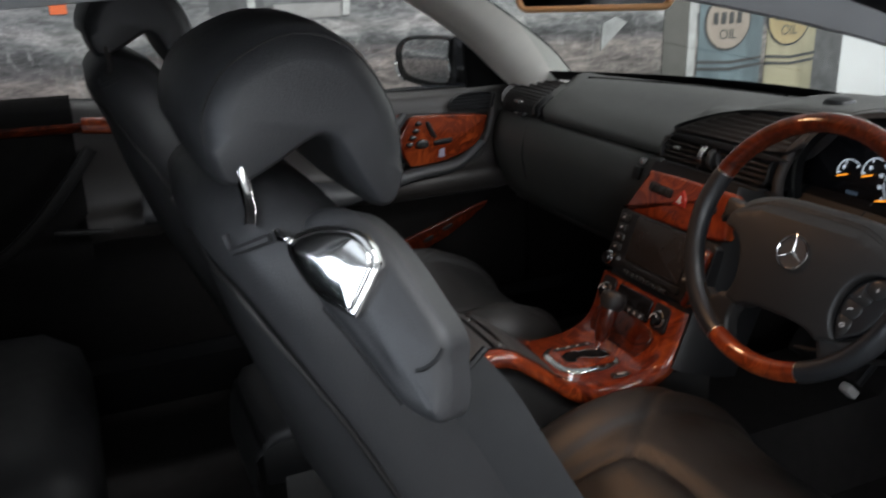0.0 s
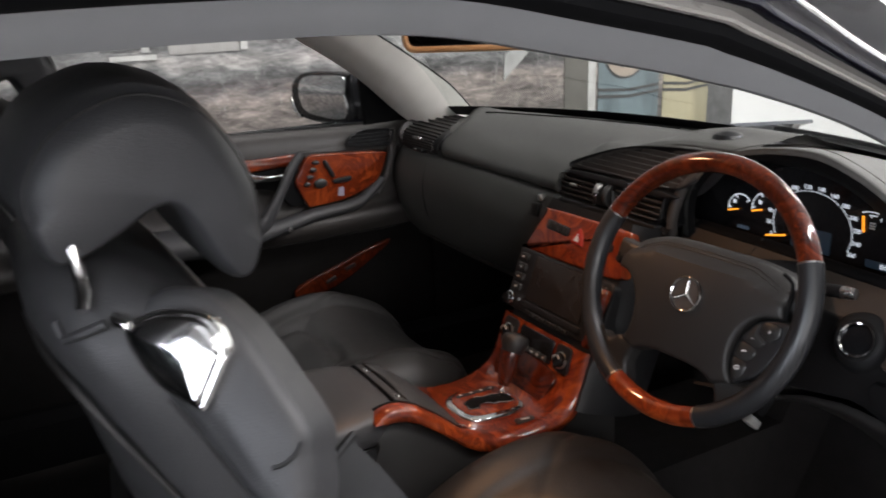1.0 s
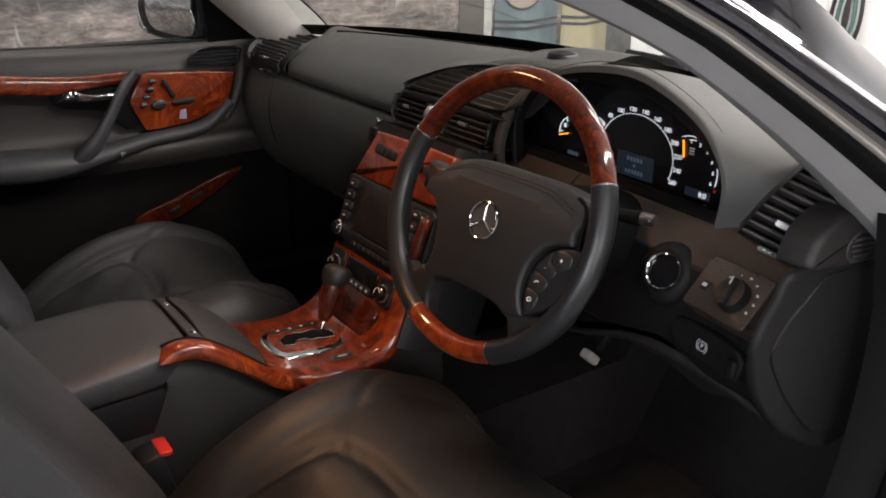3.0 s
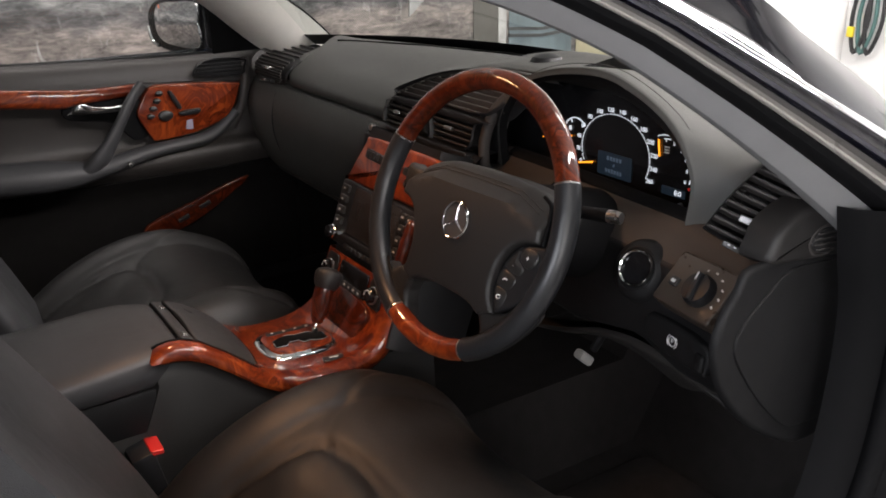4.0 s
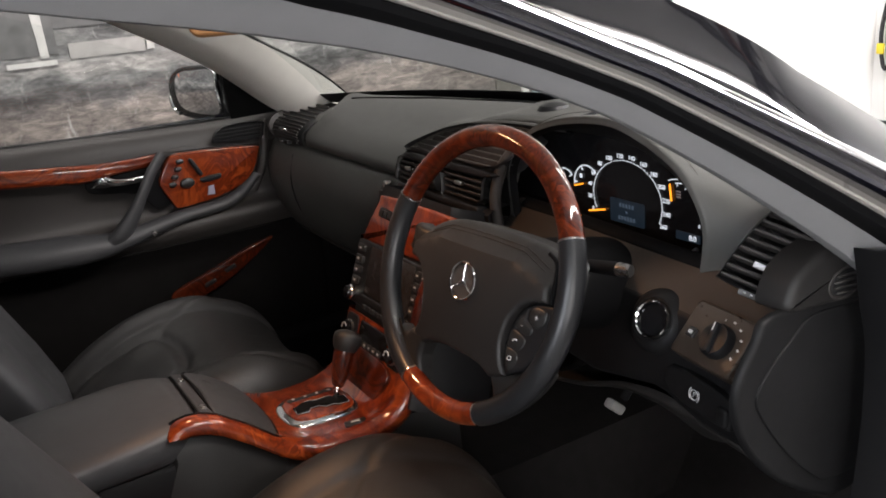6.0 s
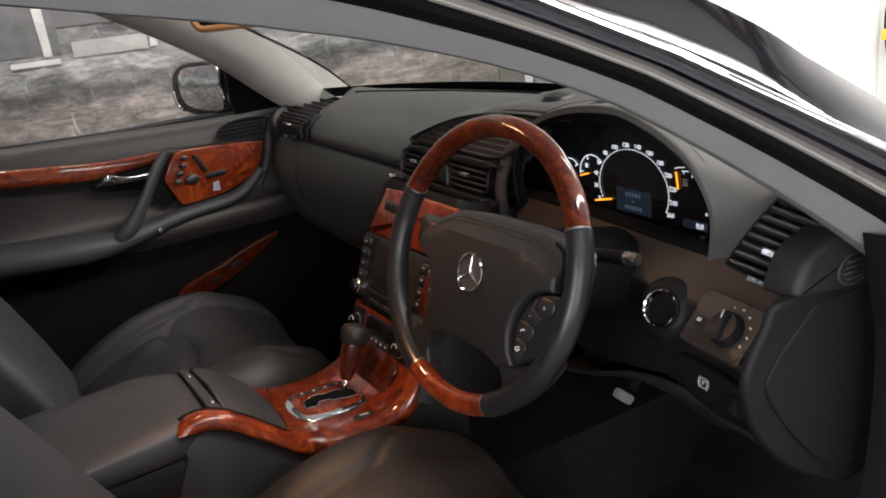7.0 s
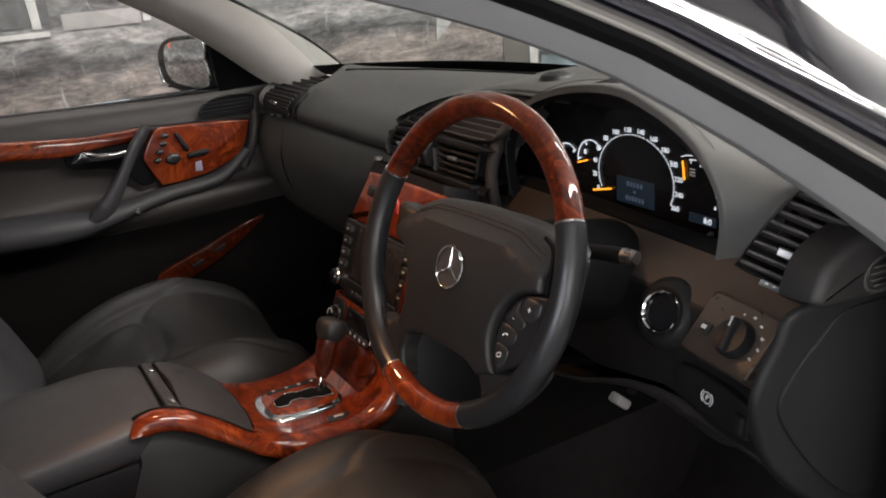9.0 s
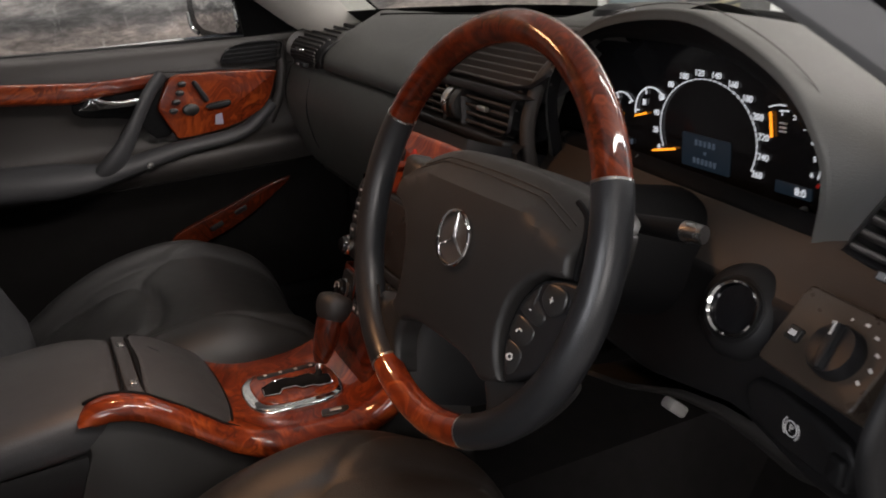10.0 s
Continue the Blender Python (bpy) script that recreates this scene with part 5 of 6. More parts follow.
lettering("+", 0.010, BM @ pose(0.1185, -0.0150, 0.0016), GREY_BAR, pod, "button_mark", 0.0002)
lettering("-", 0.010, BM @ pose(0.1000, -0.0270, 0.0016), GREY_BAR, pod, "button_mark", 0.0002)
for k, (bx, by) in enumerate(((0.0945, -0.0465), (0.0915, -0.0660))):
    part("button_mark", tube([(0.0032 * math.cos(q), 0.0022 * math.sin(q), 0) for q in np.linspace(0.2, 2.9 if k == 0 else 6.0, 10)], 0.0008, BM @ pose(bx, by, 0.0017, 0, 0, 20), 5), GREY_BAR, pod)
EM = SW @ Matrix.Translation((HX + 0.002, -0.004, 0.0205))
part("emblem_ring", tube(ring(0.0215, 48), 0.0015, EM, 8, True), CHROME, wheel, "chrome ring emblem")
star = []
for k in range(3):
    a = radians(120 * k)
    star += [(0.0212 * math.sin(a), 0.0212 * math.cos(a)), (0.0028 * math.sin(a + radians(60)), 0.0028 * math.cos(a + radians(60)))]
part("emblem_star", slab(star, 0.002, EM, 0.0012, dome=0.001), CHROME, wheel, "chrome three-armed emblem")
part("emblem_base", lathe([(0.0, -0.0015), (0.020, -0.0015), (0.021, -0.004)], EM, 32), DASH_LOW, wheel)
part("hub_shell", tube([(0.012, -0.018, -0.018), (0.011, -0.010, -0.05), (0.01, 0, -0.11)], [0.050, 0.052, 0.048], SW, 28), DULL_BLACK, wheel)

# ---- centre stack ----
SM = frame3((0.02, 0.11, 0.91), (1, 0, 0), (0, 0.35, 1))
stack = thing("centre_stack", "burr wood centre stack with radio and climate controls", "control panel")
bm = bmesh.new()
rows = []
for v in np.linspace(0.035, -0.28, 20):
    wl, wr = lerp(-v, [-0.035, 0.06, 0.17, 0.28], [-0.105, -0.134, -0.126, -0.124]), lerp(-v, [-0.035, 0.06, 0.17, 0.28], [0.130, 0.136, 0.128, 0.126])
    rows.append([SM @ V(p) for p in ((wl + 0.02, v, -0.16), (wl, v, -0.10), (wl + 0.002, v, -0.02), (wl + 0.012, v, -0.007), (wr - 0.012, v, -0.007), (wr - 0.002, v, -0.02), (wr, v, -0.10), (wr - 0.02, v, -0.16))])
grid(bm, rows)
part("stack_body", bm, PLASTIC, stack)
part("wood_fascia", slab(spline([(-0.094, 0.008), (-0.080, 0.018), (0.02, 0.021), (0.11, 0.022), (0.128, 0.014), (0.129, -0.03), (0.124, -0.056), (0.02, -0.062), (-0.118, -0.065), (-0.124, -0.058)], 4, True), 0.02, SM, 0.006, seg=4), WOOD, stack, "glossy burr wood fascia")
part("switch_row", slab(rrect(0.062, 0.016, 0.004), 0.006, SM @ pose(-0.045, -0.010, 0.003, 0, 0, -2), 0.002), PLASTIC, stack)
for k in range(4):
    part("fascia_button", slab(rrect(0.012, 0.012, 0.002), 0.004, SM @ pose(-0.0675 + 0.015 * k, -0.010, 0.005, 0, 0, -2), 0.001), BUTTON, stack)
part("hazard_button", slab([(-0.016, -0.012), (0.016, -0.012), (0.012, 0.004), (0.0, 0.016), (-0.004, 0.012)], 0.006, SM @ Matrix.Translation((0.012, -0.014, 0.004)), 0.002), RED_DARK, stack, "red hazard warning button")
part("hazard_mark", slab([(-0.006, -0.006), (0.006, -0.006), (0.0, 0.007)], 0.001, SM @ Matrix.Translation((0.012, -0.015, 0.0052)), 0.0003), GREY_BAR, stack)
for k in range(3):
    part("fascia_button", slab(rrect(0.014, 0.012, 0.002), 0.004, SM @ pose(0.055 + 0.018 * k, -0.012, 0.004, 0, 0, -2), 0.001), BUTTON, stack)
radio = thing("car_radio", "black navigation radio with a dark screen and push buttons", "radio")
part("radio_body", slab(rrect(0.258, 0.110, 0.010, cx=0.000, cy=-0.118), 0.03, SM @ Matrix.Translation((0, 0, 0.003)), 0.004), PLASTIC, radio)
part("screen", slab(rrect(0.150, 0.080, 0.003, cx=0.0, cy=-0.108), 0.004, SM @ Matrix.Translation((0, 0, 0.005)), 0.001), SCREEN, radio, "dark navigation screen")
part("screen_bezel", slab(rrect(0.162, 0.012, 0.003, cx=0.0, cy=-0.157), 0.006, SM @ Matrix.Translation((0, 0, 0.007)), 0.002), PLASTIC, radio)
for k in range(4):
    for cx in (-0.106, 0.088, 0.107):
        part("radio_button", slab(rrect(0.024 if cx < 0 else 0.017, 0.013, 0.003), 0.006, SM @ Matrix.Translation((cx, -0.078 - 0.0185 * k, 0.008)), 0.0015, dome=0.0006), BUTTON, radio)
        part("button_mark", box(0.006, 0.0028, 0.0005, SM @ pose(cx, -0.078 - 0.0185 * k, 0.0090), 0), GREY_BAR, radio)
for k in range(8):
    part("radio_button", slab(rrect(0.0125, 0.007, 0.002), 0.005, SM @ Matrix.Translation((-0.058 + 0.0155 * k, -0.168, 0.009)), 0.001), BUTTON, radio)
for cx in (-0.115, 0.116):
    part("radio_knob", lathe([(0.0115, 0.0), (0.0115, 0.010), (0.0095, 0.013), (0.0, 0.0135)], SM @ Matrix.Translation((cx, -0.158, 0.004)), 28), PLASTIC_GLOSS, radio)
    part("knob_ring", lathe([(0.0115, 0.0), (0.0135, 0.001), (0.0135, 0.006), (0.0118, 0.008)], SM @ Matrix.Translation((cx, -0.158, 0.003)), 28), CHROME, radio)
part("phone_handset", tube(spline([(0.124, -0.075, 0.012), (0.127, -0.11, 0.018), (0.120, -0.15, 0.014), (0.108, -0.172, 0.008)], 5), [0.006] + [0.009] * 14 + [0.006], SM, 10), WOOD_DARK, stack, "lacquered wood strip")
for cx in (-0.094, 0.060):
    part("climate_plate", slab(rrect(0.040, 0.046, 0.008), 0.006, SM @ Matrix.Translation((cx, -0.212, 0.005)), 0.002), PLASTIC, stack)
    part("climate_knob", lathe([(0.0125, 0.0), (0.012, 0.010), (0.010, 0.012), (0.0, 0.0125)], SM @ Matrix.Translation((cx, -0.214, 0.005)), 24), PLASTIC_GLOSS, stack)
    part("knob_ring", lathe([(0.0128, 0.0), (0.0145, 0.001), (0.0145, 0.003), (0.013, 0.004)], SM @ Matrix.Translation((cx, -0.214, 0.005)), 24), SATIN, stack)
    part("button_mark", tube([(0.008 * math.cos(a), 0.008 * math.sin(a), 0) for a in np.linspace(0.4, 3.4, 12)], 0.0008, SM @ Matrix.Translation((cx, -0.214, 0.0180)), 5), GREY_BAR, stack)
part("climate_display", slab(rrect(0.096, 0.042, 0.005), 0.006, SM @ Matrix.Translation((-0.016, -0.212, 0.005)), 0.002), PLASTIC_GLOSS, stack)
for k in range(5):
    part("climate_button", slab(rrect(0.014, 0.010, 0.002), 0.004, SM @ Matrix.Translation((-0.048 + 0.016 * k, -0.226, 0.007)), 0.001), BUTTON, stack)
    part("button_mark", box(0.005, 0.003, 0.0005, SM @ pose(-0.048 + 0.016 * k, -0.226, 0.0074), 0), GREY_BAR, stack)

# ---- centre console ----
cons = thing("centre_console", "centre console with burr wood surround and padded armrest", "console")
ZY = ([-0.330, -0.318, -0.306, -0.290, -0.270, -0.249, -0.213, -0.175, -0.150, -0.120, -0.09, -0.05, -0.02, 0.005, 0.023, 0.033, 0.040, 0.0495], [0.716, 0.7215, 0.726, 0.729, 0.727, 0.718, 0.692, 0.659, 0.643, 0.632, 0.628, 0.628, 0.633, 0.645, 0.664, 0.690, 0.715, 0.742])
bm = bmesh.new()
rows = []
for y in np.linspace(-0.62, 0.12, 30):
    zt = (lerp(y, *ZY) if -0.32 < y < 0.01 else 0.66 if y < 0 else 0.648) - 0.030
    wr = lerp(y, [-0.62, -0.34, -0.2, -0.12, 0.0, 0.12], [0.112, 0.112, 0.112, 0.114, 0.118, 0.118])
    rows.append([(-wr - 0.01, y, 0.30), (-wr - 0.004, y, 0.50), (-wr, y, zt - 0.02), (-wr + 0.012, y, zt), (wr - 0.012, y, zt), (wr, y, zt - 0.02), (wr + 0.004, y, 0.50), (wr + 0.01, y, 0.30)])
grid(bm, rows, cap=True)
part("console_base", bm, DASH_BLACK, cons, "black console side panels")
# wood sheet round the selector, sweeping up into the stack with a rounded lip along both sides
SWEEP = spline([(-0.172, 0.655), (-0.150, 0.6425), (-0.120, 0.6320), (-0.085, 0.6280), (-0.050, 0.6282), (-0.020, 0.6335), (0.005, 0.6450), (0.022, 0.6640), (0.033, 0.6900), (0.0405, 0.7150), (0.0475, 0.7360)], 4)
bm = bmesh.new()
rows = []
for i, (y, z) in enumerate(SWEEP):
    a, b = SWEEP[max(i - 1, 0)], SWEEP[min(i + 1, len(SWEEP) - 1)]
    d = np.array([b[0] - a[0], b[1] - a[1]])
    d /= np.linalg.norm(d)
    n = V((0, -d[1], d[0]))
    t = i / (len(SWEEP) - 1)
    wr, wl = lerp(t, [0, 0.2, 0.4, 0.6, 0.8, 1], [0.116, 0.124, 0.128, 0.130, 0.132, 0.131]), lerp(t, [0, 0.2, 0.4, 0.6, 0.8, 1], [-0.096, -0.104, -0.110, -0.114, -0.115, -0.112])
    o = V((0, y, z))
    fade = lerp(t, [0, 0.3], [0.25, 1.0])
    rows.append([o + V((x, 0, 0)) + n * (h * fade if h < -0.003 else h) for x, h in ((wl + 0.006, -0.030), (wl, -0.022), (wl, -0.012), (wl + 0.004, -0.004), (wl + 0.014, 0.0005), (-0.03, 0.0), (0.02, 0.0), (0.06, 0.0), (wr - 0.034, 0.0), (wr - 0.022, 0.0025), (wr - 0.012, 0.0015), (wr - 0.004, -0.0035), (wr, -0.011), (wr + 0.0005, -0.020), (wr - 0.004, -0.028), (wr - 0.010, -0.031))])
grid(bm, rows)
part("wood_surround", thicken(bm, 0.003), WOOD, cons, "glossy burr wood selector surround sweeping up to the stack", angle=60)
# wood rail beside the armrest, a flat-sided lip that runs down into the surround
bm = bmesh.new()
rows = []
for y in list(np.linspace(-0.3205, -0.30, 6)) + list(np.linspace(-0.29, -0.085, 26)):
    z = lerp(y, *ZY)
    grow = math.sqrt(max(0.02, min(1.0, (y + 0.3215) / 0.018)))
    xo = lerp(y, [-0.32, -0.25, -0.17, -0.12, -0.085], [0.113, 0.118, 0.121, 0.120, 0.110])
    tall = lerp(y, [-0.32, -0.30, -0.275, -0.25, -0.22, -0.13, -0.085], [0.018, 0.021, 0.023, 0.025, 0.026, 0.025, 0.010])
    zc, h = z - tall / 2, tall / 2 * grow
    rows.append([(xo - 0.028, y, zc + h - 0.004), (xo - 0.020, y, zc + h), (xo - 0.011, y, zc + h), (xo - 0.004, y, zc + 0.75 * h), (xo + 0.001, y, zc + 0.2 * h), (xo + 0.003, y, zc - 0.6 * h), (xo, y, zc - h), (xo - 0.020, y, zc - h)])
grid(bm, rows, close_u=True, cap=True)
part("wood_rail", bm, WOOD, cons, "glossy burr wood rail", angle=50)
part("rail_gap", tube([(lerp(y, [-0.32, -0.25, -0.17], [0.088, 0.094, 0.098]), y, lerp(y, *ZY) - 0.0012) for y in np.linspace(-0.312, -0.160, 20)], 0.0022, n=8), DULL_BLACK, cons)
lidm = frame3((-0.002, -0.208, 0.6840), (1, 0, 0), (0, 0.088, -0.064))
LID = spline([(-0.078, -0.050), (0.0, -0.050), (0.080, -0.050), (0.094, -0.03), (0.101, 0.030), (0.094, 0.050), (0.04, 0.058), (-0.05, 0.054), (-0.092, 0.046), (-0.094, 0.020)], 4, True)


def lid_height(x, y):
    return 0.0035 - 0.0016 * ((x + 0.004) / 0.05) ** 2 - 1.6 * max(0.0, y) ** 2 - 0.004 * max(0.0, (-y - 0.02) / 0.03)


part("console_lid", sculpt(LID, 0.015, lid_height, lidm @ Matrix.Translation((0, 0, 0.006)), 0.004, 0.012), LEATHER_GREY, cons, "dark grey sliding console lid", angle=60)
part("lid_gap", tube([(x * 1.012, y * 1.025, 0.0032 + lid_height(x, y)) for x, y in LID], 0.0020, lidm, 6, True), DULL_BLACK, cons)
part("lid_mark", box(0.014, 0.0016, 0.0006, lidm @ pose(-0.030, -0.030, 0.0105, 0, 0, 78), 0), PLASTIC, cons)
arm = thing("armrest", "dark grey leather armrest on the centre console", "armrest")
bm = bmesh.new()
rows = []
for y, k, t in ((-0.66, 0.10, 0.60), (-0.655, 0.10, 0.655), (-0.63, 0.115, 0.69), (-0.55, 0.116, 0.712), (-0.42, 0.116, 0.720), (-0.35, 0.113, 0.726), (-0.318, 0.108, 0.727), (-0.292, 0.098, 0.7255), (-0.276, 0.092, 0.7215), (-0.2715, 0.090, 0.716), (-0.271, 0.088, 0.69)):
    sec, low = [], min(0.662, t - 0.02)
    for a in np.linspace(0, 2 * math.pi, 28, endpoint=False):
        c, s = math.cos(a), math.sin(a)
        sec.append((0.002 + k * math.copysign(abs(c) ** 0.45, c), y, (t + low) / 2 + (t - low) / 2 * math.copysign(abs(s) ** 0.55, s)))
    rows.append(sec)
grid(bm, rows, close_u=True, cap=True)
part("armrest_pad", bm, LEATHER_GREY, arm, "dark grey leather pad", angle=70)
part("armrest_base", box(0.222, 0.37, 0.075, pose(0.0, -0.465, 0.636), 0.012), CAP_BLACK, arm, "black lower half of the armrest")
bm2 = frame3((0.006, -0.2605, 0.7165), (1, 0.02, 0), (0, 1, -0.30))
part("button_strip", slab(rrect(0.164, 0.0185, 0.004), 0.02, bm2 @ Matrix.Translation((0, 0, 0.002)), 0.003), LEATHER_GREY, arm)
for gy, gz in ((-0.2702, 0.7205), (-0.2508, 0.7165)):
    part("strip_gap", tube(spline([(-0.080, gy, gz - 0.007), (-0.064, gy, gz - 0.0008), (0.0, gy, gz + 0.0006), (0.072, gy, gz - 0.0008), (0.088, gy, gz - 0.007)], 5), 0.0015, n=6), DULL_BLACK, arm)
for cx in (-0.050, 0.058):
    part("release_button", slab(rrect(0.011, 0.008, 0.002), 0.004, bm2 @ Matrix.Translation((cx, 0, 0.0048)), 0.001), SATIN, arm, "bright release button")
# selector gate
GM = frame3((0.014, -0.078, 0.6320), (1, 0.0, 0.0), (0, 1, -0.045))
gate_o = spline([(-0.030, -0.056), (0.020, -0.060), (0.048, -0.048), (0.055, -0.010), (0.050, 0.046), (0.020, 0.062), (-0.030, 0.058), (-0.050, 0.040), (-0.054, -0.020)], 5, True)
gate_i = [(0.84 * x - 0.004, 0.86 * y + 0.004) for x, y in gate_o]
part("gate_frame", slab(gate_o, 0.01, GM @ Matrix.Translation((0, 0, 0.005)), 0.004, seg=4), CHROME, cons, "chrome selector gate frame")
part("gate_plate", slab(gate_i, 0.008, GM @ Matrix.Translation((0, 0, 0.0075)), 0.002), WOOD, cons, "burr wood gate plate")
slot = [(-0.004, -0.032), (0.012, -0.034), (0.014, -0.018), (0.006, -0.012), (0.006, 0.002), (0.013, 0.008), (0.012, 0.020), (0.016, 0.026), (0.016, 0.042), (-0.002, 0.044), (-0.006, 0.030), (-0.012, 0.024), (-0.010, 0.004), (-0.014, -0.004), (-0.012, -0.018)]
slot = [(1.35 * x, 1.12 * y) for x, y in slot]
part("gate_slot", slab(slot, 0.004, GM @ Matrix.Translation((0.004, 0, 0.0085)), 0.0005), DULL_BLACK, cons)
part("slot_rim", tube([(x + 0.004, y, 0.0088) for x, y in slot], 0.0010, GM, 6, True), CHROME, cons)
part("gear_scale", slab(rrect(0.010, 0.078, 0.003), 0.004, GM @ pose(-0.033, 0.004, 0.0087, 0, 0, 3), 0.001), PLASTIC, cons)
for k in range(4):
    part("gear_mark", box(0.004, 0.004, 0.0006, GM @ pose(-0.033, -0.024 + 0.020 * k, 0.0090), 0), GREY_BAR, cons)
part("mode_button", slab(rrect(0.016, 0.034, 0.004), 0.006, pose(0.092, -0.046, 0.6315, 0, 0, -10), 0.002), BUTTON, cons, "small black mode button")
part("button_mark", box(0.004, 0.014, 0.0006, pose(0.092, -0.046, 0.6321, 0, 0, -10), 0), GREY_BAR, cons)
tray = frame3((0.004, 0.014, 0.659), (1, 0, 0), (0, 0.62, 1))
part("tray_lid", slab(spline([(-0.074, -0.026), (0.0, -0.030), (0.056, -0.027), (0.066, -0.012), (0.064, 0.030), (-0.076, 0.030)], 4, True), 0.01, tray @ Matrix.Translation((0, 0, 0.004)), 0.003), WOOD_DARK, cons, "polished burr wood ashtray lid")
sel = thing("gear_selector", "dark wood and leather gear selector on a chrome rod", "gear lever")
part("rod", tube([(0.0, -0.050, 0.618), (0.0, -0.044, 0.642), (0.0, -0.040, 0.655)], [0.0065, 0.0052, 0.0065], n=14), CHROME, sel)
ks = [(0.0, -0.041, 0.650), (0.0, -0.037, 0.660), (-0.001, -0.030, 0.680), (-0.002, -0.023, 0.700), (-0.002, -0.020, 0.706)]
part("grip", tube(ks, [0.009, 0.0125, 0.0155, 0.0165, 0.016], n=20), WOOD_DARK, sel, "lacquered dark wood grip")
part("cap", tube(spline([(-0.002, -0.021, 0.704), (-0.003, -0.017, 0.712), (-0.004, -0.012, 0.722), (-0.005, -0.008, 0.730), (-0.006, -0.006, 0.7335)], 3), [0.017, 0.0185, 0.020, 0.0212, 0.0222, 0.0228, 0.023, 0.0225, 0.0215, 0.019, 0.015, 0.010, 0.003], n=20), LEATHER, sel, "black leather knob cap")

sel.matrix_basis = pose(0.010, 0.006, 0.006)

# ---- seats ----
TILT = radians(29)
BU = V((0, -math.sin(TILT), math.cos(TILT)))
BN = V((0, math.cos(TILT), math.sin(TILT)))


def seat(name, label, drop=0.0):
    """Front seat with its middle at x = 0; the hip at y = -0.385."""
    s = thing(name, label, "car seat", "front seats")
    base = V((0, -0.385, 0.55))
    # backrest shell
    bm = bmesh.new()
    rows = []
    for h, w, d, sh in ((-0.06, 0.20, 0.05, 0.0), (-0.03, 0.235, 0.075, 0.0), (0.05, 0.25, 0.085, 0.0), (0.15, 0.248, 0.082, 0.0), (0.28, 0.243, 0.077, 0.0), (0.40, 0.238, 0.072, 0.0),
                        (0.50, 0.234, 0.068, 0.0), (0.57, 0.223, 0.064, 0.0), (0.612, 0.208, 0.058, -0.004), (0.640, 0.184, 0.048, -0.008), (0.662, 0.150, 0.032, -0.012), (0.672, 0.08, 0.014, -0.014)):
        sec = []
        for a in np.linspace(0, 2 * math.pi, 44, endpoint=False):
            c, q = math.cos(a), math.sin(a)
            x = w * math.copysign(abs(c) ** 0.52, c) * (0.89 + 0.11 * q)
            n = d * math.copysign(abs(q) ** 0.62, q)
            if q < 0:
                n *= lerp(h, [0.0, 0.45, 0.53, 0.60], [1.45, 1.38, 1.12, 0.95])
            if q > 0:
                n *= lerp(h, [0.0, 0.15, 0.45, 0.6], [0.5, 0.66, 0.75, 1.0])
                if h < 0.55:
                    n -= 0.014 * max(0.0, 1 - abs(x) / (0.6 * w))
            sec.append(base + BU * h + BN * (n + sh) + V((x, 0, 0)))
        rows.append(sec)
    grid(bm, rows, close_u=True, cap=True)
    part("backrest", bm, LEATHER_GREY, s, "charcoal leather backrest", angle=75)
    # stitched edges of the outer sides
    for sx in (-1, 1):
        part("side_seam", tube(spline([(sx * x, y, z) for x, y, z in ((0.055, -0.741, 1.084), (0.112, -0.736, 1.072), (0.149, -0.726, 1.060), (0.167, -0.712, 1.037), (0.181, -0.693, 1.007), (0.193, -0.668, 0.966), (0.197, -0.648, 0.93), (0.199, -0.627, 0.888), (0.201, -0.585, 0.80))], 4), 0.0030, n=8), LEATHER, s)
    # cushion: one leather skin with a sunken middle panel and grooves where it is stitched
    prof = [(-0.40, 0.20, 0.48, 0.40), (-0.38, 0.235, 0.515, 0.36), (-0.34, 0.248, 0.545, 0.35), (-0.28, 0.262, 0.585, 0.34), (-0.20, 0.268, 0.622, 0.33), (-0.12, 0.268, 0.640, 0.33), (-0.05, 0.262, 0.640, 0.33), (0.01, 0.246, 0.618, 0.34), (0.055, 0.226, 0.592, 0.37), (0.083, 0.195, 0.556, 0.41), (0.096, 0.15, 0.51, 0.45)]
    front = np.array(spline([(0.132, -0.375), (0.127, -0.27), (0.118, -0.227), (0.111, -0.190), (0.096, -0.158), (0.05, -0.142), (0.0, -0.136)], 8))
    side = np.array(spline([(0.096, -0.158), (0.122, -0.135), (0.158, -0.092), (0.185, -0.05), (0.200, 0.0), (0.200, 0.05)], 8))
    bm = bmesh.new()
    rows = []
    for y, w, top, bot in spline(prof, 9):
        sec = []
        for a in np.concatenate([np.linspace(0, math.pi, 110, endpoint=False), np.linspace(math.pi, 2 * math.pi, 24, endpoint=False)]):
            c, q = math.cos(a), math.sin(a)
            x = w * math.copysign(abs(c) ** 0.5, c)
            z = (top + bot) / 2 + (top - bot) / 2 * math.copysign(abs(q) ** (0.40 if q > 0 else 0.5), q)
            if q > 0:
                r = abs(x) / w
                z += 0.024 * max(0.0, 1 - ((r - 0.80) / 0.24) ** 2) - 0.016 * max(0.0, 1 - (r / 0.6) ** 2)
                if r < 0.9:
                    p = np.array([abs(x), y])
                    d1 = np.sqrt(((front - p) ** 2).sum(1)).min()
                    d2 = np.sqrt(((side - p) ** 2).sum(1)).min()
                    z -= 0.0110 * math.exp(-(d1 / 0.0085) ** 2) + 0.0050 * math.exp(-(d2 / 0.0055) ** 2)
                    inside = min(1.0, max(0.0, (0.118 - abs(x)) / 0.03)) * min(1.0, max(0.0, (-0.142 - y) / 0.03))
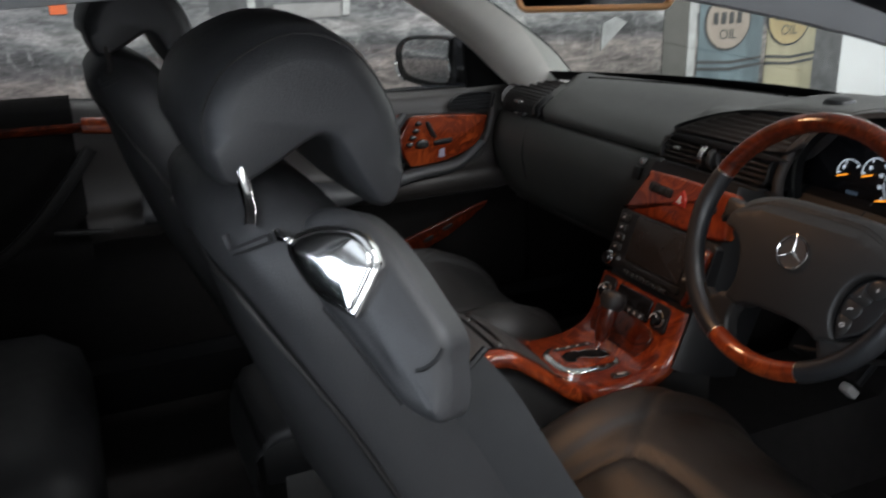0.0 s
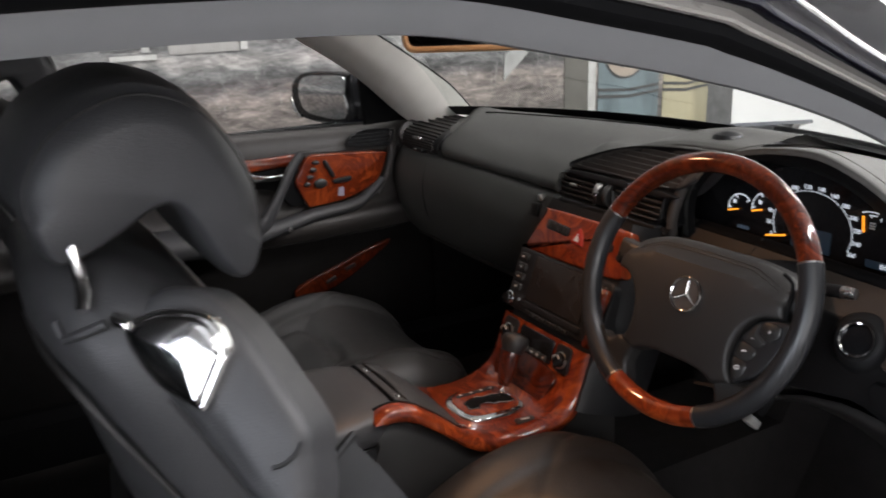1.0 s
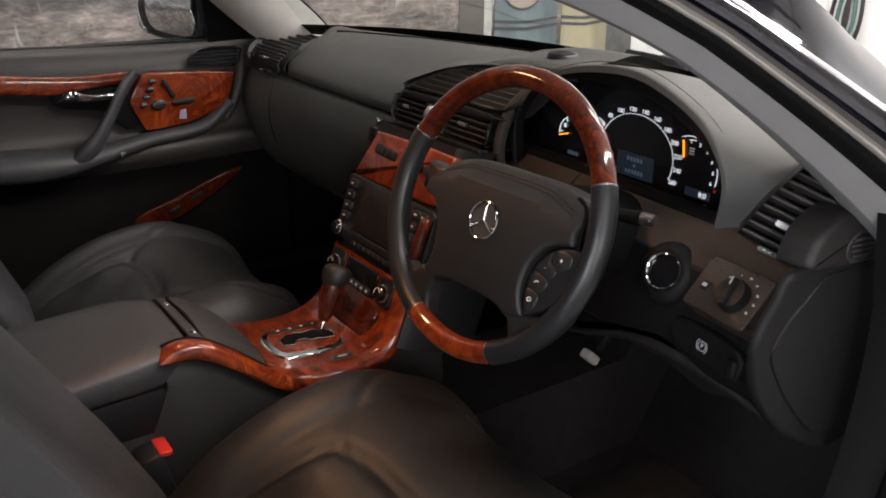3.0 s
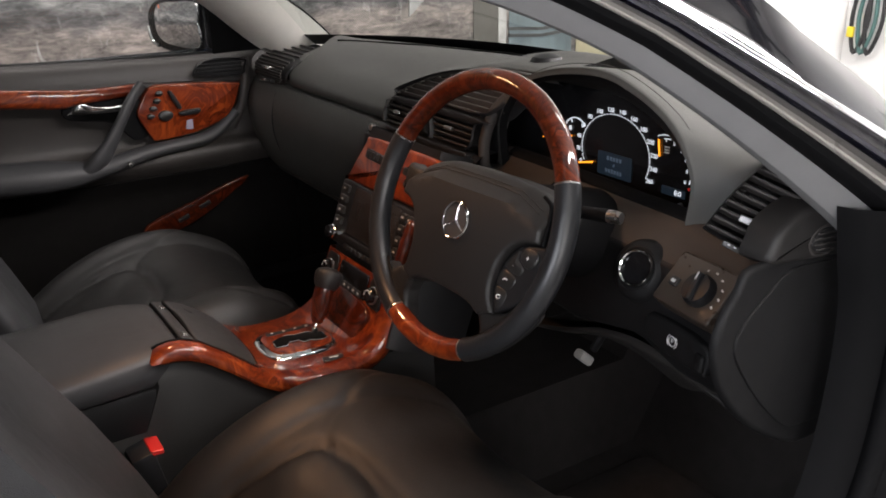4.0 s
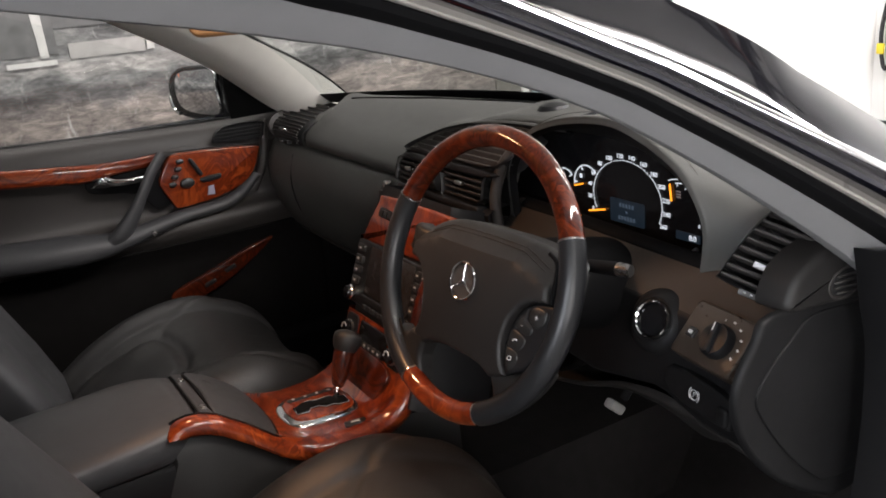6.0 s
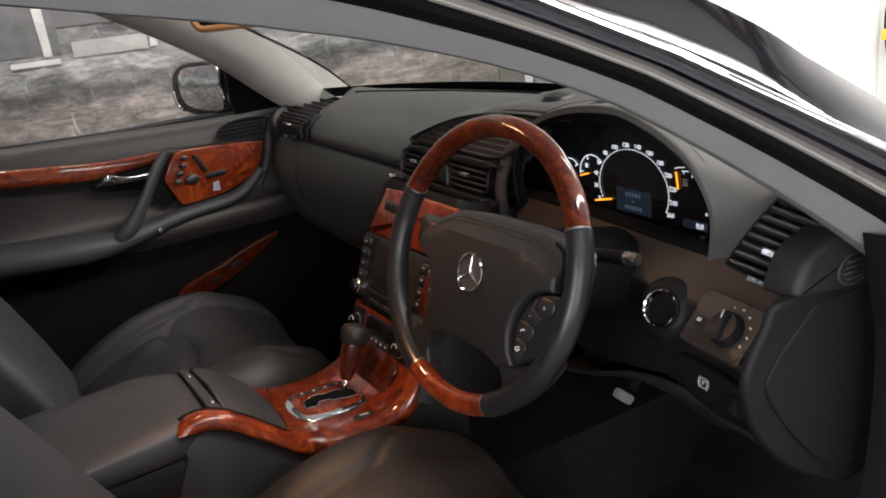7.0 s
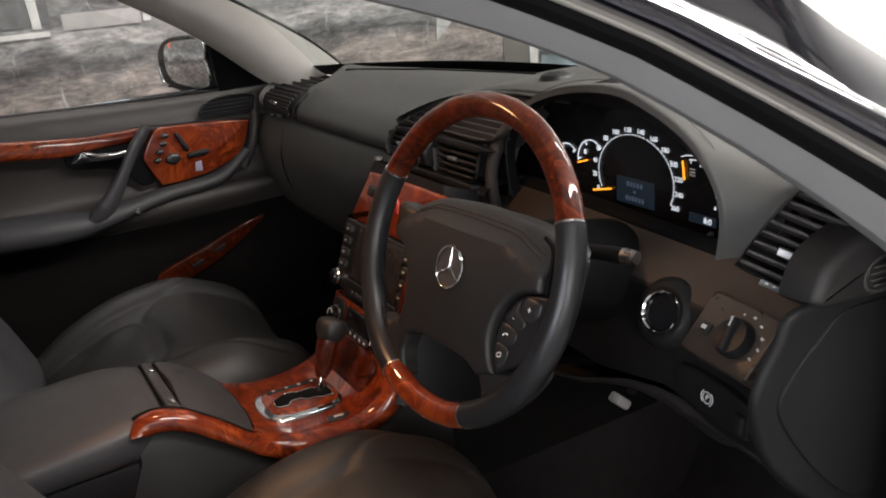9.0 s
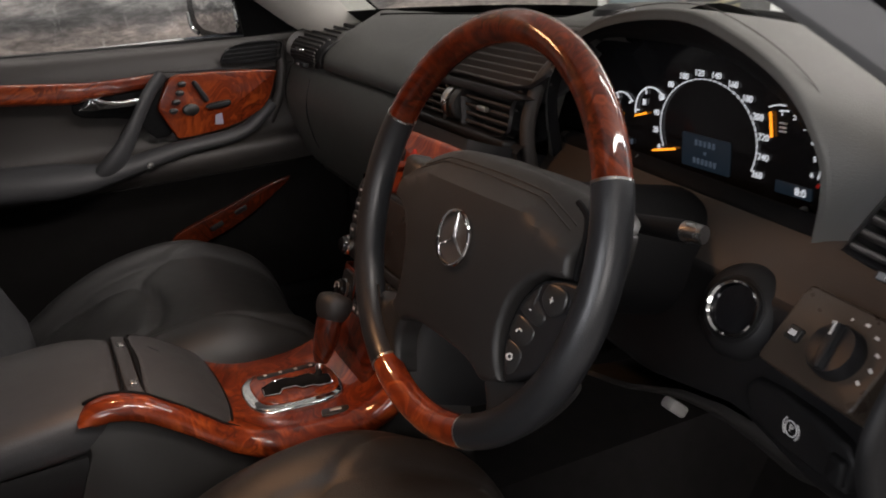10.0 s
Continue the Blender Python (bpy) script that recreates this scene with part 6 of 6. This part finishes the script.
                    z += inside * (0.0025 + 0.0020 * math.sin(x * 55 + y * 34) + 0.0016 * math.sin(x * 24 - y * 70 + 1.3))
            sec.append((x, y, z - drop * min(1.0, (z - 0.33) / 0.2)))
        rows.append(sec)
    grid(bm, rows, close_u=True, cap=True)
    part("cushion", bm, LEATHER, s, "black leather cushion with a stitched middle panel", angle=75)
    part("seat_base", box(0.46, 0.42, 0.12, pose(0, -0.15, 0.33), 0.02), PLASTIC, s)
    for sx in (-1, 1):
        part("seat_rail", box(0.04, 0.55, 0.03, pose(sx * 0.19, -0.15, 0.285), 0.005), SATIN, s)
    # headrest: an arch in profile
    top = base + BU * 0.668
    prof = [(-0.735, 1.172), (-0.731, 1.197), (-0.709, 1.226), (-0.660, 1.246), (-0.613, 1.231), (-0.582, 1.184), (-0.576, 1.14), (-0.585, 1.108), (-0.602, 1.103), (-0.617, 1.123), (-0.637, 1.160),
            (-0.652, 1.163), (-0.680, 1.147), (-0.709, 1.134), (-0.727, 1.140)]
    prof = np.array(spline(prof, 4, True))
    bm = bmesh.new()
    rows = []
    e = np.roll(prof, -1, 0) - np.roll(prof, 1, 0)
    nn = np.stack([e[:, 1], -e[:, 0]], 1)
    nn /= np.linalg.norm(nn, axis=1)[:, None]
    if np.dot(nn[0], [-1, 0]) < 0:
        nn = -nn
    for x, grow in ((-0.1400, -0.0215), (-0.1392, -0.0185), (-0.1372, -0.0140), (-0.1340, -0.0095), (-0.129, -0.005), (-0.121, -0.001), (-0.108, 0.003), (-0.05, 0.009), (0.0, 0.011), (0.05, 0.009), (0.108, 0.003), (0.121, -0.001), (0.129, -0.005), (0.1340, -0.0095), (0.1372, -0.0140), (0.1392, -0.0185), (0.1400, -0.0215)):
        q = prof + nn * (grow * np.where(nn[:, 1] < -0.15, 0.35, 1.0))[:, None]
        rows.append([(x, p[0], p[1]) for p in q])
    grid(bm, rows, close_u=True, cap=True)
    part("headrest", bm, LEATHER_GREY, s, "arched charcoal leather headrest", angle=75)
    for sx in (-1, 1):
        part("headrest_seam", tube([(sx * 0.124, p[0], p[1]) for p in prof + nn * -0.0022], 0.0010, n=6, closed=True), LEATHER, s)
        part("headrest_post", tube([(sx * 0.132, -0.711, 1.158), (sx * 0.142, -0.708, 1.133), (sx * 0.152, -0.708, 1.120), (sx * 0.1595, -0.711, 1.111)], 0.0050, n=14), CHROME, s, "chrome headrest post")
        part("post_collar", tube(spline([(sx * 0.142, -0.7275, 1.101), (sx * 0.150, -0.7245, 1.092), (sx * 0.157, -0.7200, 1.094), (sx * 0.164, -0.7130, 1.098), (sx * 0.1715, -0.700, 1.104)], 4), 0.0036, n=8), LEATHER_GREY, s)
    return s


driver = seat("front_seat", "charcoal leather driver's seat with a chrome shoulder latch")
passenger = seat("front_seat", "charcoal leather passenger seat beside the far door", 0.032)
passenger.matrix_basis = pose(-0.41, -0.045, 0.03)
driver.matrix_basis = pose(0.385, 0, 0)

# shoulder latch and belt guide on the driver's seat, in the seat's own coordinates
LM = frame3((0.206, -0.668, 1.094), (0.701, 0.713, 0.021), (-0.271, 0.238, 0.933))
part("latch_pad", slab(spline([(-0.048, 0.010), (-0.035, 0.026), (-0.018, 0.037), (0.006, 0.036), (0.027, 0.023), (0.046, 0.006), (0.068, -0.019), (0.090, -0.047), (0.093, -0.067), (0.096, -0.088), (0.094, -0.104), (0.083, -0.108), (0.059, -0.098), (0.034, -0.074), (0.009, -0.051), (-0.013, -0.032), (-0.036, -0.008)], 5, True), 0.05, LM @ Matrix.Translation((0, 0, -0.010)), 0.014, dome=0.003, seg=6), LEATHER_GREY, driver, "smooth grey belt cover", angle=70)
part("pad_line", tube(spline([(-0.008, -0.037, -0.016), (0.014, -0.056, -0.017), (0.036, -0.077, -0.018), (0.060, -0.099, -0.018)], 5), 0.0011, LM, 6), PLASTIC, driver)
part("pad_notch", tube(spline([(0.072, -0.072, -0.0085), (0.078, -0.070, -0.0085), (0.086, -0.063, -0.0095), (0.089, -0.055, -0.011)], 5), 0.0016, LM, 6), RUBBER, driver)
LO = [(-0.031, 0.013), (-0.011, 0.022), (0.012, 0.023), (0.026, 0.019), (0.036, 0.008), (0.041, -0.003), (0.039, -0.012), (0.029, -0.037), (0.025, -0.040), (0.014, -0.036), (-0.010, -0.024), (-0.032, 0.000)]
part("latch_rim", slab(spline(LO, 5, True), 0.012, LM @ Matrix.Translation((0, 0, 0.001)), 0.003, seg=4), CHROME, driver, "chrome latch rim")
part("latch", slab(spline([(0.90 * x, 0.88 * y - 0.0005) for x, y in LO], 5, True), 0.012, LM @ Matrix.Translation((0, 0, 0.003)), 0.004, dome=0.0015, seg=4), CHROME, driver, "polished chrome seat latch", angle=60)
part("latch_pivot", tube([(-0.044, 0.016, -0.002), (-0.038, 0.012, 0.001), (-0.031, 0.011, 0.001)], [0.003, 0.004, 0.003], LM, 10), CHROME, driver)
belt = thing("seat_belt", "dark grey woven seat belt from the driver's shoulder", "seat belt")
bp = spline([(0.632, -0.585, 1.000), (0.640, -0.560, 0.965), (0.645, -0.525, 0.90), (0.645, -0.480, 0.82), (0.645, -0.43, 0.72), (0.64, -0.38, 0.60), (0.64, -0.36, 0.50)], 5)
bm = bmesh.new()
grid(bm, [[(x - 0.004, y - 0.021, z - 0.012), (x, y, z), (x - 0.004, y + 0.021, z + 0.012)] for x, y, z in bp])
part("webbing", thicken(bm, 0.002), mat("belt_webbing", (0.014, 0.0145, 0.016), 0.7, vary=0.2, bump=0.6, bump_scale=1500), belt)
part("guide", tube([(0.628, -0.607, 0.990), (0.636, -0.585, 1.003), (0.628, -0.562, 1.016)], 0.003, n=8), PLASTIC, belt)
buck = thing("seat_belt_buckle", "black belt buckle with a red release button", "buckle")
part("buckle_body", box(0.050, 0.032, 0.10, pose(0.128, -0.346, 0.552, 12, 0, 0), 0.006), PLASTIC, buck)
part("buckle_button", slab(rrect(0.047, 0.018, 0.004), 0.006, pose(0.128, -0.336, 0.604, -4, 0, 0), 0.002), RED, buck, "red release button")
part("buckle_stem", box(0.02, 0.012, 0.12, pose(0.128, -0.365, 0.45, 8, 0, 0), 0.002), PLASTIC, buck)
# rear bench, in cap black so that its shade lies in the colour
rear = thing("back_bench", "black leather rear seat, its deep shade put into the colour", "car seat")
for cx in (-0.40, 0.40):
    bm = bmesh.new()
    rows = []
    for y, w, top, bot in ((-0.86, 0.26, 0.50, 0.40), (-0.875, 0.30, 0.56, 0.36), (-0.94, 0.325, 0.60, 0.33), (-1.10, 0.33, 0.605, 0.32), (-1.30, 0.33, 0.60, 0.32), (-1.38, 0.33, 0.58, 0.34)):
        sec = []
        for a in np.linspace(0, 2 * math.pi, 32, endpoint=False):
            c, q = math.cos(a), math.sin(a)
            sec.append((cx + w * math.copysign(abs(c) ** 0.5, c), y, (top + bot) / 2 + (top - bot) / 2 * math.copysign(abs(q) ** 0.5, q)))
        rows.append(sec)
    grid(bm, rows, close_u=True, cap=True)
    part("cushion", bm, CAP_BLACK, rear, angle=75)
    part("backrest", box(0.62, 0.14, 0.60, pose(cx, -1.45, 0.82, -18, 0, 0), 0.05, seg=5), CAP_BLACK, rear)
part("seat_base", box(1.5, 0.5, 0.14, pose(0, -1.13, 0.33), 0.02), PLASTIC, rear)

# ---- passenger door ----
door = thing("passenger_door", "closed passenger door with burr wood trim and grab handle", "car door")
XD = -0.84
DM = frame3((XD, 0, 0), (0, 1, 0), (0, 0, 1))
bm = bmesh.new()
rows, low = [], []
for y in np.linspace(-0.82, 0.34, 24):
    k = 0.0
    xo = -0.012 * max(0, (-0.2 - y)) - 0.03 * max(0, y - 0.15)
    sill = lerp(y, [-0.82, -0.4, 0.0, 0.34], [1.016, 0.982, 0.970, 0.966])
    rows.append(spline([(XD - 0.075 + xo, y, sill + 0.002), (XD - 0.045 + xo, y, sill + 0.004), (XD - 0.016 + xo, y, sill - 0.006), (XD - 0.002 + xo, y, sill - 0.03), (XD + 0.002 + xo, y, sill - 0.055), (XD - 0.004 + xo, y, 0.915), (XD - 0.022 + xo, y, 0.86),
                        (XD - 0.024 + xo, y, 0.80), (XD - 0.010 + xo, y, 0.775), (XD + 0.020 + xo, y, 0.762 + 0.03 * max(0, y)), (XD + 0.026 + xo, y, 0.735 + 0.05 * max(0, y)), (XD - 0.004 + xo, y, 0.70)], 3))
    low.append(spline([(XD + 0.0 + xo, y, 0.712), (XD - 0.03 + xo, y, 0.66), (XD - 0.03 + xo, y, 0.60), (XD - 0.025 + xo, y, 0.50), (XD - 0.03 + xo, y, 0.36)], 3))
grid(bm, rows)
part("door_card", thicken(bm, 0.01), DASH_LOW, door, "dark leather door card", angle=60)
part("door_pocket", thicken(grid(bmesh.new(), low), 0.01), CARPET_SHADED, door, "carpeted lower door with shade put into its black", angle=60)
part("wood_panel", slab(spline([(-0.042, 0.918), (0.0, 0.9205), (0.10, 0.915), (0.166, 0.906), (0.168, 0.895), (0.152, 0.855), (0.125, 0.826), (0.06, 0.803), (0.0, 0.795), (-0.040, 0.793), (-0.052, 0.80), (-0.072, 0.842), (-0.078, 0.860), (-0.070, 0.880)], 3, True), 0.02, DM @ Matrix.Translation((0, 0, 0.012)), 0.004), WOOD, door, "glossy burr wood switch panel")
bm = bmesh.new()
strip = [(-0.80, 0.955, 0.990), (-0.60, 0.932, 0.974), (-0.42, 0.910, 0.951), (-0.30, 0.896, 0.938), (-0.232, 0.889, 0.931), (-0.20, 0.894, 0.928), (-0.14, 0.898, 0.927), (-0.070, 0.902, 0.928)]
rows = []
for y, z0, z1 in spline(strip, 4):
    rows.append([(XD + 0.002, y, z1), (XD + 0.010, y, z1 - 0.002), (XD + 0.015, y, z1 - 0.008), (XD + 0.018, y, (z0 + z1) / 2), (XD + 0.016, y, z0 + 0.007), (XD + 0.010, y, z0 + 0.002), (XD + 0.0, y, z0)])
grid(bm, rows)
part("wood_strip", bm, WOOD, door, "glossy burr wood strip")
# flat black plate, the shade of the handle recess laid on as colour
part("handle_shade", slab(spline([(-0.235, 0.885), (-0.215, 0.898), (-0.15, 0.905), (-0.075, 0.905), (-0.050, 0.820), (-0.09, 0.800), (-0.13, 0.845), (-0.22, 0.862)], 3, True), 0.01, DM @ Matrix.Translation((0, 0, 0.004)), 0.002), DULL_BLACK, door)
handle = part("door_handle", slab(spline([(-0.236, 0.872), (-0.222, 0.886), (-0.204, 0.906), (-0.194, 0.909), (-0.180, 0.893), (-0.168, 0.884), (-0.172, 0.874), (-0.205, 0.871)], 4, True), 0.010, DM @ pose(0, 0, 0.026, 0, -6, 0), 0.004, dome=0.004, seg=4), CHROME, door, "chrome inner door handle", angle=60)
part("lever", slab(spline([(-0.196, 0.900), (-0.170, 0.891), (-0.140, 0.888), (-0.112, 0.889), (-0.108, 0.883), (-0.115, 0.876), (-0.150, 0.875), (-0.185, 0.879)], 4, True), 0.010, DM @ Matrix.Translation((0, 0, 0.031)), 0.004, dome=0.002, seg=4), CHROME, handle)
part("grab_handle", tube(spline([(XD + 0.010, -0.060, 0.925), (XD + 0.022, -0.092, 0.893), (XD + 0.034, -0.125, 0.846), (XD + 0.040, -0.165, 0.790), (XD + 0.038, -0.205, 0.752), (XD + 0.026, -0.262, 0.722)], 5), [0.015] * 5 + [0.0155] * 6 + [0.017, 0.018, 0.020, 0.021, 0.023] + [0.025, 0.026, 0.026, 0.025, 0.024] + [0.022, 0.019, 0.016, 0.013, 0.009], n=18, squash=0.7), LEATHER_GREY, door, "dark leather grab handle")
part("armrest_pad", tube(spline([(XD + 0.010, -0.70, 0.775), (XD + 0.022, -0.50, 0.765), (XD + 0.030, -0.30, 0.752), (XD + 0.036, -0.20, 0.752), (XD + 0.026, -0.05, 0.776), (XD + 0.016, 0.08, 0.789), (XD + 0.002, 0.155, 0.838)], 5), [0.030] * 11 + [0.028, 0.026, 0.024, 0.022, 0.019] + [0.017, 0.016, 0.015, 0.014, 0.013] + [0.012] * 5 + [0.011] * 5, n=16, squash=1.3), LEATHER_GREY, door, "padded door armrest")
part("door_screw", lathe([(0.0, 0.004), (0.006, 0.003), (0.007, 0.0)], DM @ Matrix.Translation((-0.118, 0.760, 0.062)), 14), SATIN, door)
vent(door, DM @ Matrix.Translation((0, 0, 0.020)), spline([(0.062, 0.940), (0.075, 0.958), (0.100, 0.967), (0.140, 0.968), (0.184, 0.963), (0.182, 0.945), (0.174, 0.928), (0.12, 0.930), (0.068, 0.934)], 3, True), 5, depth=0.013, slat_d=0.008, tilt=0)
part("door_edge", tube(spline([(XD + 0.002, 0.190, 0.965), (XD + 0.006, 0.187, 0.93), (XD + 0.006, 0.184, 0.90), (XD + 0.002, 0.172, 0.85), (XD - 0.004, 0.145, 0.80)], 5), 0.011, n=12), DASH_LOW, door, "dark grey end of the door card")
for y, z in ((-0.024, 0.903), (-0.031, 0.886), (-0.041, 0.869), (-0.049, 0.852)):
    part("memory_button", slab([(0.0085 * math.cos(a), 0.0055 * math.sin(a)) for a in np.linspace(0, 2 * math.pi, 18, endpoint=False)], 0.008, DM @ Matrix.Translation((y, z, 0.019)), 0.002, dome=0.001), BUTTON, door, "oval black memory button")
part("seat_switch", slab(spline([(-0.012, 0.020), (-0.004, 0.023), (0.008, 0.0), (0.016, -0.016), (0.008, -0.020), (-0.002, -0.002)], 3, True), 0.010, DM @ Matrix.Translation((0.008, 0.882, 0.020)), 0.003), PLASTIC, door, "black seat-shaped adjuster switch")
part("seat_switch", slab(spline([(-0.024, 0.003), (0.018, 0.007), (0.025, 0.003), (0.018, -0.005), (-0.020, -0.006)], 3, True), 0.010, DM @ Matrix.Translation((0.042, 0.852, 0.020)), 0.003), PLASTIC, door, "black seat-shaped adjuster switch")
part("headrest_switch", slab([(0.017 * math.cos(a), 0.012 * math.sin(a)) for a in np.linspace(0, 2 * math.pi, 20, endpoint=False)], 0.010, DM @ Matrix.Translation((-0.015, 0.850, 0.019)), 0.003, dome=0.002), BUTTON, door)
part("switch_window", slab([(0.0, -0.010), (0.018, -0.012), (0.018, 0.012), (0.004, 0.010)], 0.003, DM @ Matrix.Translation((0.028, 0.822, 0.0135)), 0.001), mat("pale_label", (0.30, 0.28, 0.36), 0.25), door)
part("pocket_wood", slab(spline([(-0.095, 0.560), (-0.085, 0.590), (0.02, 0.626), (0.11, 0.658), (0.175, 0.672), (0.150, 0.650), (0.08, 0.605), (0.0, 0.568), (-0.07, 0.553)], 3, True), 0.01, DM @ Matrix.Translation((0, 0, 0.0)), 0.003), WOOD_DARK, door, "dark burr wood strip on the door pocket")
for y, z in ((0.055, 0.617), (0.0, 0.592)):
    part("pocket_switch", slab(rrect(0.030, 0.011, 0.003), 0.006, DM @ pose(y, z, 0.004, 0, 0, 22), 0.002), PLASTIC, door)
part("mirror_corner", slab([(0.118, 0.978), (0.108, 1.092), (0.150, 1.062), (0.200, 1.022), (0.250, 0.982)], 0.012, frame3((-0.836, 0, 0), (0, 1, 0), (0.0, 0, 1)), 0.003), DULL_BLACK, door, "black mirror corner panel")
part("window_seal", tube(spline([(-0.905, -0.82, 1.018), (-0.90, -0.4, 0.986), (-0.90, 0.0, 0.975), (-0.90, 0.30, 0.97)], 6), 0.006, n=8), RUBBER, door)
bm = bmesh.new()
grid(bm, [[(-0.915, -0.84, 1.0), (-0.91, -0.4, 0.975), (-0.91, 0.0, 0.97), (-0.90, 0.33, 0.93)], [(-0.83, -0.84, 1.13), (-0.82, -0.4, 1.12), (-0.85, 0.0, 1.06), (-0.88, 0.30, 0.96)], [(-0.62, -0.84, 1.30), (-0.62, -0.4, 1.285), (-0.755, -0.01, 1.135), (-0.87, 0.29, 0.97)]])
wp = part("side_window", bm, GLASS, door, "clear side window")
wp.visible_shadow = False
# quarter panel behind the door, blackened so its shade is in the colour
quarter = thing("quarter_panel", "quarter panel behind the door, shade put into its dark colour", "car trim")
bm = bmesh.new()
grid(bm, [spline([(-0.92, y, 1.03), (-0.87, y, 1.028), (-0.845, y, 0.99), (-0.855, y, 0.90), (-0.85, y, 0.76), (-0.82, y, 0.70), (-0.84, y, 0.60), (-0.85, y, 0.36)], 3) for y in np.linspace(-1.7, -0.815, 8)])
part("panel", bm, CARPET_SHADED, quarter, angle=60)
part("wood_strip", tube([(-0.846, -0.80, 0.967), (-0.848, -1.3, 0.972), (-0.85, -1.68, 0.975)], 0.014, n=10, squash=0.6), WOOD_DARK, quarter, "dark burr wood strip")
part("belt_guide", tube(spline([(-0.82, -0.79, 0.925), (-0.81, -0.85, 0.85), (-0.80, -0.93, 0.765), (-0.80, -1.02, 0.70), (-0.81, -1.15, 0.665)], 5), [0.012] * 21, n=10, squash=1.6), DASH_BLACK, quarter, "black moulded panel edge")
part("edge_trim", box(0.02, 0.12, 0.012, pose(-0.82, -0.83, 0.742, -6, 0, 0), 0.004), DASH_BLACK, quarter)

# ---- mirrors ----
wm = thing("wing_mirror", "black wing mirror beyond the passenger window", "mirror")
WM = frame3((-1.12, 0.115, 1.020), (0.24, 0.063, 0), (0, 0.05, 1))
shape = spline([(-0.144, 0.010), (-0.130, 0.042), (-0.085, 0.064), (0.0, 0.072), (0.115, 0.074), (0.134, 0.066), (0.134, 0.0), (0.133, -0.055), (0.115, -0.068), (0.05, -0.071), (-0.055, -0.068), (-0.125, -0.050)], 5, True)
part("housing", slab(shape, 0.09, WM, 0.012, seg=4), PLASTIC_GLOSS, wm, "gloss black mirror housing")
part("mirror_glass", slab(spline([(-0.102, 0.010), (-0.088, 0.044), (-0.045, 0.057), (0.0, 0.060), (0.112, 0.062), (0.117, 0.014), (0.116, -0.046), (-0.030, -0.049), (-0.086, -0.030)], 4, True), 0.006, WM @ pose(0, 0, 0.004, 0, -2, 0), 0.001), MIRROR, wm)
part("repeater", tube(spline([(-0.138, -0.01, -0.002), (-0.128, -0.035, 0.0), (-0.112, -0.050, 0.0), (-0.090, -0.057, 0.0)], 5), 0.005, WM, 8), CHROME, wm, "bright lower edge of the housing")
part("arm", box(0.10, 0.05, 0.05, WM @ pose(0.15, -0.035, -0.05), 0.012), PLASTIC, wm)
im = thing("rear_view_mirror", "interior mirror with an orange-lit frame", "mirror")
IM = frame3((0.005, -0.068, 1.246), (0.72, 0.66, 0.02), (0.10, -0.12, 1))
ish = rrect(0.235, 0.062, 0.014)
part("back_shell", slab([(1.0 * x, 1.0 * y) for x, y in ish], 0.03, IM @ Matrix.Translation((0, 0, -0.003)), 0.008), PLASTIC, im)
part("mirror_frame", tube([(x, y, 0) for x, y in ish], 0.0052, IM, 10, True), FRAME_LIT, im, "mirror frame with the lamp's orange light in its colour")
part("mirror_glass", slab(rrect(0.226, 0.054, 0.012), 0.004, IM @ Matrix.Translation((0, 0, 0.001)), 0.0005), MIRROR, im)
part("stem", tube([tuple(IM @ V((0, 0.0, -0.03))), (0.0, 0.0, 1.29), (0.0, 0.02, 1.335)], 0.010, n=10), PLASTIC, im)

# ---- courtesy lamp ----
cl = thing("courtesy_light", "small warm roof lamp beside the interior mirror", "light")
part("lamp_base", box(0.20, 0.13, 0.02, pose(0.02, -0.235, 1.342), 0.008), TRIM_SHADED, cl)
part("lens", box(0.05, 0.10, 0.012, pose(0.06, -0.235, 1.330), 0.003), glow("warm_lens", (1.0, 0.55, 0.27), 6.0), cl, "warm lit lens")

# ---- pedals and mats ----
hook = thing("park_pedal", "small parking brake pedal with a bright metal edge", "pedal")
part("pedal_face", box(0.022, 0.018, 0.036, pose(0.165, 0.406, 0.527, 48, 0, 0), 0.005), mat("pedal_grey", (0.42, 0.41, 0.39), 0.4, vary=0.25, scale=40), hook, "bright ribbed metal face")
part("pedal_arm", tube([(0.165, 0.428, 0.535), (0.19, 0.455, 0.61), (0.22, 0.48, 0.74)], 0.008, n=8), PLASTIC, hook)
for cx, lab in ((0.44, "black carpet mat in the driver's footwell"), (-0.46, "black carpet mat in the passenger footwell")):
    fm = thing("floor_mat", lab, "mat", "floor mats")
    part("mat", slab(rrect(0.46, 0.52, 0.04, 5), 0.012, pose(cx, 0.28, 0.302), 0.005), FLOOR_CARPET, fm)
